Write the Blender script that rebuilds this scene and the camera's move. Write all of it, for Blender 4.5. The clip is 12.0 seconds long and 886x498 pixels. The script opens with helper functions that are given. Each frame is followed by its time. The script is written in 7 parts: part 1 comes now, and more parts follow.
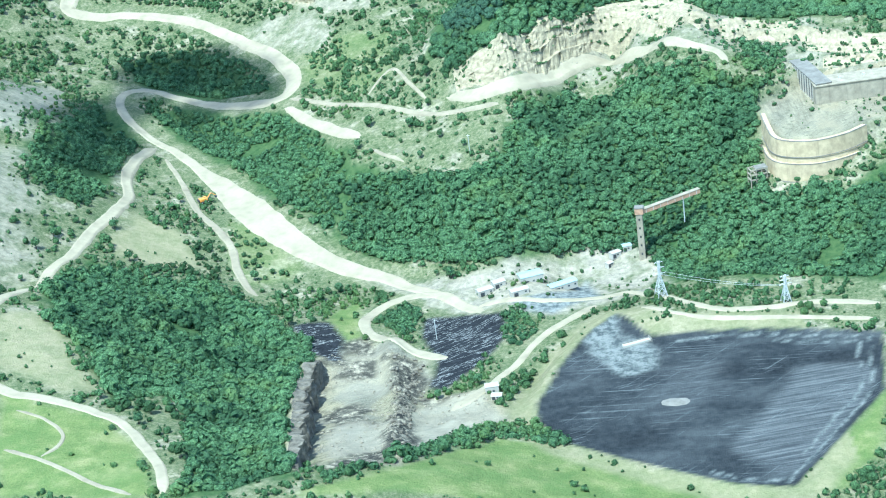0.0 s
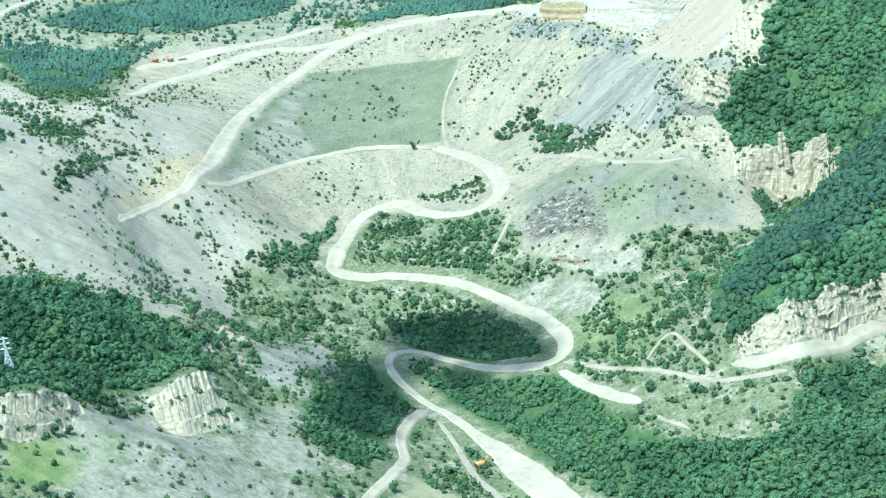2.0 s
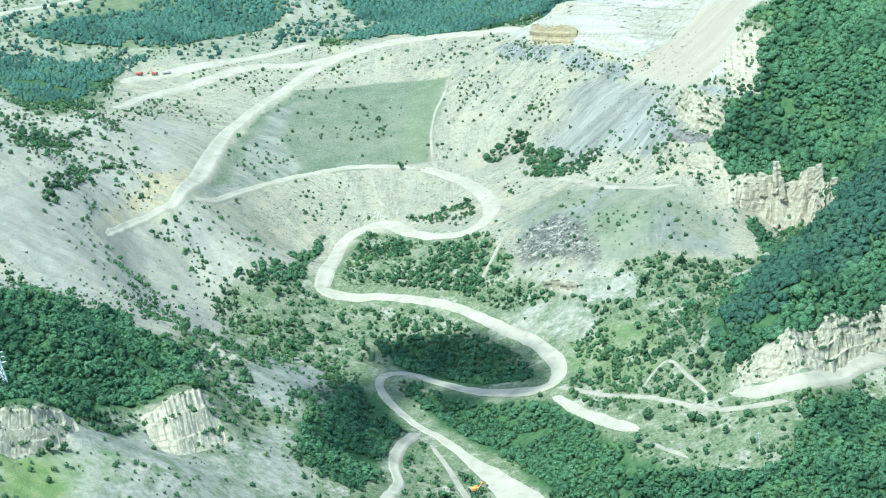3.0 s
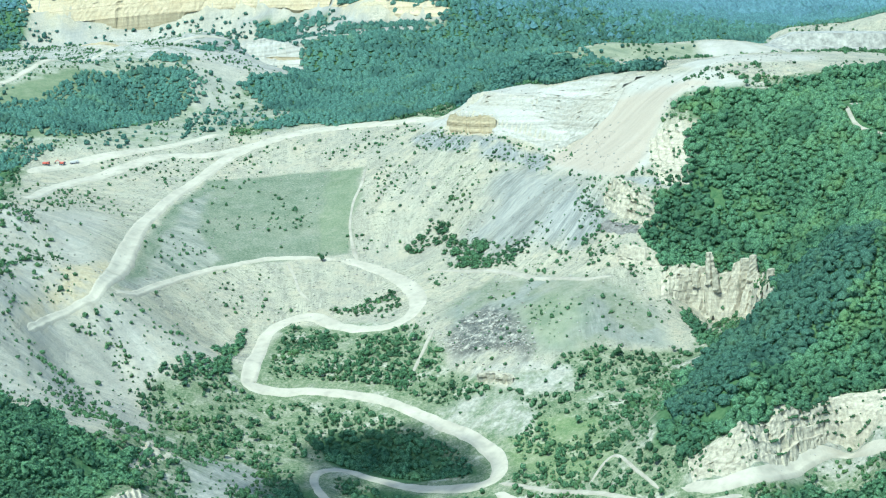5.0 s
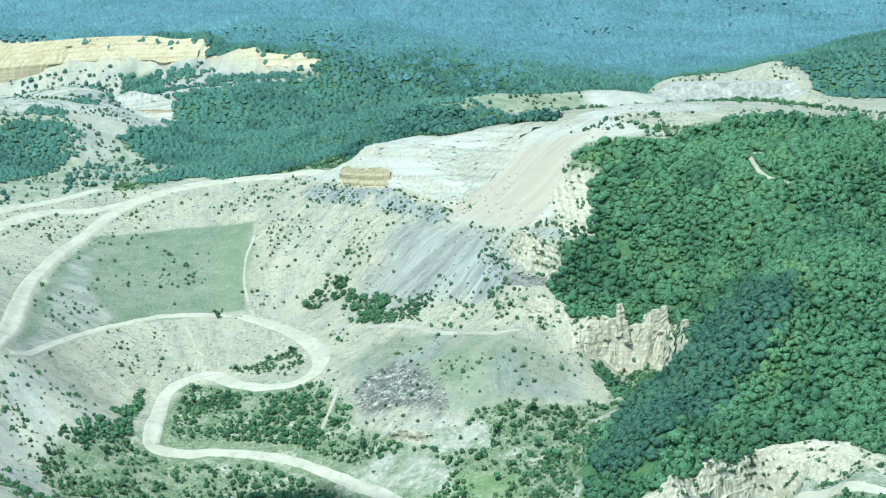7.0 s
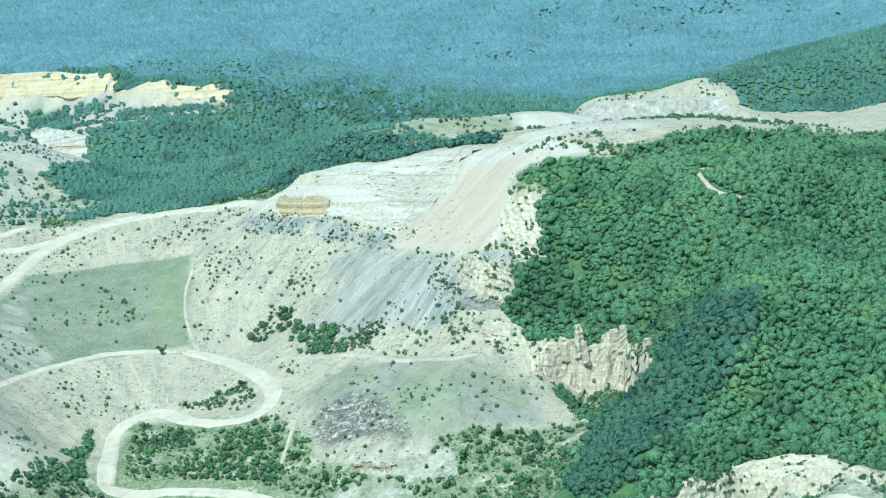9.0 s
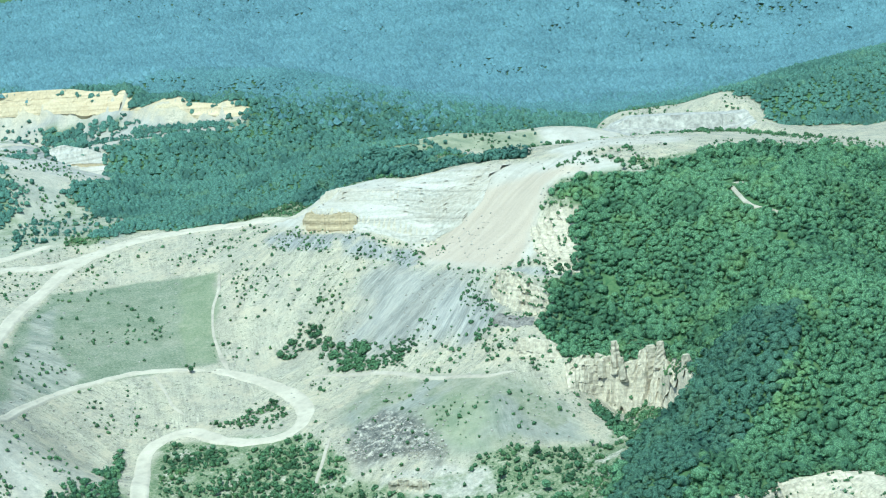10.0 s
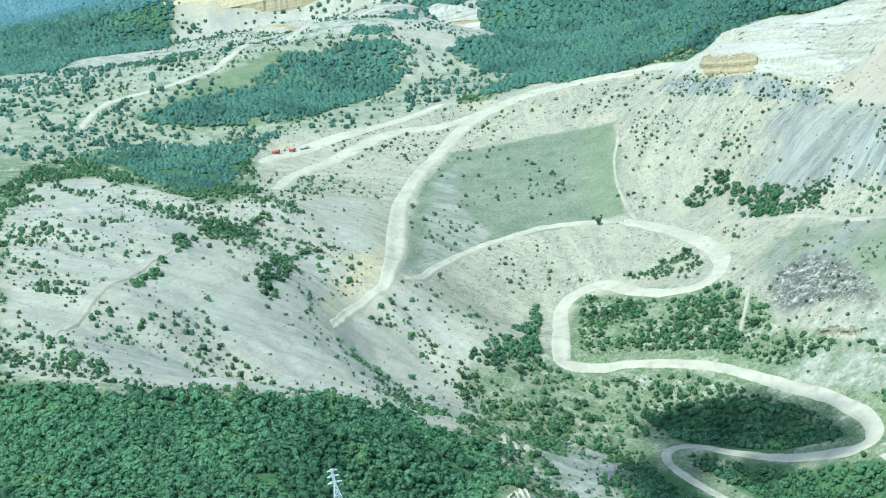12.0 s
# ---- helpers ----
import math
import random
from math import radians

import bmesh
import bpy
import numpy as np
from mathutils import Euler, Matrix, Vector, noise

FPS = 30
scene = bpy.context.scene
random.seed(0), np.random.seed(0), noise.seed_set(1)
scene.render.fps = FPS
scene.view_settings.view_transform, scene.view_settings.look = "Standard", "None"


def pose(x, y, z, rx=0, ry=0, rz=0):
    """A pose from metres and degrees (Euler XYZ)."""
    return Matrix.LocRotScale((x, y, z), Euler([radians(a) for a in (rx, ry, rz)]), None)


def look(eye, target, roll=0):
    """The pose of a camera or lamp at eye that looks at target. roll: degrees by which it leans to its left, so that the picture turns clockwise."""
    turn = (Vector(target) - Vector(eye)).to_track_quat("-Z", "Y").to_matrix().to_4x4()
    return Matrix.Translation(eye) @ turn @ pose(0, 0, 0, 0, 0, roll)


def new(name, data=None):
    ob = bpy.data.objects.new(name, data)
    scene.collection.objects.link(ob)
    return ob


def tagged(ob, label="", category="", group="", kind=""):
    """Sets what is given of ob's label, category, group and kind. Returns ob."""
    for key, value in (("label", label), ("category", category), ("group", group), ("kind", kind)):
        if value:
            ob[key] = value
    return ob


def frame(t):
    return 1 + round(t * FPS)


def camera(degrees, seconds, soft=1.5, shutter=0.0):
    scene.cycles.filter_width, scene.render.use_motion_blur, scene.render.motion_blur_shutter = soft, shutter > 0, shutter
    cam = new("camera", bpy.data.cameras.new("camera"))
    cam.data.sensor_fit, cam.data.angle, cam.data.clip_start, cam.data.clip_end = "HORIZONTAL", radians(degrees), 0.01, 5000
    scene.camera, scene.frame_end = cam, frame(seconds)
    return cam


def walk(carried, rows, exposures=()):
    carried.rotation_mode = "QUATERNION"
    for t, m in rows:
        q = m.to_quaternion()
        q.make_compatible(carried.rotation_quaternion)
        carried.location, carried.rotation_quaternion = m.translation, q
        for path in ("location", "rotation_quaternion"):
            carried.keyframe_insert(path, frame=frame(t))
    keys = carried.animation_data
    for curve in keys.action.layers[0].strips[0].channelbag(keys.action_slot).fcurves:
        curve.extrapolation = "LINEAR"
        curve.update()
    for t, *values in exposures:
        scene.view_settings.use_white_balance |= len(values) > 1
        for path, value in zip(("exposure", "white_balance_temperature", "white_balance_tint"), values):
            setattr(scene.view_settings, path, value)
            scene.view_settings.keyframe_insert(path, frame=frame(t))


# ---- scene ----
cam = camera(24.84, 12.0, 1.15)
PATH = [
    (0.0, look((155.6, -64.6, 460.4), (115.46, 850.88, 60.00), -7.710)),
    (0.5, look((140.7, -60.0, 460.9), (45.26, 869.11, 103.50), -8.681)),
    (1.0, look((125.4, -55.5, 462.6), (5.11, 884.52, 143.48), -9.048)),
    (1.5, look((111.4, -49.6, 462.6), (-14.14, 899.70, 174.33), -8.941)),
    (2.0, look((96.6, -43.8, 462.7), (-20.59, 912.41, 194.55), -8.319)),
    (2.5, look((81.8, -38.6, 462.6), (-24.88, 920.65, 200.78), -7.359)),
    (4.5, look((25.2, -14.2, 463.2), (-14.97, 954.11, 216.81), -5.560)),
    (5.0, look((12.6, -8.1, 462.6), (-5.83, 966.16, 237.98), -5.710)),
    (5.5, look((0.0, 0.0, 462.2), (-0.00, 978.37, 255.38), -5.929)),
    (6.0, look((-13.0, 7.7, 462.6), (1.80, 987.38, 262.34), -5.941)),
    (6.5, look((-25.3, 14.2, 462.6), (10.75, 992.98, 261.14), -5.735)),
    (7.0, look((-37.2, 22.2, 462.4), (27.43, 998.36, 255.45), -5.337)),
    (7.5, look((-48.9, 29.0, 462.7), (46.14, 1001.71, 251.14), -5.033)),
    (9.5, look((-99.0, 57.3, 460.2), (28.89, 1030.10, 267.02), -6.731)),
    (10.0, look((-110.1, 66.2, 460.4), (16.48, 1039.65, 269.59), -6.851)),
    (10.5, look((-121.6, 73.1, 461.1), (-5.70, 1046.68, 264.63), -7.136)),
    (11.0, look((-133.4, 81.0, 460.9), (-48.23, 1055.04, 251.18), -8.029)),
    (11.5, look((-145.0, 89.3, 460.8), (-115.62, 1062.58, 233.14), -9.694)),
    (12.0, look((-156.8, 97.6, 460.6), (-210.05, 1068.05, 225.28), -11.824)),
]
walk(cam, PATH, [(0.0, 1.22, 5150, -8), (2.5, 1.13, 5130, -8), (5.0, 1.03, 5090, -9), (9.5, 0.98, 5060, -9), (12.0, 1.0, 5100, -8)])

# ---- light: high clear sun from behind the viewer, a little to the left, blue sky ----
SUN_AZIMUTH, SUN_HEIGHT = radians(208), radians(62)   # clockwise from the +y heading
world = bpy.data.worlds.new("sky")
scene.world = world
world.use_nodes = True
wn, wl = world.node_tree.nodes, world.node_tree.links
sky = wn.new("ShaderNodeTexSky")
sky.sky_type, sky.sun_disc = "NISHITA", False
sky.sun_elevation, sky.sun_rotation = SUN_HEIGHT, SUN_AZIMUTH
wl.new(sky.outputs[0], wn["Background"].inputs[0])
wn["Background"].inputs[1].default_value = 0.15
sun = new("sun", bpy.data.lights.new("sun", "SUN"))
sun.data.energy, sun.data.angle, sun.data.color = 3.7, radians(0.53), (1.0, 0.96, 0.88)
sun.matrix_world = look((math.sin(SUN_AZIMUTH) * math.cos(SUN_HEIGHT), math.cos(SUN_AZIMUTH) * math.cos(SUN_HEIGHT), math.sin(SUN_HEIGHT)), (0, 0, 0))


# ---- the lie of the land: spot heights along valley, spurs, terraces and hills ----
LANDFORM_A = [(0, -600, 60), (-1500, -600, 100), (1500, -600, 100), (0, 300, 30), (-700, 600, 60), (700, 600, 20), (60, 690, 40), (-150, 700, 40), (200, 720, 0), (300, 740, 2), (55, 794, 6), (153, 800, -5), (129, 802, 2), (111, 807, -5), (45, 823, 2), (330, 830, 2), (64, 831, -4), (211, 835, 5), (217, 843, 7), (-28, 890, 14), (-190, 906, 77), (-9, 910, 0), (-109, 921, 35), (205, 922, -10)]
LANDFORM_B = [(-243, 922, 106), (-152, 927, 57), (-77, 928, 29), (-141, 930, 34), (32, 931, -5), (50, 939, -12), (157, 941, -6), (132, 944, -11), (-182, 948, 68), (167, 950, -12), (122, 950, -10), (-258, 957, 129), (10, 958, -10), (176, 961, -17), (80, 964, -14), (225, 966, -8), (-175, 973, 67), (-194, 973, 83), (67, 974, -16), (94, 979, -16), (-247, 988, 112), (32, 992, -15), (-600, 1000, 200), (650, 1000, 120)]
LANDFORM_C = [(142, 1012, 20), (-221, 1012, 85), (-236, 1028, 100), (152, 1036, 27), (-112, 1051, 29), (-276, 1058, 147), (-207, 1058, 88), (48, 1077, 11), (247, 1078, 56), (-190, 1084, 80), (-217, 1092, 100), (225, 1094, 41), (-129, 1098, 40), (-172, 1098, 56), (216, 1102, 30), (-29, 1103, -3), (-39, 1105, 0), (65, 1109, 26), (295, 1114, 66), (-93, 1118, 13), (121, 1120, 41), (277, 1126, 79), (121, 1127, 43), (158, 1130, 72)]
LANDFORM_D = [(175, 1143, 60), (267, 1146, 59), (112, 1147, 50), (-190, 1148, 70), (-149, 1149, 52), (193, 1150, 56), (186, 1152, 68), (244, 1157, 66), (-249, 1162, 110), (-219, 1163, 94), (229, 1166, 42), (172, 1169, 99), (-364, 1170, 158), (217, 1174, 60), (224, 1183, 69), (-76, 1187, 8), (80, 1189, 44), (-347, 1196, 132), (-192, 1198, 72), (-325, 1202, 129), (14, 1210, 22), (202, 1211, 93), (255, 1214, 91), (109, 1229, 55)]
LANDFORM_E = [(-350, 1242, 153), (280, 1252, 117), (-186, 1276, 42), (242, 1277, 132), (-117, 1278, 21), (-168, 1283, 36), (267, 1285, 145), (-348, 1303, 155), (9, 1315, 40), (-77, 1320, 24), (152, 1325, 64), (-304, 1335, 124), (13, 1338, 53), (-288, 1338, 99), (206, 1356, 87), (97, 1359, 75), (50, 1362, 72), (-349, 1369, 162), (-17, 1372, 50), (-258, 1380, 85), (-218, 1386, 78), (-165, 1388, 48), (293, 1392, 160), (700, 1400, 190)]
LANDFORM_F = [(-177, 1402, 60), (81, 1403, 92), (65, 1404, 90), (188, 1404, 75), (-287, 1404, 115), (163, 1416, 87), (136, 1424, 96), (-135, 1426, 57), (-382, 1440, 180), (-264, 1445, 120), (264, 1446, 155), (344, 1455, 192), (-31, 1457, 73), (369, 1457, 157), (135, 1471, 124), (-197, 1472, 64), (-299, 1477, 139), (74, 1484, 101), (213, 1487, 145), (-328, 1496, 147), (353, 1498, 199), (-700, 1500, 230), (-89, 1501, 68), (332, 1514, 201)]
LANDFORM_G = [(-339, 1528, 164), (303, 1532, 200), (117, 1536, 147), (22, 1555, 99), (169, 1565, 173), (265, 1576, 199), (91, 1577, 143), (-420, 1587, 182), (186, 1598, 202), (-115, 1606, 89), (142, 1615, 172), (-29, 1623, 93), (41, 1636, 131), (-3, 1654, 119), (59, 1657, 140), (-303, 1662, 140), (-165, 1685, 112), (94, 1687, 156), (88, 1699, 163), (126, 1712, 194), (-227, 1723, 128), (488, 1732, 176), (145, 1749, 203), (440, 1763, 182)]
LANDFORM_H = [(76, 1765, 187), (-81, 1775, 135), (-364, 1802, 158), (255, 1817, 188), (8, 1821, 174), (358, 1832, 187), (9, 1844, 165), (-357, 1854, 172), (193, 1925, 180), (248, 1925, 176), (114, 1930, 191), (-224, 1956, 165), (-150, 1966, 159), (120, 1975, 192), (465, 1978, 169), (92, 1980, 190), (154, 1980, 198), (255, 1981, 176), (-404, 1982, 205), (206, 1990, 190), (-294, 1998, 171), (247, 2000, 186), (292, 2000, 182), (-151, 2005, 156)]
LANDFORM_I = [(540, 2012, 164), (541, 2013, 168), (-252, 2015, 174), (474, 2020, 174), (-259, 2023, 187), (467, 2031, 180), (175, 2032, 178), (-415, 2060, 225), (450, 2065, 187), (344, 2071, 170), (111, 2098, 170), (135, 2110, 149), (-408, 2113, 208), (226, 2120, 145), (339, 2122, 167), (318, 2130, 136), (609, 2135, 198), (-361, 2160, 220), (-319, 2240, 212), (-410, 2326, 199), (-249, 2330, 199), (-212, 2347, 134), (-800, 2400, 230)]
LANDFORM_J = [(-47, 2461, 128), (-187, 2462, 132), (-266, 2474, 145), (-1800, 2500, 260), (1800, 2500, 220), (14, 2503, 115), (-392, 2550, 183), (-294, 2555, 155), (-172, 2567, 165), (101, 2629, 112), (-7, 2702, 164), (-14, 2715, 164), (-22, 2741, 182), (-88, 2760, 165), (-65, 2774, 167), (-84, 2786, 186), (-157, 2850, 166), (-149, 2876, 183), (-158, 2900, 177), (-5, 2920, 134), (-159, 2925, 198), (-227, 2950, 174), (-83, 2960, 144), (-232, 2975, 197)]
LANDFORM_K = [(-600, 2985, 178), (-325, 3000, 174), (-600, 3012, 208), (-322, 3025, 202), (-470, 3030, 176), (-470, 3056, 206), (-263, 3091, 153), (-269, 3097, 159), (-163, 3100, 158), (-240, 3150, 159), (-1000, 3200, 190), (-336, 3200, 165), (-470, 3210, 186), (-600, 3210, 186), (-900, 3800, 90), (-1500, 4600, 270), (0, 4600, 200), (1500, 4600, 215), (-1500, 5400, 380)]
LANDFORM_L = [(0, 5400, 300), (1500, 5400, 320), (-134, 3200, 182), (19, 3050, 173), (83, 3000, 166), (150, 2900, 155), (219, 2800, 133), (322, 2700, 117), (410, 2600, 95), (-140, 3450, 172), (26, 3300, 162), (172, 3200, 139), (249, 3100, 115), (364, 3000, 94), (482, 2950, 63), (599, 2900, 71)]
LANDFORM_M = [(769, 2900, 86), (569, 2450, 125), (670, 2500, 129), (796, 2550, 133), (492, 2150, 179), (556, 2150, 192), (679, 2200, 198), (803, 2300, 196), (-354, 3800, 167), (39, 3800, 139), (316, 3750, 85), (571, 3700, 49), (891, 3700, 34), (1150, 3600, 54), (6, 1790, 174), (23, 1785, 184), (46, 1775, 187), (75, 1752, 186), (95, 1722, 183), (384, 2085, 177), (430, 2110, 178), (475, 2000, 160), (533, 1980, 154), (384, 1978, 149), (425, 1968, 146)]
LANDFORM = LANDFORM_A + LANDFORM_B + LANDFORM_C + LANDFORM_D + LANDFORM_E + LANDFORM_F + LANDFORM_G + LANDFORM_H + LANDFORM_I + LANDFORM_J + LANDFORM_K + LANDFORM_L + LANDFORM_M
LINE_HAUL = [(131, 916), (113, 941), (100, 959), (77, 987), (60, 999), (43, 1012), (23, 1034), (0, 1069), (-22, 1112), (-43, 1149), (-67, 1186), (-86, 1204), (-101, 1226), (-112, 1259), (-110, 1279), (-96, 1285), (-75, 1272), (-49, 1253), (-24, 1237), (-4, 1228), (9, 1231), (12, 1252), (6, 1274), (-7, 1299), (-24, 1319), (-45, 1346), (-70, 1372), (-96, 1384), (-127, 1392), (-134, 1391), (-155, 1395), (-165, 1397), (-164, 1412), (-162, 1447), (-159, 1492), (-145, 1514), (-122, 1515), (-101, 1486), (-77, 1467), (-54, 1464), (-41, 1485), (-40, 1513), (-49, 1553), (-65, 1583), (-84, 1601), (-104, 1609)]
LINE_TRACK_LOOP = [(-104, 1609), (-137, 1612), (-161, 1609), (-184, 1597), (-209, 1577), (-229, 1549), (-245, 1509), (-252, 1465), (-262, 1445)]
LINE_TRACK_FIELD = [(-89, 1607), (-93, 1630), (-96, 1669), (-93, 1709), (-86, 1736), (-83, 1771)]
LINE_UPPER = [(-305, 1337), (-298, 1382), (-286, 1411), (-272, 1438), (-269, 1508), (-268, 1578), (-266, 1651), (-252, 1726), (-229, 1787), (-208, 1835), (-178, 1868), (-141, 1891), (-97, 1899), (-59, 1887), (-28, 1874), (-2, 1796)]
LINE_STRIP = [(-181, 1866), (-231, 1836), (-272, 1831), (-318, 1786), (-353, 1727), (-361, 1634)]
LINE_STRIP2 = [(-225, 1893), (-275, 1859), (-323, 1824), (-365, 1797), (-388, 1771)]
LINE_FORK = [(-80, 1191), (-89, 1161), (-91, 1128), (-85, 1097), (-90, 1055), (-97, 1028), (-102, 994), (-110, 966), (-112, 909), (-125, 857), (-130, 839), (-130, 821), (-123, 805), (-108, 793), (-93, 782), (-70, 775), (-50, 763), (-35, 748), (-14, 701), (-8, 676), (-7, 666)]
LINE_THIN1 = [(-90, 732), (-66, 715), (-42, 691), (-19, 670)]
LINE_THIN2 = [(-164, 806), (-141, 801), (-119, 795), (-109, 785)]
LINE_THIN3 = [(-91, 768), (-74, 758), (-62, 740), (-65, 726), (-71, 718)]
LINE_STONY = [(-73, 1175), (-59, 1141), (-44, 1093), (-29, 1065), (-18, 1039), (-13, 1012), (-4, 984), (3, 974)]
LINE_RAMP = [(116, 944), (100, 955), (88, 957), (74, 948), (65, 932), (67, 909), (80, 893), (98, 874), (112, 866)]
LINE_SIDE = [(192, 904), (175, 886), (159, 869), (147, 848), (135, 831), (129, 816), (112, 792)]
LINE_VALLEY = [(125, 929), (144, 924), (168, 915), (192, 916), (208, 922), (219, 904), (244, 863), (272, 856), (301, 858), (333, 849)]
LINE_VALLEY2 = [(211, 883), (229, 858), (257, 848), (284, 844), (329, 832)]
LINE_TRACK_BENCH = [(9, 1222), (46, 1177), (77, 1143), (106, 1119), (132, 1100), (153, 1095)]
LINE_BENCH = [(118, 1127), (140, 1107), (168, 1112), (194, 1141), (220, 1158), (246, 1128), (266, 1099), (285, 1088), (289, 1073)]
LINE_PAD = [(7, 1211), (27, 1172), (47, 1137), (63, 1116)]
LINE_PAD_TRACK = [(66, 1103), (91, 1075)]
LINE_VEE = [(64, 1164), (82, 1185), (95, 1154), (107, 1130)]
LINE_SPUR = [(-27, 1441), (-37, 1412), (-48, 1386)]
LINE_FOREST_TRACK = [(306, 1533), (321, 1510), (355, 1541)]
LINE_FOREST_TRACK2 = [(304, 1528), (302, 1473), (319, 1441)]
Z_FIELD = [(-264, 1448), (-261, 1586), (-252, 1688), (-226, 1773), (-176, 1784), (-131, 1788), (-87, 1773), (-89, 1708), (-97, 1681), (-95, 1619), (-136, 1610), (-181, 1597), (-223, 1565), (-248, 1519)]
Z_STRIP_GREEN = [(-124, 1621), (-121, 1699), (-118, 1783), (-87, 1773), (-89, 1708), (-97, 1681), (-95, 1619)]
Z_PALE = [(-398, 1833), (-302, 1865), (-237, 1908), (-187, 1882), (-145, 1916), (-36, 1885), (12, 1788), (60, 1800), (110, 1790), (160, 1760), (230, 1730), (290, 1700), (270, 1640), (210, 1610), (172, 1586), (191, 1561), (173, 1508), (144, 1493), (147, 1435), (179, 1410), (169, 1383), (153, 1336), (125, 1343), (78, 1347), (53, 1337), (6, 1352), (-29, 1413), (-36, 1449), (-106, 1494), (-147, 1513), (-167, 1390), (-178, 1418), (-229, 1373), (-231, 1334), (-233, 1310), (-222, 1165), (-235, 1146), (-245, 1133), (-267, 1154), (-287, 1119), (-303, 1067)]
Z_PALE_W = [(-443, 1070), (-413, 1058), (-376, 1049), (-350, 1056), (-325, 1073), (-298, 1094), (-280, 1186), (-257, 1200), (-242, 1158), (-226, 1286), (-229, 1351), (-179, 1427), (-267, 1445), (-296, 1647), (-394, 1520), (-505, 1681), (-539, 1612), (-512, 1392)]
Z_ROCKY = [(-242, 974), (-219, 1033), (-186, 1023), (-166, 1068), (-142, 1076), (-118, 1064), (-132, 1008), (-118, 971), (-129, 882), (-161, 861), (-178, 879), (-197, 850), (-212, 843)]
Z_GREY_A = [(48, 1538), (87, 1572), (114, 1541), (100, 1511), (64, 1504)]
Z_GREY_B = [(-263, 1315), (-236, 1332), (-229, 1314), (-223, 1216), (-238, 1227)]
Z_GREY_C = [(-181, 1179), (-182, 1261), (-148, 1254), (-136, 1197), (-148, 1138), (-172, 1136)]
Z_MOUND = [(-19, 1473), (21, 1511), (80, 1445), (115, 1416), (132, 1384), (139, 1347), (101, 1352), (61, 1347), (4, 1393)]
Z_OCHRE = [(-301, 1414), (-296, 1464), (-278, 1506), (-266, 1448), (-282, 1415)]
Z_MEAD_W = [(-266, 913), (-243, 935), (-227, 964), (-210, 965), (-210, 948), (-229, 903), (-259, 880)]
Z_MEAD_S = [(-211, 835), (-194, 836), (-177, 858), (-168, 827), (-136, 820), (-130, 799), (-199, 785), (-82, 689)]
Z_MEAD_S2 = [(-100, 787), (-73, 768), (-43, 757), (-23, 719), (-10, 666), (-82, 689)]
Z_DRY_A = [(-88, 1027), (-77, 1070), (-49, 1051), (-28, 1006), (-56, 1002), (-79, 1007)]
Z_DRY_B = [(-113, 859), (-98, 870), (-79, 839), (-56, 792), (-74, 789), (-105, 814)]
Z_MEAD_PAD = [(-19, 1070), (-9, 1071), (23, 1016), (17, 998), (-8, 996), (-21, 1039)]
Z_MEAD_RAMP = [(46, 946), (58, 956), (64, 902), (55, 899), (48, 918)]
Z_MEAD_NE = [(15, 1279), (43, 1289), (78, 1269), (88, 1207), (79, 1180), (49, 1178), (19, 1236)]
Z_WORKS = [(60, 999), (100, 979), (123, 966), (158, 969), (191, 982), (217, 979), (228, 964), (227, 925), (192, 904), (173, 892), (149, 911), (128, 923), (100, 943), (77, 977)]
Z_BENCH = [(118, 1128), (123, 1138), (153, 1124), (182, 1149), (231, 1181), (278, 1173), (297, 1127), (345, 1125), (384, 1080), (377, 1050), (337, 1060), (294, 1086), (275, 1093), (237, 1136), (202, 1145), (172, 1112), (139, 1105)]
Z_PLANT = [(304, 1051), (332, 1071), (377, 1050), (366, 1001), (355, 999), (321, 980), (296, 985), (298, 1021)]
Z_FOREST_W = [(-441, 1058), (-412, 1052), (-374, 1040), (-348, 1046), (-323, 1061), (-296, 1077), (-274, 1131), (-254, 1168), (-241, 1131), (-222, 1143), (-200, 1172), (-213, 1118), (-194, 1105), (-214, 1052), (-236, 1026), (-251, 969), (-272, 942), (-300, 930), (-420, 930), (-500, 980)]
Z_FOREST_E = [(175, 1593), (202, 1593), (244, 1580), (300, 1599), (356, 1630), (400, 1640), (520, 1660), (700, 1640), (720, 1300), (560, 1060), (390, 1108), (350, 1128), (299, 1139), (279, 1177), (232, 1185), (183, 1153), (153, 1128), (123, 1142), (106, 1168), (112, 1193), (126, 1238), (137, 1256), (177, 1342), (200, 1297), (219, 1365), (212, 1421), (200, 1438), (163, 1427), (144, 1432), (129, 1472), (145, 1476), (153, 1500), (173, 1507), (179, 1537), (192, 1567)]
Z_FOREST_MID = [(55, 1090), (101, 1058), (135, 1040), (155, 1080), (192, 1124), (260, 1084), (305, 1059), (296, 1017), (292, 972), (338, 964), (362, 968), (338, 873), (293, 893), (236, 921), (223, 972), (178, 983), (130, 974), (87, 999), (60, 1014), (47, 1043)]
Z_FOREST_MIDW = [(-98, 1261), (-65, 1250), (-24, 1224), (14, 1193), (55, 1090), (47, 1043), (54, 1021), (11, 1082), (-19, 1147), (-61, 1200)]
Z_FOREST_S = [(-102, 917), (-91, 985), (-54, 985), (-23, 983), (10, 938), (34, 901), (42, 838), (43, 748), (48, 673), (25, 662), (-1, 664), (-5, 728), (-20, 795), (-46, 779), (-68, 837), (-90, 868)]
Z_FOREST_FORK = [(-134, 1201), (-123, 1270), (-104, 1227), (-87, 1195), (-98, 1130), (-101, 1057), (-126, 1057), (-146, 1098)]
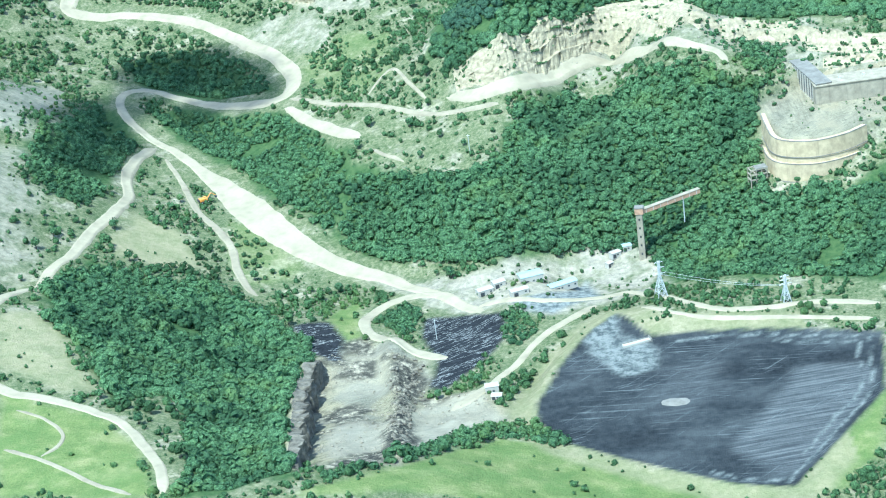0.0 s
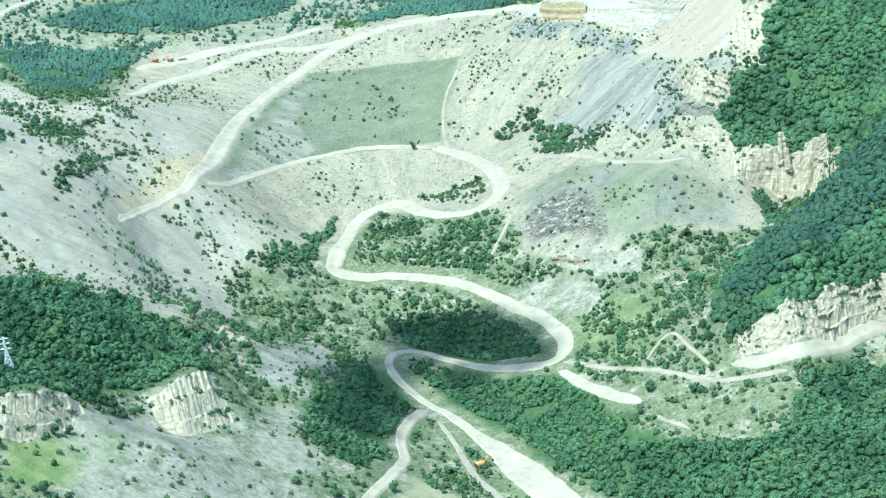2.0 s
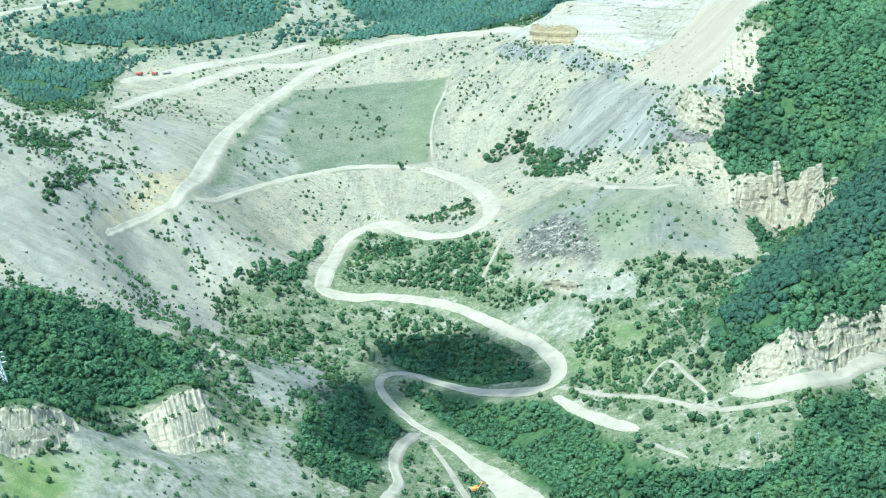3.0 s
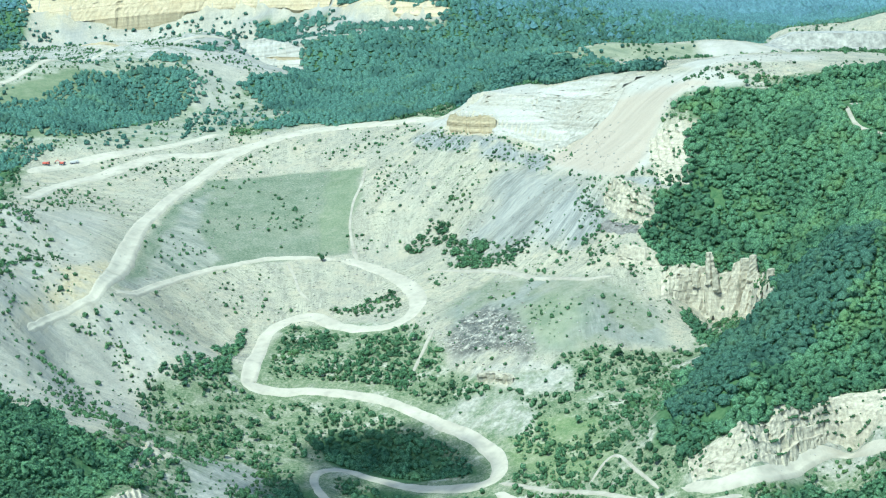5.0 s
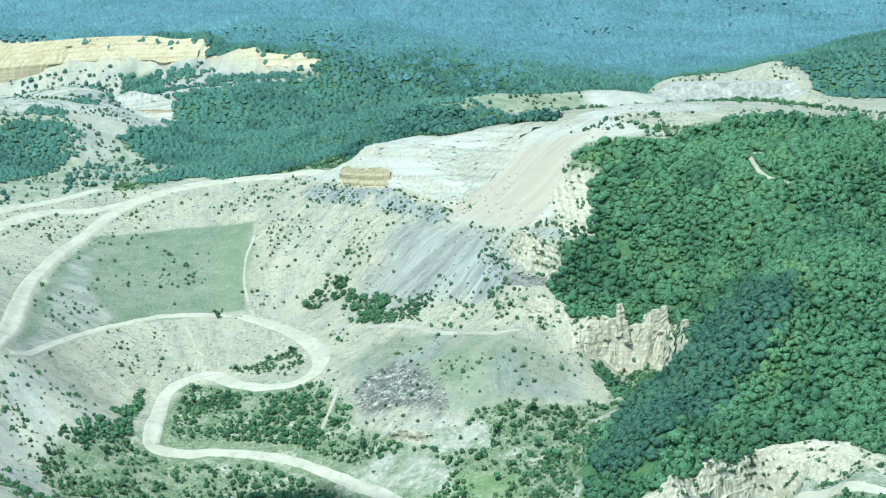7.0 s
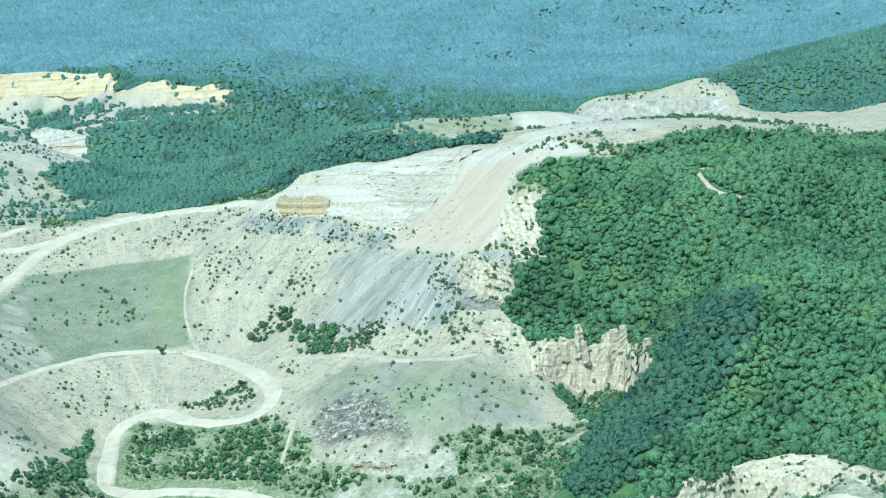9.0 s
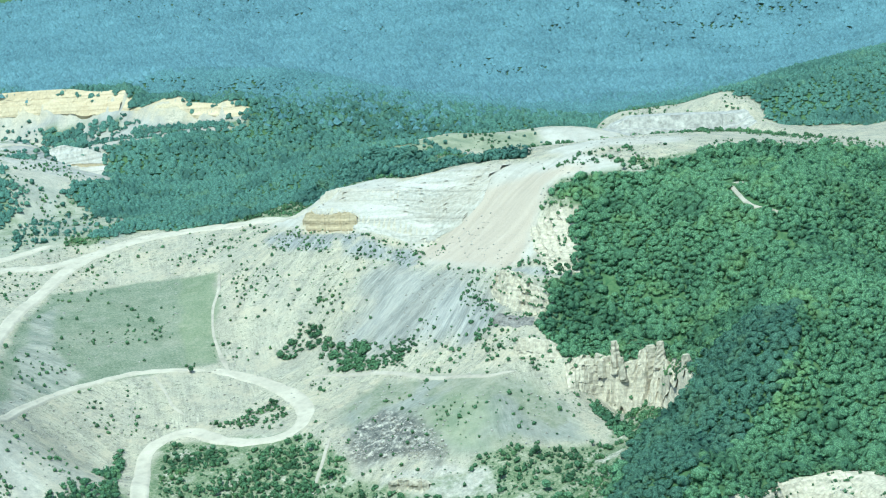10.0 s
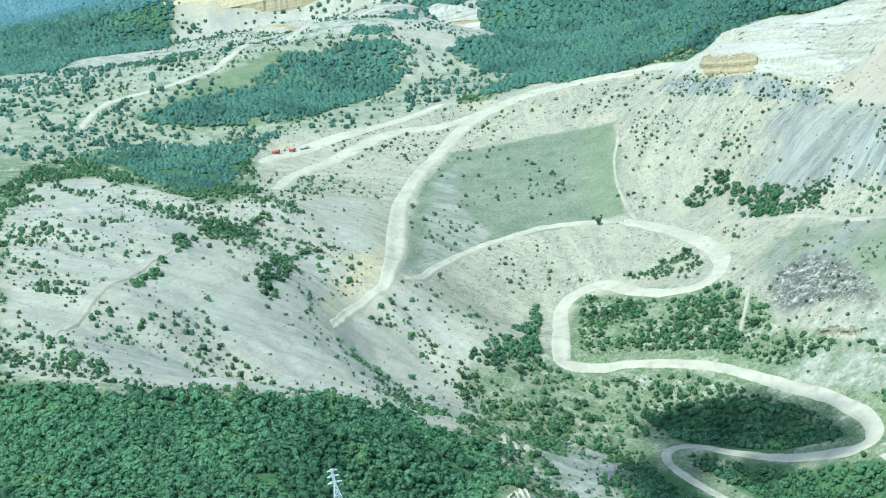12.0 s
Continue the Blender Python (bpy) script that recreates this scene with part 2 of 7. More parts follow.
Z_FOREST_LOOP = [(-122, 1332), (-89, 1338), (-45, 1318), (-19, 1289), (-5, 1248), (-50, 1260), (-101, 1292)]
Z_FOREST_NW = [(-505, 1878), (-439, 1976), (-384, 2036), (-304, 2061), (-246, 2041), (-249, 2014), (-300, 1958), (-344, 1873), (-383, 1853), (-430, 1845), (-473, 1849)]
Z_FOREST_NW2 = [(-531, 1738), (-508, 1795), (-460, 1790), (-415, 1821), (-377, 1838), (-397, 1751), (-401, 1595), (-424, 1593), (-464, 1666), (-488, 1721)]
Z_ROCKY_N = [(-630, 2934), (-471, 3010), (-239, 2845), (-222, 2097), (-301, 2101), (-377, 2046), (-438, 1983), (-487, 2041)]
LINE_NORTH = [(-544, 1839), (-530, 1905), (-486, 1947), (-440, 1992), (-405, 2070), (-362, 2161), (-319, 2245), (-248, 2306)]
Z_GREY_E = [(-243, 935), (-239, 976), (-218, 1023), (-200, 993), (-210, 961), (-227, 964)]
Z_GREY_F = [(-12, 1431), (10, 1442), (46, 1377), (36, 1363), (2, 1395)]
Z_GULLY = [(-35, 1346), (2, 1336), (31, 1324), (39, 1295), (28, 1277), (-7, 1300)]
Z_GULLY2 = [(3, 1361), (30, 1349), (64, 1331), (72, 1306), (42, 1316), (13, 1338)]
Z_POND = [(153, 785), (165, 820), (183, 854), (199, 873), (204, 868), (213, 844), (241, 842), (283, 834), (327, 822), (314, 760), (260, 684), (234, 693), (207, 711), (166, 743), (153, 768)]
Z_DYKE = [(260, 679), (314, 757), (303, 709), (281, 679)]
Z_COAL_A = [(97, 924), (140, 911), (140, 878), (123, 846), (106, 825), (100, 835), (103, 868), (95, 898)]
Z_COAL_B = [(24, 917), (45, 921), (55, 899), (53, 873), (41, 876), (31, 894)]
Z_PIT = [(37, 869), (64, 902), (79, 890), (103, 868), (101, 828), (129, 816), (139, 777), (113, 739), (90, 692), (52, 679), (40, 777)]
Z_MEAD_SE = [(54, 653), (76, 670), (104, 703), (133, 746), (153, 741), (187, 718), (234, 693), (256, 677)]
Z_LOT = [(145, 924), (175, 930), (188, 955), (192, 916), (167, 899), (148, 911)]
Z_CLUMP = [(-50, 1607), (-30, 1654), (-6, 1672), (3, 1652), (-13, 1641), (-12, 1618), (8, 1585), (26, 1547), (32, 1511), (7, 1543), (-16, 1585)]
Z_CLUMP_B = [(-227, 1373), (-198, 1424), (-177, 1503), (-156, 1522), (-158, 1472), (-169, 1408), (-205, 1364)]
Z_CLUMP_C = [(-95, 1480), (-42, 1425), (-35, 1382), (-53, 1369), (-96, 1388), (-140, 1404), (-141, 1473)]
S_BENCH = [(123, 1138), (149, 1120), (172, 1138), (196, 1156), (223, 1176), (247, 1155), (273, 1122), (296, 1116), (340, 1112), (363, 1091), (382, 1074)]
S_WEST_A = [(-216, 1026), (-199, 1035), (-185, 1064)]
S_WEST_B = [(-219, 1034), (-205, 1053), (-191, 1087)]
S_WEST_C = [(-268, 921), (-254, 934), (-240, 960)]
S_WEST_D = [(-270, 932), (-253, 946), (-242, 979)]
S_TOWER = [(141, 1418), (165, 1419), (179, 1407), (201, 1413), (204, 1383), (207, 1317)]
S_LEDGE_A = [(115, 1529), (131, 1507), (144, 1477)]
S_LEDGE_B = [(111, 1453), (142, 1437)]
S_QUARRY_A = [(7, 1817), (37, 1773), (72, 1742), (107, 1711), (133, 1689)]
S_QUARRY_C = [(-7, 1773), (31, 1737), (66, 1709), (107, 1670)]
S_RIM = [(172, 1580), (178, 1552), (177, 1528), (170, 1512)]
S_PIT = [(49, 676), (43, 748), (38, 819), (42, 870)]
S_SCRUB = [(2, 1354), (27, 1334)]
Z_WHITE = [(-43, 1893), (4, 1803), (16, 1902), (51, 1867), (84, 1778), (110, 1751), (124, 1743), (179, 1687), (222, 1618), (244, 1597), (215, 1591), (175, 1600), (162, 1580), (160, 1543), (139, 1529), (115, 1545), (85, 1619), (68, 1693), (16, 1738), (-11, 1764)]
Z_FAN = [(212, 1598), (176, 1603), (155, 1571), (139, 1529), (119, 1541), (88, 1622), (76, 1682), (107, 1688), (138, 1685), (172, 1654)]
Z_GREY_BAND = [(-39, 1795), (16, 1738), (59, 1694), (94, 1672), (94, 1643), (70, 1648), (29, 1695), (-28, 1754)]
Z_GREY_H = [(116, 1535), (134, 1530), (166, 1512), (168, 1504), (139, 1512)]
Z_GREY_K = [(82, 1521), (100, 1542), (120, 1528), (121, 1511), (104, 1497), (88, 1487), (73, 1504)]
Z_GREY_SLOPE = [(0, 1595), (20, 1632), (45, 1671), (83, 1606), (113, 1535), (116, 1511), (88, 1508), (65, 1508), (24, 1537)]
S_OCHRE = [(-6, 1771), (13, 1749), (37, 1731)]
Z_CLUMP_D = [(-18, 1565), (7, 1547), (25, 1544), (47, 1534), (64, 1514), (42, 1504), (21, 1514), (-10, 1549)]
Z_RUBBLE = [(-22, 1410), (-6, 1437), (12, 1447), (44, 1383), (47, 1359), (38, 1353), (-12, 1399)]
Z_MOUND_GREEN = [(38, 1398), (52, 1430), (73, 1432), (83, 1395), (72, 1364), (71, 1342), (40, 1363)]
LINE_LEDGE = [(-27, 1568), (-3, 1537), (28, 1504), (57, 1465), (86, 1431), (110, 1428)]
LINE_SPURLET = [(-148, 1608), (-139, 1578), (-135, 1558), (-125, 1542)]
Z_STRIP_PALE = [(-260, 1470), (-248, 1610), (-235, 1722), (-214, 1768), (-226, 1690), (-222, 1640), (-199, 1602), (-228, 1559), (-251, 1486)]
S_FARQ_A = [(-600, 2985), (-470, 3032), (-325, 3004), (-276, 2974), (-227, 2952), (-159, 2901)]
S_FARQ_B = [(-157, 2851), (-121, 2768), (-88, 2761), (-54, 2737), (-15, 2718)]
Z_FARQ = [(-323, 3031), (-232, 2979), (-159, 2927), (-150, 2874), (-84, 2788), (-22, 2744), (0, 2705), (-10, 2674), (-76, 2661), (-134, 2586), (-184, 2579), (-175, 2118), (-211, 2087), (-222, 2036), (-233, 2010), (-264, 2002)]
Z_FARG_A = [(-230, 2930), (-203, 2913), (-171, 2872), (-154, 2784), (-205, 2882)]
Z_FARG_B = [(-262, 2283), (-277, 2948), (-237, 2926), (-213, 2872), (-221, 2837), (-278, 2897)]
Z_FARG_C = [(-272, 2228), (-246, 2274), (-243, 2217), (-267, 2147)]
Z_FARG_D = [(-160, 2778), (-88, 2752), (-16, 2684), (-17, 2671), (-90, 2712), (-149, 2727)]
Z_HEAP = [(88, 1990), (120, 1984), (154, 1985), (205, 1992), (246, 2005), (250, 1935), (194, 1925), (114, 1930)]
Z_HEAP_WHITE = [(250, 2005), (292, 2005), (325, 2005), (330, 1930), (250, 1930)]
Z_FOREST_WEDGE = [(7, 1803), (31, 1886), (53, 1885), (85, 1790), (112, 1763), (126, 1756), (181, 1696), (183, 1706), (113, 1927), (86, 1978), (38, 1951), (2, 1921)]
Z_FARFACE_A = [(-325, 3004), (-276, 2974), (-227, 2952), (-161, 2904), (-159, 2927), (-232, 2975), (-323, 3028)]
Z_FARFACE_B = [(-154, 2848), (-121, 2771), (-87, 2764), (-54, 2743), (-17, 2718), (-12, 2734), (-22, 2741), (-84, 2787), (-149, 2874)]
Z_TOWER_WOOD = [(145, 1428), (163, 1443), (181, 1445), (204, 1437), (223, 1377), (219, 1362), (211, 1406), (197, 1418), (169, 1421)]
Z_TOWER_FOOT = [(150, 1404), (161, 1405), (171, 1364), (169, 1300), (161, 1343), (152, 1385)]
Z_W_GREY_A = [(-419, 1159), (-422, 1247), (-403, 1276), (-380, 1258), (-378, 1231), (-383, 1192), (-377, 1074), (-396, 1074)]
Z_W_GREY_B = [(-364, 1339), (-340, 1358), (-313, 1337), (-300, 1306), (-315, 1249), (-334, 1272), (-364, 1266)]
Z_W_GREY_C = [(-290, 1354), (-270, 1402), (-242, 1372), (-244, 1338), (-263, 1285), (-285, 1310)]
Z_W_WHITE = [(-485, 1262), (-462, 1279), (-428, 1269), (-431, 1223), (-440, 1175), (-467, 1173)]
Z_W_WHITE2 = [(-535, 1595), (-502, 1666), (-447, 1526), (-406, 1405), (-429, 1349), (-466, 1339), (-495, 1311), (-512, 1392)]
Z_W_WHITE3 = [(-377, 1297), (-355, 1339), (-340, 1317), (-357, 1253), (-376, 1258)]
Z_W_OCHRE = [(-303, 1456), (-276, 1514), (-275, 1435), (-300, 1379), (-312, 1315), (-312, 1410)]
Z_W_BUSH_A = [(-423, 1279), (-403, 1362), (-378, 1469), (-352, 1533), (-340, 1521), (-366, 1430), (-393, 1331), (-412, 1271)]
Z_W_BUSH_B = [(-290, 1387), (-272, 1424), (-247, 1498), (-238, 1500), (-269, 1413), (-287, 1383)]
Z_W_BUSH_C = [(-346, 1393), (-326, 1464), (-304, 1452), (-317, 1414), (-333, 1358), (-337, 1320), (-347, 1327)]
LINE_RAVINE = [(-437, 1160), (-433, 1217), (-423, 1279), (-411, 1316), (-397, 1362)]
Z_PITWHITE_A = [(53, 774), (68, 791), (83, 777), (86, 713), (75, 702), (60, 693)]
Z_PITWHITE_B = [(48, 856), (64, 893), (79, 883), (80, 831), (61, 824), (51, 825)]
Z_APRON = [(90, 791), (100, 819), (111, 819), (127, 816), (129, 791), (137, 774), (118, 750), (105, 733), (94, 710)]
Z_SLAG_A = [(79, 873), (97, 868), (98, 828), (93, 789), (94, 713), (90, 695), (82, 791), (81, 837)]
Z_SLAG_B = [(50, 895), (64, 902), (71, 890), (64, 883), (52, 886)]
Z_SLAG_C = [(54, 860), (64, 873), (73, 873), (72, 853), (60, 850)]
Z_SLAG_D = [(53, 774), (52, 797), (67, 815), (79, 818), (68, 803), (61, 777)]
# next two outlines: narrow dark strips painted for the pit cliff's shadow
Z_PIT_SHADE_A = [(40, 869), (45, 872), (48, 831), (45, 822)]
Z_PIT_SHADE_B = [(38, 774), (44, 771), (52, 699), (52, 673), (48, 676)]
Z_SLAG_G = [(59, 693), (75, 702), (89, 710), (88, 695), (71, 683), (60, 677)]
Z_HEDGE = [(58, 670), (76, 684), (94, 710), (110, 745), (131, 765), (147, 773), (162, 759), (167, 743), (159, 737), (146, 748), (133, 746), (113, 724), (97, 695), (76, 674), (60, 663)]
Z_CLUMP_E = [(69, 925), (81, 945), (94, 940), (95, 920), (93, 897), (85, 900)]
Z_CLUMP_F = [(139, 914), (152, 911), (158, 879), (150, 858), (140, 878)]
Z_HUMP = [(-300, 1960), (-248, 2010), (-173, 2017), (-142, 1930), (-168, 1895), (-270, 1885)]
Z_ISLE = [(-112, 1524), (-90, 1521), (-66, 1535), (-58, 1548), (-51, 1520), (-56, 1484), (-86, 1497), (-108, 1508)]
Z_POND_LIGHT = [(237, 727), (276, 795), (311, 792), (316, 778), (262, 694), (238, 722)]
Z_POND_OLIVE = [(207, 761), (220, 809), (246, 815), (241, 774), (228, 756)]
Z_SILT = [(196, 876), (200, 866), (198, 846), (210, 840), (214, 829), (210, 812), (198, 806), (189, 817), (182, 825), (182, 850), (190, 868)]
Z_PALE_FOOT = [(-310, 1080), (-285, 1125), (-266, 1160), (-250, 1188), (-238, 1150), (-220, 1168), (-218, 1230), (-222, 1310), (-262, 1300), (-295, 1200)]
Z_OLD_HEAP = [(-180, 1178), (-177, 1234), (-166, 1276), (-145, 1260), (-137, 1179), (-161, 1134), (-173, 1140)]
Z_ROCK_SLOPE = [(-208, 969), (-194, 1009), (-174, 1050), (-158, 1108), (-138, 1108), (-141, 1036), (-143, 1005), (-224, 908), (-209, 956)]
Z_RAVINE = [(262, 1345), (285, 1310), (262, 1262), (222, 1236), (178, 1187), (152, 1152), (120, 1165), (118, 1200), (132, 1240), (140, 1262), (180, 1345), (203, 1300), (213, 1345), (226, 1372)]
Z_CLUMP_G = [(301, 1105), (328, 1107), (325, 1069), (316, 1049), (306, 1058), (295, 1071)]


def spline_fit(spots):
    s = np.array(spots, float)
    p = s[:, :2] / 1000
    d = ((p[:, None] - p[None]) ** 2).sum(-1)
    n = len(s)
    a = np.zeros((n + 3, n + 3))
    a[:n, :n] = d * np.log(d + 1e-9) * 0.5 + 4e-5 * np.eye(n)
    a[:n, n] = a[n, :n] = 1
    a[:n, n + 1:] = p
    a[n + 1:, :n] = p.T
    return p, np.linalg.solve(a, np.r_[s[:, 2], 0, 0, 0])


LAND_P, LAND_W = spline_fit(LANDFORM)


def base_height(x, y):
    """Height of the smooth land at arrays x, y."""
    q = np.stack([np.ravel(x), np.ravel(y)], 1) / 1000.0
    out = np.empty(len(q))
    for i in range(0, len(q), 20000):
        b = q[i:i + 20000]
        d = ((b[:, None] - LAND_P[None]) ** 2).sum(-1)
        out[i:i + 20000] = (d * np.log(d + 1e-9) * 0.5) @ LAND_W[:-3] + LAND_W[-3] + b @ LAND_W[-2:]
    return out.reshape(np.shape(x))


def hash2(ix, iy, seed):
    v = np.sin(ix * 127.1 + iy * 311.7 + seed * 74.7) * 43758.5453
    return v - np.floor(v)


def vnoise(x, y, size, seed=0):
    """Smooth value noise in -1..1."""
    u, v = np.asarray(x) / size, np.asarray(y) / size
    iu, iv = np.floor(u), np.floor(v)
    fu, fv = u - iu, v - iv
    fu, fv = fu * fu * (3 - 2 * fu), fv * fv * (3 - 2 * fv)
    a, b = hash2(iu, iv, seed), hash2(iu + 1, iv, seed)
    c, d = hash2(iu, iv + 1, seed), hash2(iu + 1, iv + 1, seed)
    return 2 * ((a * (1 - fu) + b * fu) * (1 - fv) + (c * (1 - fu) + d * fu) * fv) - 1


def fbm(x, y, size, seed=0, octaves=3):
    return sum(vnoise(x, y, size / 2 ** k, seed + k) / 2 ** k for k in range(octaves))


def line_distance(x, y, pts):
    """Distance to a polyline, the side (+ left of its run) and the run's share."""
    best = np.full(np.shape(x), 1e9)
    side, share = np.zeros(np.shape(x)), np.zeros(np.shape(x))
    lens = [math.dist(a, b) for a, b in zip(pts, pts[1:])]
    total, run = sum(lens), 0.0
    for (ax, ay), (bx, by), l in zip(pts, pts[1:], lens):
        dx, dy = (bx - ax) / l, (by - ay) / l
        t = np.clip((x - ax) * dx + (y - ay) * dy, 0, l)
        d = np.hypot(x - ax - t * dx, y - ay - t * dy)
        near = d < best
        best = np.where(near, d, best)
        side = np.where(near, np.sign(dx * (y - ay) - dy * (x - ax)), side)
        share = np.where(near, (run + t) / total, share)
        run += l
    return best, side, share


def inside(x, y, poly):
    """Signed distance to a closed outline, positive inside."""
    px, py = [p[0] for p in poly], [p[1] for p in poly]
    out = np.full(np.shape(x), -40.0)
    near = (x > min(px) - 40) & (x < max(px) + 40) & (y > min(py) - 40) & (y < max(py) + 40)
    if not near.any():
        return out
    x, y = x[near], y[near]
    d, _, _ = line_distance(x, y, list(poly) + [poly[0]])
    odd = np.zeros(len(x), bool)
    for (ax, ay), (bx, by) in zip(poly, poly[1:] + poly[:1]):
        if ay != by:
            odd ^= ((ay > y) != (by > y)) & (x < (bx - ax) * (y - ay) / (by - ay) + ax)
    out[near] = np.where(odd, d, -np.minimum(d, 40))
    return out


def soft(d, w):
    return np.clip(d / w + 0.5, 0, 1)


PLATEAU = [(301, 1048), (303, 988), (322, 981), (342, 986), (355, 997), (420, 1012), (420, 1062), (330, 1066)]
WOODS = [Z_FOREST_WEDGE, Z_FOREST_W, Z_FOREST_E, Z_FOREST_MID, Z_FOREST_MIDW, Z_FOREST_S, Z_FOREST_FORK, Z_FOREST_LOOP]
# rock steps: line of the face (upper ground to its left), height, breadth of its pull on the land
SCARPS = [(S_BENCH, 8, 10), (S_WEST_A, 15, 12), (S_WEST_B, 9, 9), (S_WEST_C, 13, 11), (S_WEST_D, 9, 9), (S_TOWER, 26, 20), (S_LEDGE_A, 18, 12), (S_LEDGE_B, 10, 9),
          (S_QUARRY_A, 9, 12), (S_OCHRE, 12, 10), (S_QUARRY_C, 9, 12), (S_RIM, 16, 14), (S_PIT, 17, 16), (S_SCRUB, 6, 8),
          (S_FARQ_A, 14, 30), (S_FARQ_B, 12, 26), ([(-460, 2490), (-330, 2500), (-250, 2515), (-187, 2515)], 14, 45)]


def scarp(x, y, line, high, pull):
    """Lift of the land near a rock step, and how bare the rock is."""
    x0, x1 = min(p[0] for p in line) - 90, max(p[0] for p in line) + 90
    y0, y1 = min(p[1] for p in line) - 90, max(p[1] for p in line) + 90
    near = (x > x0) & (x < x1) & (y > y0) & (y < y1)
    lift, bare = np.zeros(np.shape(x)), np.zeros(np.shape(x))
    if near.any():
        px, py = x[near], y[near]
        d, side, share = line_distance(px, py, line)
        tooth = min(high / 24, 0.8)
        d = d * side + tooth * (fbm(px, py, 13, 31, 2) + 0.5 * vnoise(px, py, 4.5, 37))
        ends = np.clip(np.minimum(share, 1 - share) * 9, 0, 1)
        tall = high * ends * (1 + 0.25 * vnoise(px, py, 17, 41))
        lift[near] = tall * (np.clip(d / 3.0 + 0.5, 0, 1) - 0.5) * np.exp(-np.abs(d) / pull)
        bare[near] = ends * np.clip(1.6 - np.abs(d + 0.6) / (1.5 + high * 0.13), 0, 1)
    return lift, bare


def height(x, y, rock=False):
    x, y = np.asarray(x, float), np.asarray(y, float)
    z = base_height(x, y)
    wood = np.maximum.reduce([inside(x, y, o) for o in WOODS])
    z = z - 6.0 * np.clip(wood / 14, 0, 1)
    # far hill woods stand on ground below their crowns
    z = z - 6.0 * np.clip((y - 2150) / 100, 0, 1)
    # spurs and folds of the distant mountainside, and of the eastern slope
    z = z + np.clip((y - 3150) / 500, 0, 1) * (18 * fbm(x + 0.4 * y, 0.6 * y, 330, 45, 3) - 8)
    z = z + np.clip(inside(x, y, Z_FOREST_E) / 60, 0, 1) * 9 * fbm(x + 0.5 * y, 0.7 * y, 105, 46, 2)
    bare = np.zeros(z.shape)
    for line, high, pull in SCARPS:
        lift, b = scarp(x, y, line, high, pull)
        z, bare = z + lift, np.maximum(bare, b)
    # uneven spoil and turf, ribbed tips on the western heaps
    west = np.clip(inside(x, y, Z_PALE_W) / 25, 0, 1)
    z = z + west * (4.2 * fbm(x, y, 60, 51, 3) + 1.6 * np.abs(vnoise(x + 0.5 * y, y * 0.35, 16, 53)))
    rub = np.clip(np.maximum(inside(x, y, Z_SLAG_A), inside(x, y, Z_RUBBLE)) / 5, 0, 1)
    z = z + rub * (1.6 * vnoise(x, y, 8, 95) + 1.0 * vnoise(x, y, 4, 96))
    z = z + 0.9 * fbm(x, y, 38, 3, 3) + 0.35 * vnoise(x, y, 7, 8)
    rib, _, _ = line_distance(x, y, [(80, 888), (84, 840), (87, 780), (90, 700)])
    z = z + (5.0 + 2.5 * vnoise(x, y, 9, 57)) * np.exp(-(rib / 6.0) ** 2)
    d = inside(x, y, Z_POND)
    flat = np.clip(d / 9 + 1.3, 0, 1)
    z = z * (1 - flat) + 3.0 * flat - 1.2 * np.clip(d / 3, 0, 1)
    dyke = np.clip(1 - np.abs(inside(x, y, Z_DYKE) - 4) / 14, 0, 1)
    z = z * (1 - dyke) + 4.5 * dyke
    f = np.clip(inside(x, y, PLATEAU) / 2 + 0.5, 0, 1)
    z = z * (1 - f) + 43.0 * f
    return (z, bare) if rock else z


# ---- materials ----
def material(name, rough=0.9, spec=0.2):
    m = bpy.data.materials.new(name)
    m.use_nodes = True
    n, l = m.node_tree.nodes, m.node_tree.links
    b = n["Principled BSDF"]
    b.inputs["Roughness"].default_value = rough
    b.inputs["Specular IOR Level"].default_value = spec
    return m, n, l, b


def ramp(n, l, src, stops):
    r = n.new("ShaderNodeValToRGB")
    while len(r.color_ramp.elements) < len(stops):
        r.color_ramp.elements.new(0.5)
    for e, (p, c) in zip(r.color_ramp.elements, stops):
        e.position, e.color = p, (*c, 1)
    l.new(src, r.inputs[0])
    return r.outputs[0]


def place(n):
    return n.new("ShaderNodeNewGeometry").outputs["Position"]


def noise_tex(n, l, size, detail=4, rough=0.6, vec=None, squash=None):
    t = n.new("ShaderNodeTexNoise")
    t.inputs["Scale"].default_value, t.inputs["Detail"].default_value, t.inputs["Roughness"].default_value = 1 / size, detail, rough
    vec = vec or place(n)
    if squash:
        mp = n.new("ShaderNodeMapping")
        mp.inputs["Rotation"].default_value, mp.inputs["Scale"].default_value = (0, 0, squash[0]), squash[1]
        l.new(vec, mp.inputs[0])
        vec = mp.outputs[0]
    l.new(vec, t.inputs["Vector"])
    return t.outputs[0]


def mix(n, l, fac, a, b, kind="MIX"):
    m = n.new("ShaderNodeMix")
    m.data_type, m.blend_type = "RGBA", kind
    for sock, v in ((m.inputs[0], fac), (m.inputs[6], a), (m.inputs[7], b)):
        if isinstance(v, bpy.types.NodeSocket):
            l.new(v, sock)
        elif isinstance(v, tuple):
            sock.default_value = (*v, 1)
        else:
            sock.default_value = v
    return m.outputs[2]


def maths(n, l, op, a, b=0.0):
    m = n.new("ShaderNodeMath")
    m.operation = op
    for sock, v in zip(m.inputs, (a, b)):
        if isinstance(v, bpy.types.NodeSocket):
            l.new(v, sock)
        else:
            sock.default_value = v
    return m.outputs[0]


def attr(n, name):
    a = n.new("ShaderNodeAttribute")
    a.attribute_name = name
    return a.outputs["Fac"]


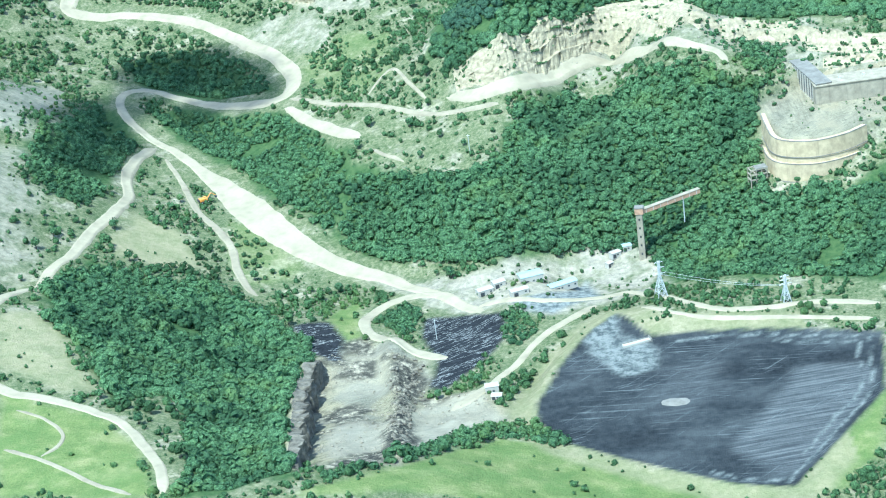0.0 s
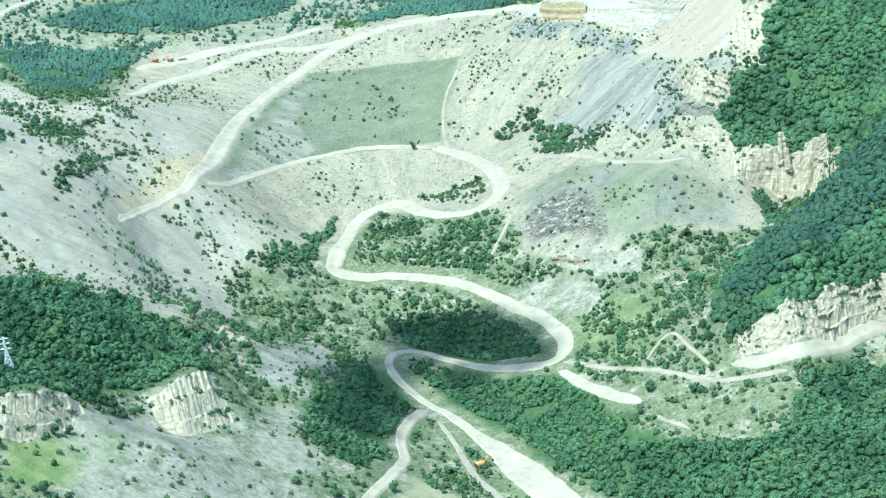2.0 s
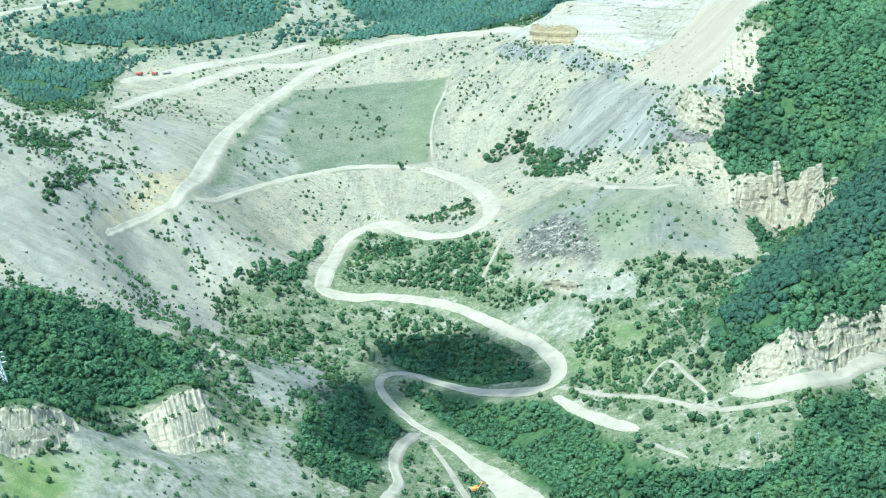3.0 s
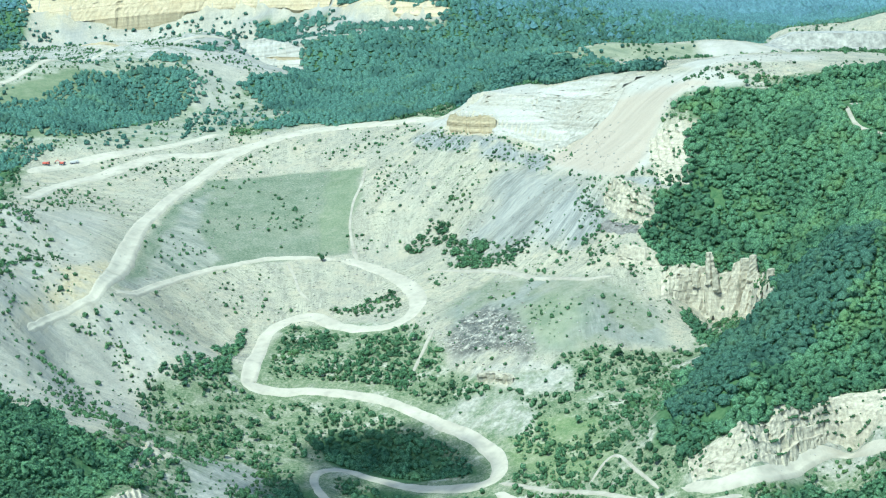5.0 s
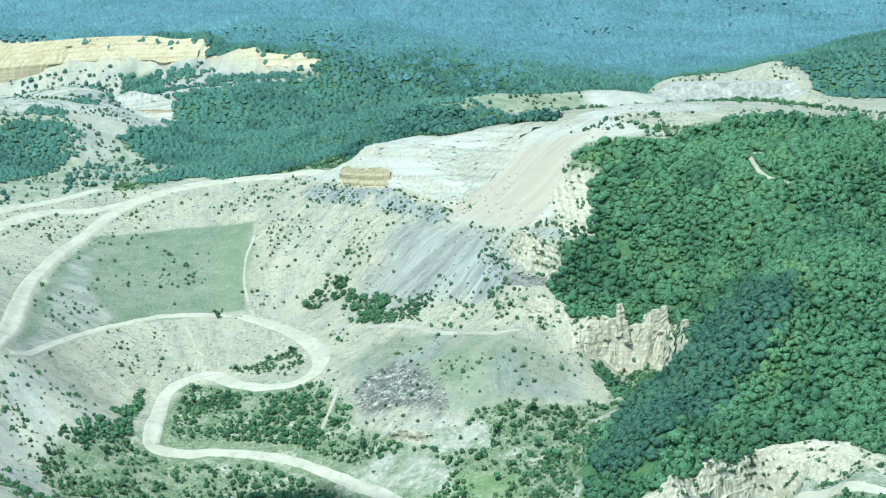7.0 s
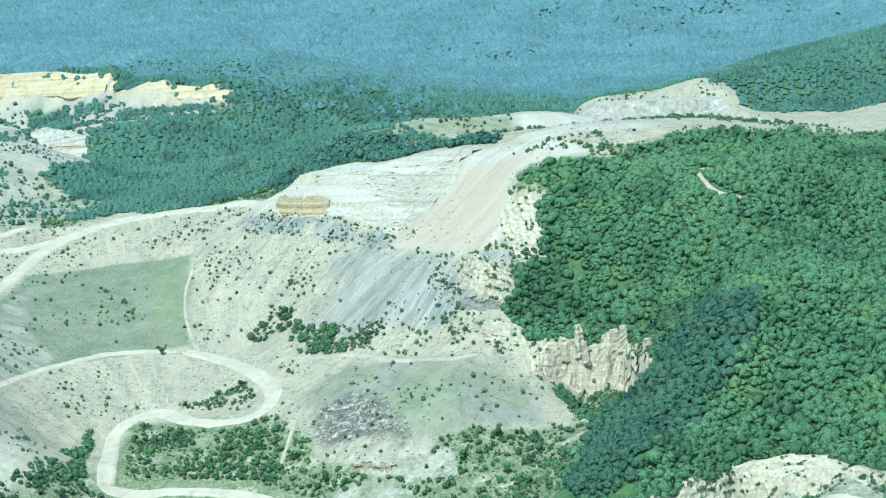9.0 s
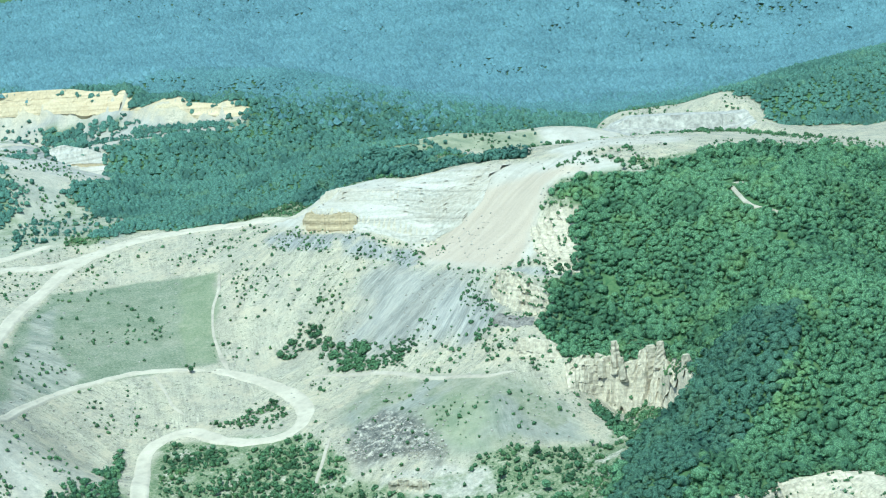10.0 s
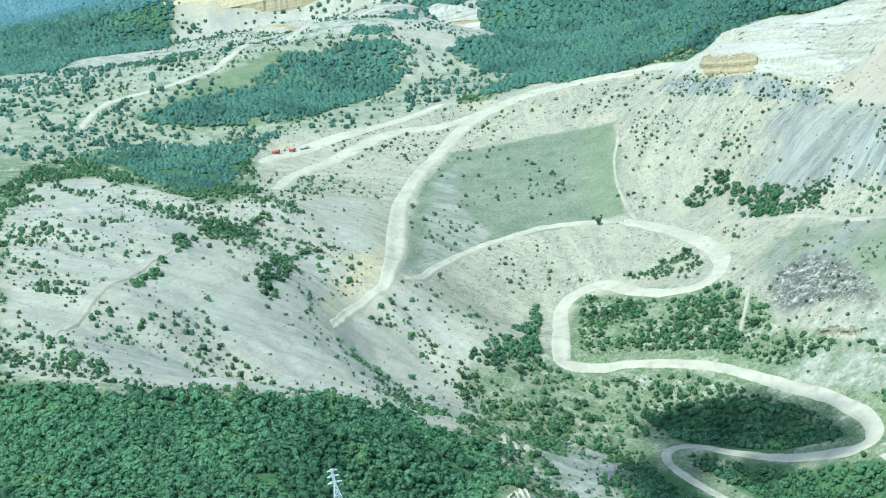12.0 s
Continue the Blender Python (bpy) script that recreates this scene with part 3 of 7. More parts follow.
def bedded_rock(n, l, fresh=False):
    """Colour of bedded limestone: level beds, warm stains and grain. fresh: newly cut and pale."""
    fine = noise_tex(n, l, 2.6)
    z = n.new("ShaderNodeSeparateXYZ")
    l.new(place(n), z.inputs[0])
    warp = maths(n, l, "MULTIPLY", noise_tex(n, l, 25, 2), 1.5)
    bed = n.new("ShaderNodeCombineXYZ")
    l.new(maths(n, l, "ADD", z.outputs[2], warp), bed.inputs[2])
    beds = noise_tex(n, l, 4.5 if fresh else 2.3, 3, 0.7, vec=bed.outputs[0])
    if fresh:
        col = mix(n, l, 0.35, ramp(n, l, beds, [(0.36, (0.15, 0.135, 0.10)), (0.42, (0.29, 0.266, 0.198)), (0.55, (0.36, 0.333, 0.256)), (0.7, (0.41, 0.382, 0.302))]), ramp(n, l, fine, [(0.38, (0.235, 0.215, 0.162)), (0.6, (0.41, 0.376, 0.293))]))
        return mix(n, l, ramp(n, l, noise_tex(n, l, 38, 4, 0.6), [(0.45, (0,) * 3), (0.7, (0.45,) * 3)]), col, (0.29, 0.245, 0.165))
    col = mix(n, l, 0.5, ramp(n, l, beds, [(0.32, (0.15, 0.131, 0.088)), (0.43, (0.32, 0.276, 0.182)), (0.6, (0.42, 0.365, 0.242)), (0.75, (0.47, 0.418, 0.298))]), ramp(n, l, fine, [(0.36, (0.19, 0.166, 0.113)), (0.62, (0.44, 0.386, 0.264))]))
    col = mix(n, l, ramp(n, l, noise_tex(n, l, 9, 5, 0.7), [(0.56, (0,) * 3), (0.66, (0.5,) * 3)]), col, (0.15, 0.152, 0.095))
    drip = noise_tex(n, l, 5, 4, 0.65, squash=(0, (1, 1, 0.3)))
    return mix(n, l, ramp(n, l, drip, [(0.58, (0,) * 3), (0.72, (0.4,) * 3)]), col, (0.18, 0.163, 0.122))


def drawn_noise(n, l, angle, across, along):
    """Noise drawn out level in one heading (radians from +x), like run-off marks on a slope."""
    mp, t = n.new("ShaderNodeMapping"), n.new("ShaderNodeTexNoise")
    mp.vector_type = "TEXTURE"
    mp.inputs["Rotation"].default_value, mp.inputs["Scale"].default_value = (0, 0, angle), (along, across, 400)
    t.inputs["Scale"].default_value, t.inputs["Detail"].default_value, t.inputs["Roughness"].default_value = 1.0, 4, 0.65
    l.new(place(n), mp.inputs[0])
    l.new(mp.outputs[0], t.inputs["Vector"])
    return t.outputs[0]


def ground_material():
    m, n, l, b = material("land", 0.95, 0.1)
    tiny, fine, mid, big = noise_tex(n, l, 1.0), noise_tex(n, l, 3.2), noise_tex(n, l, 13), noise_tex(n, l, 60)
    streak = attr(n, "streak")
    # scrub turf with bare stony patches
    col = mix(n, l, 0.5, ramp(n, l, mid, [(0.36, (0.068, 0.108, 0.043)), (0.5, (0.135, 0.158, 0.076)), (0.6, (0.29, 0.27, 0.18))]), ramp(n, l, fine, [(0.36, (0.05, 0.085, 0.036)), (0.5, (0.13, 0.15, 0.075)), (0.66, (0.26, 0.25, 0.155))]))
    col = mix(n, l, 0.35, col, ramp(n, l, noise_tex(n, l, 1.7, 5, 0.75), [(0.4, (0.035, 0.065, 0.028)), (0.5, (0.12, 0.14, 0.07)), (0.6, (0.31, 0.295, 0.19))]))
    col = mix(n, l, ramp(n, l, noise_tex(n, l, 26, 6, 0.7), [(0.54, (0,) * 3), (0.64, (0.75,) * 3)]), col, ramp(n, l, fine, [(0.36, (0.17, 0.16, 0.115)), (0.62, (0.42, 0.385, 0.28))]))
    def lay(name, c, edge=None):
        nonlocal col
        f = attr(n, name)
        if edge is not None:
            f = maths(n, l, "MULTIPLY", f, ramp(n, l, edge, [(0.36, (0.25,) * 3), (0.52, (1,) * 3)]))
        col = mix(n, l, f, col, c)
    lay("forest", ramp(n, l, fine, [(0.33, (0.035, 0.075, 0.028)), (0.67, (0.085, 0.13, 0.05))]))
    lay("meadow", mix(n, l, 0.45, ramp(n, l, mid, [(0.34, (0.096, 0.150, 0.044)), (0.52, (0.176, 0.220, 0.074)), (0.68, (0.30, 0.29, 0.13))]), ramp(n, l, tiny, [(0.3, (0.082, 0.132, 0.037)), (0.7, (0.235, 0.262, 0.1))])))
    col = mix(n, l, maths(n, l, "MULTIPLY", attr(n, "meadow"), ramp(n, l, noise_tex(n, l, 22, 6, 0.7), [(0.47, (0,) * 3), (0.6, (0.6,) * 3)])), col, (0.105, 0.165, 0.052))
    lay("dry", mix(n, l, 0.5, ramp(n, l, mid, [(0.35, (0.20, 0.205, 0.105)), (0.65, (0.33, 0.285, 0.18))]), ramp(n, l, fine, [(0.3, (0.16, 0.18, 0.085)), (0.7, (0.32, 0.295, 0.185))])))
    pale = mix(n, l, 0.5, ramp(n, l, mid, [(0.3, (0.200, 0.184, 0.126)), (0.5, (0.312, 0.287, 0.193)), (0.7, (0.416, 0.381, 0.256))]), ramp(n, l, tiny, [(0.3, (0.176, 0.161, 0.112)), (0.7, (0.432, 0.396, 0.269))]))
    pale = mix(n, l, 0.7, pale, ramp(n, l, streak, [(0.2, (0.152, 0.145, 0.112)), (0.45, (0.272, 0.255, 0.178)), (0.62, (0.368, 0.338, 0.227)), (0.85, (0.480, 0.440, 0.294))]))
    pale = mix(n, l, 0.4, pale, ramp(n, l, noise_tex(n, l, 1.3, 6, 0.8), [(0.39, (0.085, 0.080, 0.062)), (0.5, (0.34, 0.312, 0.215)), (0.62, (0.52, 0.48, 0.335))]))
    # fine run-off lines down the fall of each slope
    lines = 0.0
    for k in range(4):
        lines = maths(n, l, "ADD", lines, maths(n, l, "MULTIPLY", attr(n, "fall%d" % k), drawn_noise(n, l, k * math.pi / 4, 1.7, 13)))
    pale = mix(n, l, ramp(n, l, noise_tex(n, l, 17, 4, 0.6), [(0.42, (0.06,) * 3), (0.6, (0.42,) * 3)]), pale, ramp(n, l, lines, [(0.36, (0.12, 0.115, 0.088)), (0.46, (0.285, 0.265, 0.185)), (0.55, (0.40, 0.368, 0.258)), (0.64, (0.58, 0.535, 0.385))]))
    # pebbles, tufts and low weeds
    pale = mix(n, l, ramp(n, l, noise_tex(n, l, 3.4, 5, 0.75), [(0.565, (0,) * 3), (0.61, (0.7,) * 3)]), pale, (0.105, 0.115, 0.072))
    pale = mix(n, l, ramp(n, l, noise_tex(n, l, 20, 6, 0.7), [(0.5, (0,) * 3), (0.62, (0.55,) * 3)]), pale, (0.42, 0.36, 0.235))
    pale = mix(n, l, ramp(n, l, noise_tex(n, l, 9, 6, 0.75), [(0.54, (0,) * 3), (0.62, (0.4,) * 3)]), pale, (0.15, 0.148, 0.118))
    pale = mix(n, l, 1.0, pale, (0.86, 0.845, 0.815), "MULTIPLY")
    pale = mix(n, l, ramp(n, l, big, [(0.42, (0,) * 3), (0.7, (0.28,) * 3)]), pale, (0.225, 0.215, 0.165))
    lay("pale", pale, None)
    lay("rocky", mix(n, l, 0.5, pale, ramp(n, l, fine, [(0.35, (0.20, 0.19, 0.165)), (0.65, (0.46, 0.42, 0.35))])), mid)
    lay("mound", mix(n, l, 0.5, ramp(n, l, mid, [(0.35, (0.102, 0.123, 0.064)), (0.65, (0.204, 0.200, 0.136))]), ramp(n, l, fine, [(0.3, (0.093, 0.111, 0.060)), (0.7, (0.255, 0.238, 0.170))])), None)
    lay("field", mix(n, l, 0.5, ramp(n, l, noise_tex(n, l, 24, 6, 0.7), [(0.36, (0.088, 0.112, 0.064)), (0.5, (0.145, 0.16, 0.098)), (0.64, (0.215, 0.21, 0.145))]), ramp(n, l, noise_tex(n, l, 1.8, 5, 0.75), [(0.38, (0.055, 0.078, 0.042)), (0.52, (0.15, 0.165, 0.1)), (0.66, (0.25, 0.245, 0.165))])))
    lay("grey", mix(n, l, 0.4, ramp(n, l, streak, [(0.25, (0.11, 0.112, 0.098)), (0.5, (0.18, 0.18, 0.152)), (0.75, (0.29, 0.28, 0.23))]), ramp(n, l, lines, [(0.38, (0.095, 0.098, 0.088)), (0.5, (0.19, 0.188, 0.158)), (0.62, (0.34, 0.325, 0.26))])))
    lay("heather", ramp(n, l, mid, [(0.35, (0.125, 0.15, 0.08)), (0.62, (0.22, 0.225, 0.13))]))
    lay("white", mix(n, l, 0.45, bedded_rock(n, l, True), ramp(n, l, streak, [(0.25, (0.262, 0.237, 0.179)), (0.7, (0.393, 0.360, 0.277))])))
    lay("sand", mix(n, l, 0.4, ramp(n, l, streak, [(0.2, (0.276, 0.227, 0.155)), (0.8, (0.373, 0.312, 0.218))]), ramp(n, l, tiny, [(0.3, (0.262, 0.217, 0.151)), (0.7, (0.380, 0.322, 0.227))])))
    # slag and rubble colour, also used for the painted shadow along the pit cliff
    lay("slag_shade", ramp(n, l, noise_tex(n, l, 5.5, 5, 0.7), [(0.38, (0.026, 0.027, 0.025)), (0.5, (0.092, 0.087, 0.070)), (0.57, (0.23, 0.21, 0.158)), (0.64, (0.42, 0.375, 0.275))]), None)
    lay("ochre", ramp(n, l, fine, [(0.3, (0.271, 0.220, 0.118)), (0.7, (0.435, 0.362, 0.216))]), mid)
    # wet tailings: dark sludge, swept pale streaks and a paler dried corner
    tail = ramp(n, l, noise_tex(n, l, 34, 6, 0.62, squash=(0, (0.7, 1.3, 1))), [(0.36, (0.012, 0.015, 0.019)), (0.5, (0.026, 0.031, 0.036)), (0.66, (0.072, 0.079, 0.082))])
    tail = mix(n, l, attr(n, "dried"), tail, ramp(n, l, drawn_noise(n, l, 0.12, 1.6, 40), [(0.36, (0.05, 0.056, 0.062)), (0.5, (0.098, 0.105, 0.108)), (0.62, (0.17, 0.178, 0.178))]))
    for turn, across, along, lo, hi, most in ((-0.12, 1.5, 55, 0.57, 0.66, 0.6), (0.75, 1.6, 42, 0.59, 0.68, 0.55), (0.3, 1.0, 26, 0.60, 0.68, 0.6)):
        spread = ramp(n, l, noise_tex(n, l, 30, 3), [(0.45, (0,) * 3), (0.6, (most,) * 3)])
        tail = mix(n, l, maths(n, l, "MULTIPLY", ramp(n, l, drawn_noise(n, l, turn, across, along), [(lo, (0,) * 3), (hi, (1,) * 3)]), spread), tail, (0.235, 0.255, 0.255))
    lay("tailings", mix(n, l, 0.25, tail, ramp(n, l, fine, [(0.3, (0.015, 0.019, 0.023)), (0.7, (0.095, 0.102, 0.105))])))
    # black coal mud with dried white veins
    cracks = drawn_noise(n, l, 0.45, 5.0, 26)
    lay("coal", mix(n, l, ramp(n, l, cracks, [(0.482, (0,) * 3), (0.5, (0.9,) * 3), (0.518, (0,) * 3), (0.68, (0,) * 3), (0.73, (0.6,) * 3)]), ramp(n, l, fine, [(0.3, (0.012, 0.014, 0.017)), (0.7, (0.032, 0.035, 0.04))]), (0.30, 0.31, 0.30)))
    lay("silt", ramp(n, l, fine, [(0.36, (0.085, 0.10, 0.10)), (0.62, (0.27, 0.285, 0.265))]), None)
    rock = bedded_rock(n, l)
    lay("rock", rock)
    l.new(col, b.inputs["Base Color"])
    bump = n.new("ShaderNodeBump")
    bump.inputs["Strength"].default_value, bump.inputs["Distance"].default_value = 0.8, 0.9
    l.new(maths(n, l, "ADD", maths(n, l, "MULTIPLY", fine, 0.6), tiny), bump.inputs["Height"])
    l.new(bump.outputs[0], b.inputs["Normal"])
    return m


LAND = ground_material()


def gravel_material(name, c0, c1):
    m, n, l, b = material(name, 0.95, 0.1)
    col = mix(n, l, 0.5, ramp(n, l, noise_tex(n, l, 2.0), [(0.3, c0), (0.7, c1)]), ramp(n, l, noise_tex(n, l, 24), [(0.35, c0), (0.65, c1)]))
    col = mix(n, l, ramp(n, l, noise_tex(n, l, 8, 5, 0.7), [(0.5, (0,) * 3), (0.68, (0.5,) * 3)]), col, tuple(0.66 * v for v in c0))
    l.new(col, b.inputs["Base Color"])
    bump = n.new("ShaderNodeBump")
    bump.inputs["Strength"].default_value, bump.inputs["Distance"].default_value = 0.5, 0.3
    l.new(noise_tex(n, l, 1.0), bump.inputs["Height"])
    l.new(bump.outputs[0], b.inputs["Normal"])
    return m


GRAVEL = gravel_material("pale_gravel", (0.290, 0.256, 0.180), (0.402, 0.355, 0.251))
STONY = gravel_material("stony_wash", (0.225, 0.198, 0.140), (0.365, 0.322, 0.230))


def leaf_material(name, lo, hi, mottled=True, spray=1.0, grain=0.55):
    """Broadleaf crowns. spray: size in metres of the leaf sprays that break up each crown; grain: how strongly they and
    the dark gaps painted between them show.
    """
    m, n, l, b = material(name, 0.7, 0.2)
    g = n.new("ShaderNodeNewGeometry")
    a = ramp(n, l, g.outputs["Random Per Island"], [(0.0, lo), (0.7, tuple(0.5 * (p + q) for p, q in zip(lo, hi))), (1.0, hi)])
    c = ramp(n, l, noise_tex(n, l, 8 + 4 * spray, 3), [(0.3, tuple(0.7 * v for v in lo)), (0.7, tuple(1.15 * v for v in hi))])
    e = ramp(n, l, noise_tex(n, l, 120, 4), [(0.35, tuple(0.75 * v for v in lo)), (0.65, tuple(1.15 * v for v in hi))])
    col = mix(n, l, 0.45, mix(n, l, 0.5, a, c), e)
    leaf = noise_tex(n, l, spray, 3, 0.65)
    # low noise darkens the gaps between sprays: shade painted into the leaf colour
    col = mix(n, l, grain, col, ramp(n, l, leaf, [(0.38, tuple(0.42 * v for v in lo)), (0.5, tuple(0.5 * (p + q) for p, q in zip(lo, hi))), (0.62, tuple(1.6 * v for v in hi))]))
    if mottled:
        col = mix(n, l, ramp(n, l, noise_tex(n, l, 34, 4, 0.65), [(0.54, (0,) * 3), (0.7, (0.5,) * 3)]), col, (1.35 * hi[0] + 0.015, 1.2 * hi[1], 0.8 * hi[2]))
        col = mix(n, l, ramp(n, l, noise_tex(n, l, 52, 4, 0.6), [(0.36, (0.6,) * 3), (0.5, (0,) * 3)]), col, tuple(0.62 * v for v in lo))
    l.new(col, b.inputs["Base Color"])
    bump = n.new("ShaderNodeBump")
    bump.inputs["Strength"].default_value, bump.inputs["Distance"].default_value = 1.0, 2.5 * grain * spray
    l.new(leaf, bump.inputs["Height"])
    l.new(bump.outputs[0], b.inputs["Normal"])
    t, s = n.new("ShaderNodeBsdfTranslucent"), n.new("ShaderNodeMixShader")
    l.new(col, t.inputs[0])
    s.inputs[0].default_value = 0.36
    l.new(b.outputs[0], s.inputs[1])
    l.new(t.outputs[0], s.inputs[2])
    l.new(s.outputs[0], n["Material Output"].inputs[0])
    return m


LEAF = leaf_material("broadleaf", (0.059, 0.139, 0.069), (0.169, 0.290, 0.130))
# darker copy of the leaf colour, painted shade for the ravine slope
LEAF_RAVINE_SHADE = leaf_material("shade_broadleaf", (0.040, 0.098, 0.066), (0.103, 0.187, 0.108))
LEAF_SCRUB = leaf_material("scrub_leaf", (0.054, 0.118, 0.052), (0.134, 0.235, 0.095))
# distance haze put into the leaf colours: bluer, then paler, band by band
LEAF_FAR_HAZE = leaf_material("far_broadleaf_haze", (0.065, 0.139, 0.100), (0.125, 0.230, 0.153), True, 1.9, 0.42)
LEAF_SADDLE_HAZE = leaf_material("saddle_broadleaf_haze", (0.085, 0.171, 0.165), (0.141, 0.248, 0.224), False, 3.0, 0.34)
LEAF_HILL_HAZE = leaf_material("hill_broadleaf_haze", (0.105, 0.192, 0.200), (0.155, 0.262, 0.261), False, 5.5, 0.26)


def plain(name, c, rough=0.7, var=0.18, size=1.5, metal=0.0):
    m, n, l, b = material(name, rough, 0.4)
    b.inputs["Metallic"].default_value = metal
    l.new(ramp(n, l, noise_tex(n, l, size), [(0.3, tuple((1 - var) * v for v in c)), (0.7, tuple(min(1, (1 + var) * v) for v in c))]), b.inputs["Base Color"])
    return m


def rock_material(name, fresh=False, tint=(1.0, 1.0, 1.0)):
    m, n, l, b = material(name, 0.95, 0.1)
    l.new(mix(n, l, 1.0, bedded_rock(n, l, fresh), tint, "MULTIPLY"), b.inputs["Base Color"])
    bump = n.new("ShaderNodeBump")
    bump.inputs["Strength"].default_value, bump.inputs["Distance"].default_value = 0.9, 0.5
    l.new(noise_tex(n, l, 1.6), bump.inputs["Height"])
    l.new(bump.outputs[0], b.inputs["Normal"])
    return m


ROCK = rock_material("bedded_limestone")
FRESH_ROCK = rock_material("fresh_limestone", True)
YELLOW_ROCK = rock_material("ochre_limestone", True, (1.14, 1.0, 0.76))
SPOIL_ROCK = plain("pale_spoil_bank", (0.25, 0.232, 0.178), 0.95, 0.4, 5)
GREY_ROCK = plain("grey_rock", (0.135, 0.122, 0.095), 0.95, 0.6, 3)


def stained(name, c):
    """Old concrete: blotches, rain streaks and level pour lines."""
    m, n, l, b = material(name, 0.9, 0.2)
    col = ramp(n, l, noise_tex(n, l, 5, 5, 0.65), [(0.34, tuple(0.72 * v for v in c)), (0.66, tuple(1.12 * v for v in c))])
    drip = noise_tex(n, l, 2.6, 4, 0.65, squash=(0, (1, 1, 0.12)))
    col = mix(n, l, ramp(n, l, drip, [(0.54, (0,) * 3), (0.7, (0.5,) * 3)]), col, tuple(0.5 * v for v in c))
    l.new(col, b.inputs["Base Color"])
    return m


CREAM = stained("cream_concrete", (0.49, 0.40, 0.255))
BARK = plain("bark", (0.12, 0.09, 0.065), 0.9)
CONCRETE = stained("weathered_concrete", (0.335, 0.30, 0.225))
GREY_CONCRETE = stained("grey_concrete", (0.225, 0.215, 0.19))
STEEL = plain("galvanised_steel", (0.55, 0.57, 0.56), 0.5, 0.1, 2, 0.3)
RUST = plain("rusty_steel", (0.42, 0.26, 0.17), 0.8, 0.2, 2)
WHITE = plain("white_sheet", (0.42, 0.40, 0.345), 0.6, 0.06, 3)
BLUE = plain("pale_blue_sheet", (0.34, 0.46, 0.48), 0.5, 0.08, 3)
DARK = plain("dark_opening", (0.04, 0.045, 0.05), 0.5)
GLASS = plain("window_glass", (0.06, 0.08, 0.09), 0.15, 0.1)
ORANGE = plain("orange_paint", (0.62, 0.28, 0.06), 0.5, 0.12)
RED = plain("red_paint", (0.45, 0.10, 0.06), 0.5, 0.12)
RUBBER = plain("black_rubber", (0.03, 0.03, 0.03), 0.9)
BOULDER = plain("limestone_boulder", (0.255, 0.232, 0.176), 0.95, 0.35, 2)


# ---- ground: one sheet, finer where the land is near ----
def sheet_axes():
    ys = [-1500, -1100, -700, -300, 0, 200, 350, 450, 520, 570, 600]
    y, step = 620.0, 2.7
    while y < 5600:
        ys.append(y)
        y += step
        step = 2.7 if y < 1900 else min(34, step * 1.016)
    us = [-6, -4, -3, -2.3, -1.8, -1.5, -1.3, -1.15] + list(np.linspace(-1, 1, 370)) + [1.15, 1.3, 1.5, 1.8, 2.3, 3, 4, 6]
    return np.array(us), np.array(ys)


US, YS = sheet_axes()
GX = US[None, :] * (0.37 * np.maximum(YS, 500) + 110)[:, None]
GY = np.repeat(YS[:, None], len(US), 1)
GZ, BARE = height(GX, GY, True)


def fill_mesh(me, verts, faces, flat=True):
    """faces: an array of triangles or quads; flat: hard facets."""
    k = faces.shape[1]
    me.vertices.add(len(verts))
    me.vertices.foreach_set("co", np.ascontiguousarray(verts, np.float32).ravel())
    me.loops.add(faces.size)
    me.loops.foreach_set("vertex_index", np.ascontiguousarray(faces, np.int32).ravel())
    me.polygons.add(len(faces))
    me.polygons.foreach_set("loop_start", np.arange(len(faces), dtype=np.int32) * k)
    me.update(calc_edges=True)
    if flat:
        me.shade_flat()


def grid_mesh(name, x, y, z):
    nr, nc = x.shape
    me = bpy.data.meshes.new(name)
    i = (np.arange(nr - 1)[:, None] * nc + np.arange(nc - 1)[None]).ravel()
    fill_mesh(me, np.stack([x.ravel(), y.ravel(), z.ravel()], 1), np.stack([i, i + 1, i + nc + 1, i + nc], 1))
    return me


def falls():
    """Unit heading of the steepest rise of the smooth land over the sheet."""
    z = base_height(GX, GY)
    gx = np.gradient(z, axis=1) / np.gradient(GX, axis=1)
    gy = (np.gradient(z, axis=0) - gx * np.gradient(GX, axis=0)) / np.gradient(GY, axis=0)
    k = np.hypot(gx, gy) + 1e-6
    return gx / k, gy / k


FALL_X, FALL_Y = falls()


def downhill_streaks(x, y):
    """Run-off marks: noise drawn out along the fall of the land, 0..1."""
    gx, gy = FALL_X, FALL_Y
    total = np.zeros(x.shape)
    for s in np.linspace(-34, 34, 15):
        px, py = x + gx * s, y + gy * s
        total += 0.8 * vnoise(px, py, 5.5, 61) + 1.0 * vnoise(px, py, 2.9, 67)
    return np.clip(0.5 + total / 15 * 0.95, 0, 1)


def fall_shares():
    """How near the fall of the land lies to each of four headings."""
    turn = np.arctan2(FALL_Y, FALL_X)
    w = [np.clip(np.cos(2 * (turn - k * math.pi / 4)), 0, 1) ** 2 for k in range(4)]
    return {"fall%d" % k: v / sum(w) for k, v in enumerate(w)}


EDGE = fbm(GX, GY, 30, 5) * 6 + fbm(GX, GY, 7, 9, 2) * 1.5


def zone(outlines, w=5.0, wander=1.0):
    d = np.maximum.reduce([inside(GX, GY, o) for o in outlines])
    return soft(d + EDGE * wander, w)


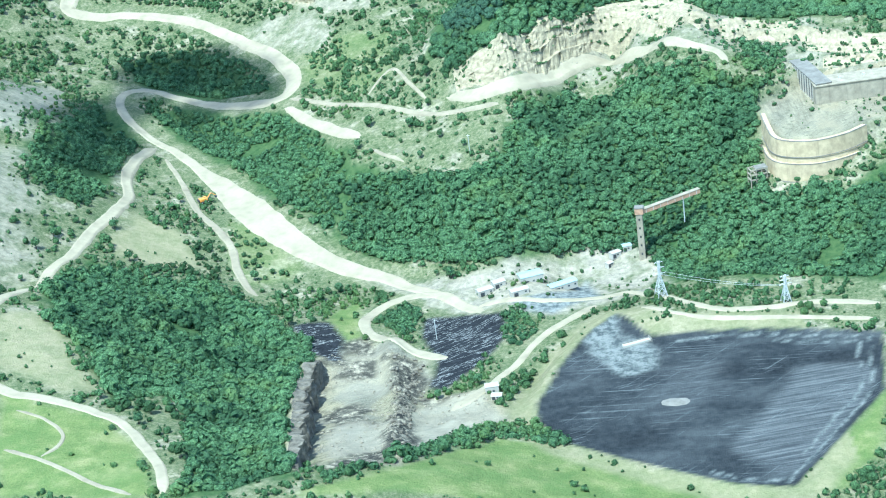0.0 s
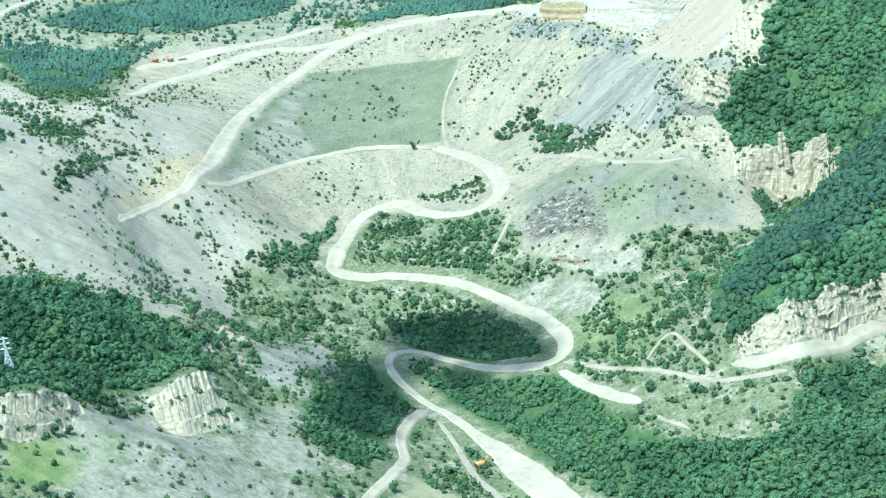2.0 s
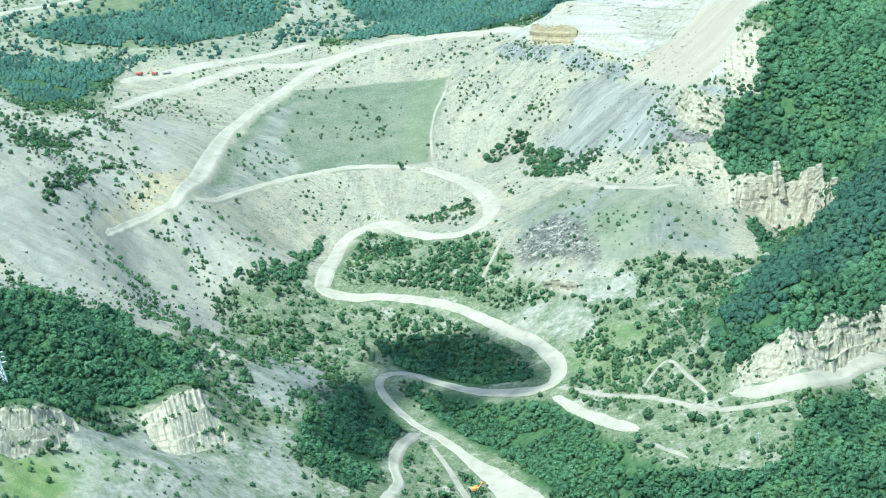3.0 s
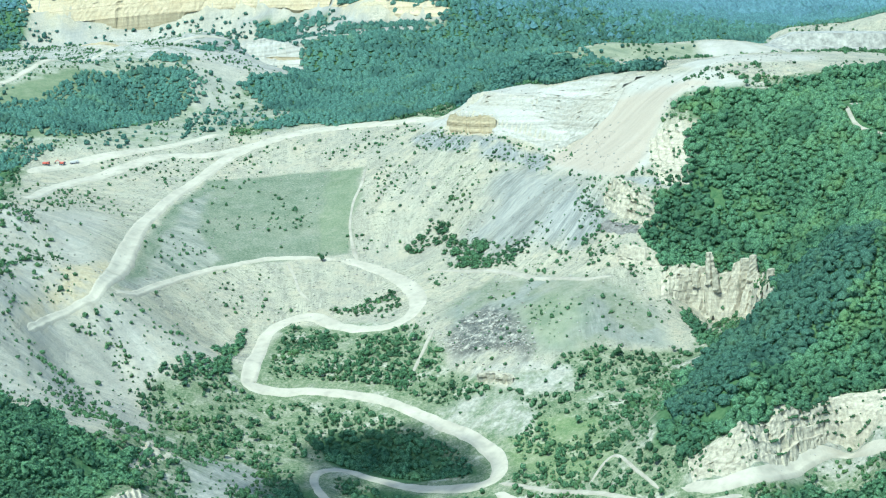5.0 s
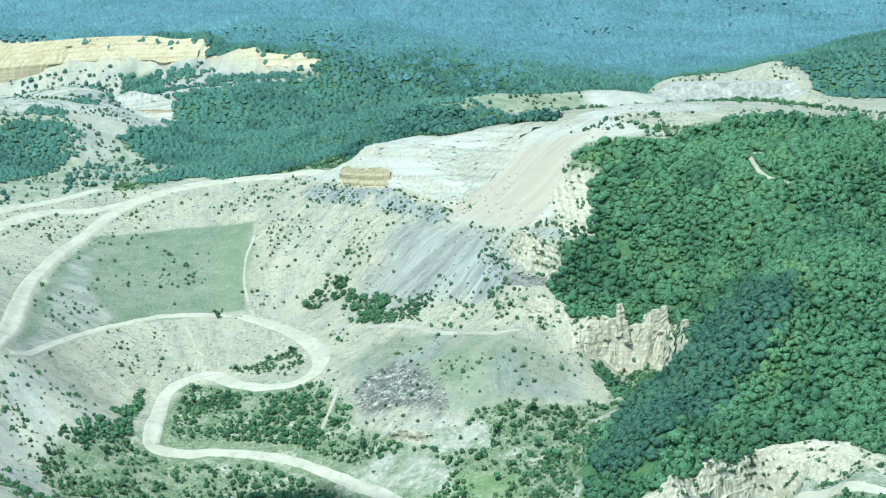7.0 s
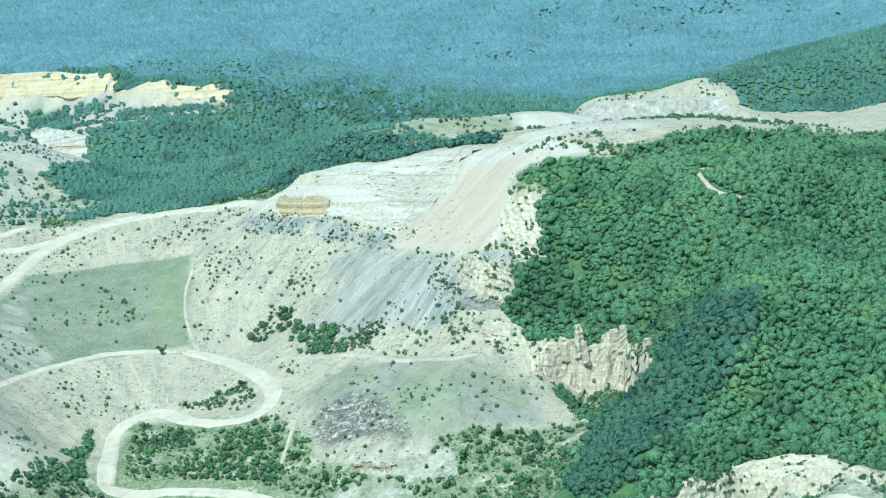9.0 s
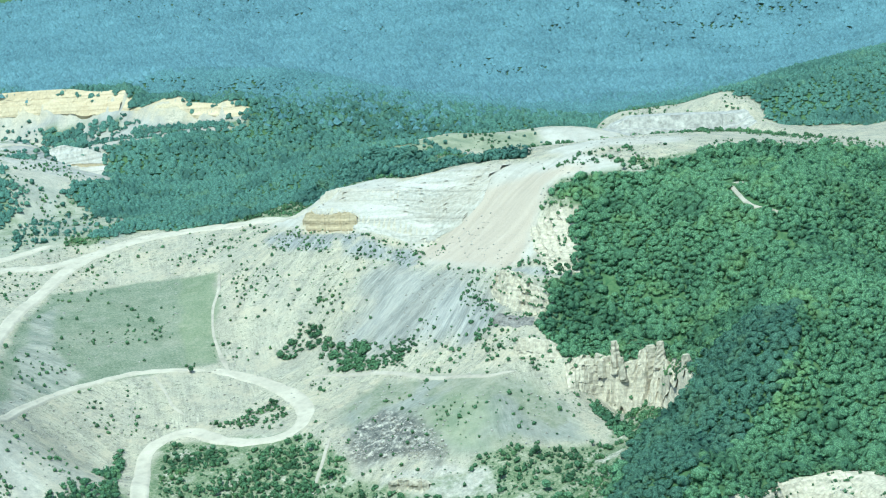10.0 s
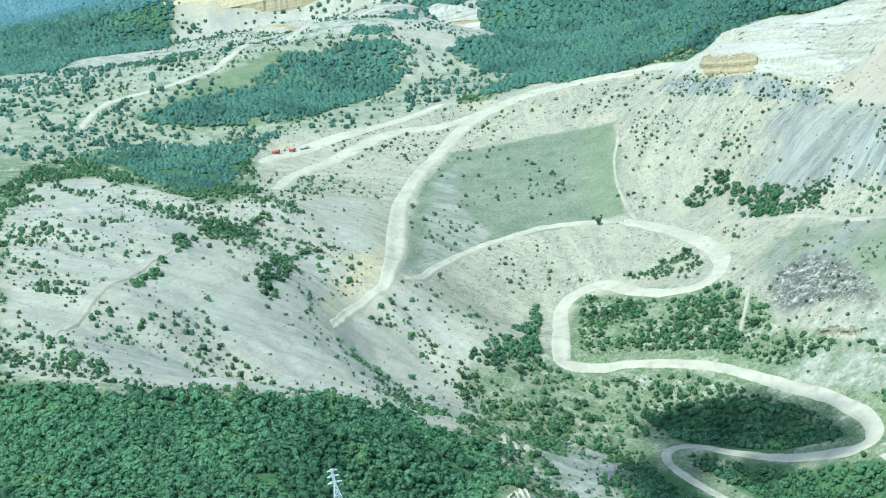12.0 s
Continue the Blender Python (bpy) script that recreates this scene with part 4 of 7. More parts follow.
Z_TERRACE = [(85, 2110), (150, 2062), (200, 2045), (300, 2110), (345, 2130), (455, 2080), (488, 2025), (500, 1992), (540, 1972), (572, 1935), (650, 1900), (650, 1745), (480, 1725), (380, 1790), (300, 1765), (230, 1740), (150, 1745), (165, 1900)]
Z_NORTH_SCRUB = [(-150, 1960), (-200, 2040), (-290, 2080), (-420, 2120), (-700, 2200), (-800, 1900), (-560, 1720), (-420, 1800), (-300, 1850), (-220, 1880)]
Z_NORTH_TOP = LINE_NORTH[2:] + [(LINE_NORTH[-1][0] - 40, LINE_NORTH[-1][1] + 200), (-640, 2380), (-660, 2000)]
Z_FARQ_W = [(-318, 3031), (-480, 3080), (-620, 3020), (-620, 2620), (-420, 2560), (-300, 2560), (-220, 2500), (-300, 2800)]
Z_FARFACE_W = [(-323, 3004), (-470, 3030), (-600, 2983), (-600, 3014), (-470, 3060), (-321, 3031)]
FAR_GREENS = [[(-430, 2920), (-350, 2950), (-330, 2870), (-420, 2830)], [(-600, 2780), (-450, 2720), (-420, 2660), (-600, 2680)], Z_FARG_A, Z_FARG_B, Z_FARG_C, Z_FARG_D]
Z_GREEN_TOP = [(345, 2120), (450, 2072), (470, 2030), (420, 2040), (360, 2080)]
FAR_WOOD = soft(GY - 1903 + 0.6 * EDGE, 8) * (1 - zone([Z_TERRACE, Z_FARQ, Z_FARQ_W, Z_NORTH_SCRUB, Z_HEAP, Z_HEAP_WHITE, Z_ROCKY_N, Z_NORTH_TOP], 10, 1.0))
POND_D = inside(GX, GY, Z_POND)
MOUND = zone([Z_MOUND], 12)
MASKS = {
    "forest": np.maximum(zone(WOODS + [Z_FOREST_NW, Z_FOREST_NW2] + FAR_GREENS), FAR_WOOD),
    "meadow": np.maximum.reduce([0.9 * zone([Z_MEAD_W], 8, 0.8), 0.4 * zone([Z_MEAD_PAD], 8, 1.0), 0.9 * zone([Z_MEAD_S, Z_MEAD_S2, Z_MEAD_SE, Z_MEAD_RAMP, Z_DYKE], 6, 0.5), 0.35 * zone([Z_MEAD_NE], 10) + 0.6 * zone([Z_GREEN_TOP], 10)]),
    "dry": np.maximum(zone([Z_DRY_A, Z_DRY_B], 8), np.maximum(0.25 * zone([Z_NORTH_SCRUB], 20), 0.8 * soft(8 - np.abs(POND_D + 7), 6) * (GX < 290))),
    "pale": zone([Z_PALE, Z_PALE_W, Z_PALE_FOOT, Z_PIT, Z_HEAP_WHITE, Z_FARQ, Z_FARQ_W, Z_TERRACE, Z_PLANT, [(200, 1602), (300, 1612), (420, 1655), (520, 1672), (650, 1745), (480, 1745), (230, 1745)]], 6),
    "rocky": (1 - zone([Z_FOREST_NW], 8)) * np.maximum(0.65 * zone([Z_NORTH_SCRUB], 12), np.maximum.reduce([zone([Z_WORKS, Z_ROCKY_N, Z_NORTH_TOP], 8), 0.65 * zone([Z_ROCK_SLOPE, Z_OLD_HEAP], 8, 1.0), 0.7 * zone([Z_ROCKY, Z_BENCH, Z_GULLY, Z_GULLY2], 10, 1.3)])),
    "mound": MOUND * (0.72 + 0.28 * np.clip(1 + 1.5 * fbm(GX, GY, 18, 101), 0, 1)),
    "field": zone([Z_FIELD], 4, 0.25),
    "grey": np.maximum.reduce([0.68 * zone([Z_GREY_SLOPE], 30, 2.0), 0.85 * zone([Z_GREY_A, Z_GREY_K], 22, 1.2), 0.3 * zone([Z_GREY_B, Z_GREY_E], 22, 1.2), 0.6 * zone([Z_GREY_F], 26, 1.6), 0.3 * zone([Z_W_GREY_B], 26, 1.6), 0.2 * zone([Z_W_GREY_A, Z_W_GREY_C], 20, 1.6), 0.45 * zone([Z_GREY_C], 20, 1.6), 0.85 * zone([Z_GREY_H], 5, 0.5), 0.4 * zone([Z_STRIP_PALE], 5, 0.7), 0.7 * zone([Z_HUMP], 14, 1.5) * soft(fbm(GX, GY, 20, 85), 0.5), 0.95 * zone([Z_GREY_BAND], 6, 0.8) * soft(fbm(GX, GY, 16, 82) + 0.6, 0.5), 0.25 * zone([PLATEAU], 2, 0.0), 0.55 * zone([Z_PIT], 6) * soft(fbm(GX, GY, 22, 83) - 0.3, 0.25),
                               0.4 * np.clip(inside(GX, GY, Z_PALE_W) / 25, 0, 1) * soft(fbm(GX + 0.5 * GY, 0.6 * GY, 24, 84) - 0.15, 0.3), 0.7 * zone([Z_FARQ, Z_FARQ_W], 10) * soft(fbm(GX, 2.2 * GY, 70, 98) - 0.1, 0.4), 0.5 * MOUND * soft(fbm(GX, GY, 30, 88) - 0.2, 0.4)]),
    "heather": np.maximum(np.maximum(0.4 * zone([Z_NORTH_SCRUB], 14), 0.8 * zone([Z_HEAP], 14)), 0.75 * zone([Z_MOUND_GREEN], 16, 1.5)),
    "white": np.maximum.reduce([0.95 * zone([Z_WHITE], 7, 0.6) * (1 - 0.9 * zone([Z_GREY_BAND], 6)), 0.9 * zone([Z_HEAP_WHITE, [(200, 1640), (300, 1650), (320, 1680), (240, 1700), (200, 1690)]], 10), 0.85 * zone([Z_PITWHITE_A], 4, 0.4), 0.45 * zone([Z_PITWHITE_B], 6, 0.6), 0.75 * zone([Z_APRON], 5, 0.4), 0.55 * zone([Z_W_WHITE, Z_W_WHITE2, Z_W_WHITE3], 16, 1.0), 0.4 * zone([Z_FARQ, Z_FARQ_W], 12), 0.4 * zone([Z_PALE_W], 30, 1.5)]),
    "sand": zone([Z_FAN], 8, 0.5),
    # slag and rubble, plus two strips of the pit cliff's shadow put into colour
    "slag_shade": np.maximum.reduce([zone([Z_SLAG_A, Z_SLAG_D, Z_SLAG_G], 5, 0.8), 0.9 * zone([Z_SLAG_B, Z_SLAG_C, Z_PIT_SHADE_A, Z_PIT_SHADE_B], 3, 0.4), 0.75 * zone([Z_RUBBLE], 8, 0.8), 0.9 * zone([Z_PIT], 6) * (1 - 0.8 * zone([Z_APRON, Z_PITWHITE_A], 5)) * soft(fbm(GX, GY, 13, 86) - 0.3, 0.3)]),
    "coal": zone([Z_COAL_A, Z_COAL_B], 3, 0.45),
    "ochre": np.maximum(zone([Z_OCHRE, Z_W_OCHRE], 14), np.maximum(zone([Z_FARFACE_A, Z_FARFACE_B, Z_FARFACE_W], 6, 0.3), 0.8 * zone([[(-8, 1764), (4, 1800), (30, 1768), (38, 1730), (14, 1742)]], 6, 0.4))),
    "tailings": soft(POND_D + 0.15 * EDGE, 2),
    "dried": np.maximum(0.9 * zone([Z_POND_LIGHT], 7, 0.6), 0.5 * zone([Z_POND_OLIVE], 14, 1.4)),
    "silt": np.maximum.reduce([0.75 * zone([Z_SILT], 5, 0.9) * (POND_D > 0), 0.7 * soft(0.9 - np.abs(POND_D - 6 + 0.35 * EDGE), 0.8) * (GX > 225), 0.6 * soft(0.8 - np.abs(POND_D - 12 + 0.5 * EDGE), 0.8) * (GX > 268), zone([Z_LOT], 5, 0.4)]),
    "rock": BARE,
    **fall_shares(),
    "streak": downhill_streaks(GX, GY),
}
MASKS["pale"] *= (1 - zone(FAR_GREENS, 10)) * (1 - 0.8 * zone([Z_STRIP_GREEN], 4, 0.3))
MASKS["meadow"] = np.maximum(MASKS["meadow"], 0.5 * zone([Z_STRIP_GREEN], 5, 0.5))
MASKS["field"] *= (1 - 0.3 * zone([Z_STRIP_GREEN], 4, 0.3)) * (0.8 + 0.2 * np.clip(1 + fbm(GX, GY, 26, 97), 0, 1)) * (1 - 0.6 * zone([Z_STRIP_PALE], 4, 0.7) * soft(MASKS["streak"] - 0.42, 0.12))
MASKS["field"] = np.clip(MASKS["field"], 0, 1)
MASKS["white"] *= 1 - zone(FAR_GREENS, 8)
GZ = GZ + 0.8 * (MASKS["streak"] - 0.5) * np.maximum(MASKS["pale"], MASKS["grey"])
land = new("ground", grid_mesh("ground", GX, GY, GZ))
land.data.materials.append(LAND)
land.data.shade_smooth()
for key, m in MASKS.items():
    land.data.attributes.new(key, "FLOAT", "POINT").data.foreach_set("value", np.ascontiguousarray(m.ravel(), np.float32))
tagged(land, "hilly valley ground of pale spoil, scrub grass and meadow", "ground", kind="structure")


def on_land(x, y):
    """Height of the built sheet at arrays x, y."""
    x, y = np.asarray(x, float), np.asarray(y, float)
    j = np.clip(np.searchsorted(YS, y) - 1, 0, len(YS) - 2)
    ty = (y - YS[j]) / (YS[j + 1] - YS[j])
    out = 0.0
    for k, w in ((j, 1 - ty), (j + 1, ty)):
        u = x / (0.37 * np.maximum(YS[k], 500) + 110)
        i = np.clip(np.searchsorted(US, u) - 1, 0, len(US) - 2)
        tx = (u - US[i]) / (US[i + 1] - US[i])
        out = out + w * (GZ[k, i] * (1 - tx) + GZ[k, i + 1] * tx)
    return out


def mask_at(key, x, y):
    j = np.clip(np.searchsorted(YS, y), 0, len(YS) - 1)
    u = x / (0.37 * np.maximum(YS[j], 500) + 110)
    return MASKS[key][j, np.clip(np.searchsorted(US, u), 0, len(US) - 1)]


# ---- roads: ribbons of pale gravel laid on the land ----
def smooth_line(pts, step=3.0):
    p = [Vector((x, y)) for x, y in pts]
    p = [p[0] * 2 - p[1]] + p + [p[-1] * 2 - p[-2]]
    out = []
    for a, b, c, d in zip(p, p[1:], p[2:], p[3:]):
        k = max(1, round((c - b).length / step))
        for i in range(k):
            t = i / k
            out.append(0.5 * (2 * b + (c - a) * t + (2 * a - 5 * b + 4 * c - d) * t * t + (3 * b - a - 3 * c + d) * t ** 3))
    return out + [p[-2]]


ROADS = []


def road(name, pts, width, label, mat=None, lift=0.5):
    line = smooth_line(pts)
    n = len(line)
    seed = len(ROADS) + 1
    p = np.array([(v.x, v.y) for v in line])
    for _ in range(2):
        p[1:-1] = (p[:-2] + 2 * p[1:-1] + p[2:]) / 4
    tan = np.gradient(p, axis=0)
    tan /= np.linalg.norm(tan, axis=1)[:, None] + 1e-9
    nor = np.stack([-tan[:, 1], tan[:, 0]], 1)
    w = np.interp(np.linspace(0, 1, n), np.linspace(0, 1, len(width)), width) if isinstance(width, list) else np.full(n, float(width))
    ease = np.clip((np.minimum(np.arange(n), np.arange(n)[::-1]) + 1) / 4, 0.25, 1)
    w = w * ease
    cols = np.linspace(-0.5, 0.5, 9)
    run = np.arange(n) * 3.0
    x, y = np.empty((n, 9)), np.empty((n, 9))
    for j, c in enumerate(cols):
        rag = 1 + 8 / np.maximum(w, 8) * (0.11 * vnoise(run, np.full(n, seed * 31.0 + (c > 0) * 7), 9.0, seed) + 0.10 * vnoise(run, np.full(n, seed * 17.0 + (c > 0) * 7), 4.5, seed))
        k = w * c * rag
        x[:, j], y[:, j] = p[:, 0] + nor[:, 0] * k, p[:, 1] + nor[:, 1] * k
    z = on_land(x, y)
    z = 0.5 * z + 0.5 * z[:, 3:6].mean(1, keepdims=True)
    z = np.maximum(z, on_land(x, y)) + lift
    z -= 1.0 * (1 - ease)[:, None]
    z[:, 0] = on_land(x[:, 0], y[:, 0]) - 0.5
    z[:, -1] = on_land(x[:, -1], y[:, -1]) - 0.5
    ob = new(name, grid_mesh(name, x[:, ::-1], y[:, ::-1], z[:, ::-1]))
    ob.data.materials.append(mat or GRAVEL)
    ob.data.shade_smooth()
    ROADS.append(([(float(a), float(b)) for a, b in p[::4]], float(w.max()) / 2))
    return tagged(ob, label, "road", kind="structure")


road("road_haul", LINE_HAUL, [8, 9, 9, 10, 13, 15, 19, 24, 25, 20, 14, 9, 8, 8, 8, 7, 7, 7, 8, 10, 13, 13, 13, 12, 11, 10, 10, 10, 10, 10, 11, 14, 14, 13, 13, 13, 14, 13, 12, 13, 15, 16, 16, 15, 13, 11], "wide pale gravel haul road winding up the valley")
for nm, ln, w, tx in (("road_loop", LINE_TRACK_LOOP, 6.5, "pale earth track along the foot of a grassy field"), ("road_field", LINE_TRACK_FIELD, [5, 3, 2.5, 3.5, 2.5], "rough pale track up the edge of a field"),
                      ("road_upper", LINE_UPPER, [5, 7, 12, 17, 14, 13, 13, 14, 15, 17, 17, 16, 14], "broad pale haul road up to the open quarry"), ("road_strip", LINE_STRIP, [12, 15, 17, 16, 14, 10], "pale spoil road along a terrace"), ("road_strip_low", LINE_STRIP2, [8, 13, 16, 16, 12], "pale spoil road beside scrub"),
                      ("road_fork", LINE_FORK, [9, 8, 8, 8, 8, 7, 7, 8, 8, 8, 7, 6, 6, 6], "pale gravel road dropping to the meadows"), ("path_low", LINE_THIN1, 2.5, "worn earth path across a meadow"), ("path_mid", LINE_THIN2, 2.5, "worn earth path across a meadow"),
                      ("path_loop", LINE_THIN3, 2, "worn earth path across a meadow"), ("road_ramp", LINE_RAMP, 8, "pale gravel ramp down into the pit"),
                      ("road_side", LINE_SIDE, [6, 6, 6, 5, 5, 9, 14], "pale gravel road between pond and pit"), ("road_valley", LINE_VALLEY, 5.5, "pale gravel road along the valley floor"), ("road_dam", LINE_VALLEY2, 3.5, "pale track along the pond dam"),
                      ("path_bench", LINE_TRACK_BENCH, 4, "pale track along a hillside"), ("road_bench", LINE_BENCH, [6, 10, 11, 10, 9, 10, 9, 7, 5], "pale gravel bench under a rock face"), ("road_pad", LINE_PAD, [6, 8, 10, 8], "bright gravel turning place among bushes"),
                      ("path_pad", LINE_PAD_TRACK, 2.5, "narrow pale path among bushes"), ("path_vee", LINE_VEE, 2.5, "sharp bend of a pale path on grass"), ("path_spur", LINE_SPUR, 3, "pale gully path down from the road"),
                      ("path_ledge", LINE_LEDGE, [3, 4, 5, 6, 5, 3], "pale stony ledge across the spoil slope"), ("path_spurlet", LINE_SPURLET, 3, "faint pale path down a spoil slope"), ("path_ravine", LINE_RAVINE, [4, 7, 8, 6, 4], "grey stony ravine track between spoil heaps"), ("path_forest", LINE_FOREST_TRACK, 5, "pale clearing track in the woods"), ("path_woods", LINE_FOREST_TRACK2, 3.5, "pale clearing track in the woods")):
    road(nm, ln, w, tx, STONY if nm.startswith("path_") or nm == "road_field" else None)
road("road_north", LINE_NORTH, 8, "pale road through far scrub")
road("path_stony", LINE_STONY, [3, 4, 5, 5, 6, 6, 6, 4], "stony pale wash beside the haul road", STONY)


# ---- vegetation ----
def icosphere(level):
    bm = bmesh.new()
    bmesh.ops.create_icosphere(bm, subdivisions=level, radius=1.0)
    v = np.array([q.co[:] for q in bm.verts])
    f = np.array([[q.index for q in t.verts] for t in bm.faces])
    bm.free()
    return v, f


ICO = {1: icosphere(1), 2: icosphere(2)}


def crown_shape(rng, level, leaves, leaf_size=0.3, cone=0.0):
    """One crown of unit radius about its middle: a lumpy core and loose leaf sprays round it."""
    v, f = ICO[level]
    v = v.copy()
    lump = 1 + 0.34 * np.sin(v @ rng.normal(0, 2.6, 3) + rng.uniform(0, 6)) + rng.uniform(-0.24, 0.24, len(v))
    v *= (0.86 * lump)[:, None]
    if cone:
        v[:, :2] *= (1 - cone * (v[:, 2:3] + 0.5) * 0.55)
    verts, faces = [v], [f]
    f = f[v[f].mean(1)[:, 2] > -0.55]
    faces = [f]
    base = len(v)
    for _ in range(leaves):
        d = rng.normal(size=3)
        d[2] = abs(d[2]) * 0.9 - 0.25
        d /= np.linalg.norm(d)
        c = d * rng.uniform(0.78, 1.12)
        if cone:
            c[:2] *= 1 - cone * (c[2] + 0.5) * 0.55
        a = np.cross(d, rng.normal(size=3))
        a /= np.linalg.norm(a) + 1e-9
        b = np.cross(d, a)
        tilt = d * rng.uniform(-0.5, 0.5)
        s = leaf_size * rng.uniform(0.6, 1.3)
        verts.append(np.array([c + s * (a + tilt), c + s * (b * 0.8 + d * 0.25), c - s * (a - tilt * 0.3), c - s * (b * 0.8 - d * 0.2)]))
        faces.append(np.array([[0, 1, 2], [0, 2, 3]]) + base)
        base += 4
    return np.concatenate(verts), np.concatenate(faces)


def plant_mass(name, x, y, r, tall, shapes, mat, label, category, seed, sink=0.0, z=None):
    """Many crowns as one mesh. r: crown radius; tall: half height of the crown over r."""
    rng = np.random.default_rng(seed)
    z = on_land(x, y) if z is None else z
    pick = rng.integers(0, len(shapes), len(x))
    turn, lean = rng.uniform(0, 2 * math.pi, len(x)), rng.uniform(0.85, 1.2, len(x))
    vs, fs, base = [], [], 0
    for k, (v, f) in enumerate(shapes):
        i = np.nonzero(pick == k)[0]
        if not len(i):
            continue
        c, s = np.cos(turn[i])[:, None], np.sin(turn[i])[:, None]
        rr = r[i][:, None]
        px = (v[None, :, 0] * c - v[None, :, 1] * s) * rr * lean[i][:, None] + x[i][:, None]
        py = (v[None, :, 0] * s + v[None, :, 1] * c) * rr + y[i][:, None]
        pz = v[None, :, 2] * rr * tall[i][:, None] + (z[i] + r[i] * tall[i] * (0.8 - sink))[:, None]
        vs.append(np.stack([px, py, pz], -1).reshape(-1, 3))
        fs.append((f[None] + (np.arange(len(i)) * len(v))[:, None, None]).reshape(-1, 3) + base)
        base += len(i) * len(v)
    me = bpy.data.meshes.new(name)
    fill_mesh(me, np.concatenate(vs), np.concatenate(fs), mat in (BOULDER, GREY_ROCK))
    ob = new(name, me)
    me.materials.append(mat)
    return tagged(ob, label, category, kind="stuff")


def strewn(box, gap, seed):
    """Jittered points over a box (x0, y0, x1, y1)."""
    rng = np.random.default_rng(seed)
    gx, gy = np.meshgrid(np.arange(box[0], box[2], gap), np.arange(box[1], box[3], gap * 0.87))
    gx = gx + (np.arange(gx.shape[0]) % 2)[:, None] * gap / 2
    x = (gx + rng.uniform(-0.5, 0.5, gx.shape) * gap).ravel()
    y = (gy + rng.uniform(-0.5, 0.5, gy.shape) * gap).ravel()
    seen = (x > -(0.22 * y + 260)) & (x < np.maximum(0.37 * y - 80, 0.19 * y + 190))
    return x[seen], y[seen], rng


def off_roads(x, y, gap=1.0):
    ok = np.ones(len(x), bool)
    for line, half in ROADS:
        lx, ly, m = [p[0] for p in line], [p[1] for p in line], half + gap
        near = np.nonzero((x > min(lx) - m) & (x < max(lx) + m) & (y > min(ly) - m) & (y < max(ly) + m))[0]
        if len(near):
            ok[near] &= line_distance(x[near], y[near], line)[0] > m
    return ok


RNG = np.random.default_rng(11)
MID_SHAPES = [crown_shape(RNG, 1, 16, 0.36) for _ in range(9)]
SLOPE_SHAPES = [crown_shape(RNG, 1, 8, 0.36) for _ in range(9)]


def dome_shape(rng, tiers=2, sides=4):
    """A light crown for far trees: an uneven dome in one or two tiers."""
    a = np.arange(sides) * 2 * math.pi / sides + rng.uniform(0, 0.5, sides)
    low, up = rng.uniform(0.7, 1.2, sides), rng.uniform(0.4, 0.85, sides)
    rings = [np.stack([low * np.cos(a), low * np.sin(a), rng.uniform(-0.6, -0.2, sides)], 1)]
    if tiers == 2:
        rings.append(np.stack([up * np.cos(a + 0.5), up * np.sin(a + 0.5), rng.uniform(0.25, 0.75, sides)], 1))
    v = np.concatenate(rings + [np.array([[*rng.uniform(-0.2, 0.2, 2), 1.0]])])
    top, f = len(v) - 1, []
    for i in range(sides):
        k = (i + 1) % sides
        if tiers == 2:
            f += [[i, k, sides + i], [k, sides + k, sides + i], [sides + i, sides + k, top]]
        else:
            f.append([i, k, top])
    return v, np.array(f)


FAR_SHAPES = [dome_shape(RNG, 2, 4) for _ in range(14)]
HILL_SHAPES = [dome_shape(RNG, 1, 6) for _ in range(10)]
BUSH_SHAPES = [crown_shape(RNG, 1, 4, 0.5) for _ in range(8)]


def wood(name, outline, gap, radius, shapes, mat, label, seed, thin=0.0, rough=4.0, bar=None):
    xs, ys = [p[0] for p in outline], [p[1] for p in outline]
    x, y, rng = strewn((min(xs), min(ys), max(xs), max(ys)), gap, seed)
    ok = (inside(x, y, outline) > rough * vnoise(x, y, 16, seed) + 1) & (mask_at("rock", x, y) < 0.4)
    ok &= fbm(x, y, 28, seed + 3, 2) > -1 + thin
    if bar:
        ok &= inside(x, y, bar) < 6 * vnoise(x, y, 18, seed)
    x, y = x[ok], y[ok]
    ok = off_roads(x, y, radius * 0.7) & (line_distance(x, y, [(a + 8, b - 22) for a, b in LINE_NORTH])[0] > 26)
    x, y = x[ok], y[ok]
    r = radius * (0.6 + 0.95 * rng.uniform(0, 1, len(x)) ** 1.7) * (1 + 0.22 * vnoise(x, y, 30, seed + 1))
    return plant_mass(name, x, y, r, rng.uniform(0.55, 1.1, len(x)), shapes, mat, label, "forest", seed, 0.1)


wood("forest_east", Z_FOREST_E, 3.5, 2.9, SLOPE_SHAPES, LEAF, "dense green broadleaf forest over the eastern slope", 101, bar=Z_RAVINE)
# the ravine's shade comes from these darker leaves
wood("forest_ravine", Z_RAVINE, 3.6, 3.0, SLOPE_SHAPES, LEAF_RAVINE_SHADE, "green broadleaf forest in a ravine under rock towers, leaves darkened as shade", 143)
wood("forest_mid", Z_FOREST_MID, 3.4, 2.8, MID_SHAPES, LEAF, "dense green broadleaf wood on the valley side", 102, 0.1)
wood("forest_lower", Z_FOREST_MIDW, 3.7, 2.1, MID_SHAPES, LEAF, "mixed green thicket above the haul road", 103, 0.35)
wood("forest_south", Z_FOREST_S, 3.5, 2.85, MID_SHAPES, LEAF, "dense green broadleaf wood beside the pit", 104, 0.22)
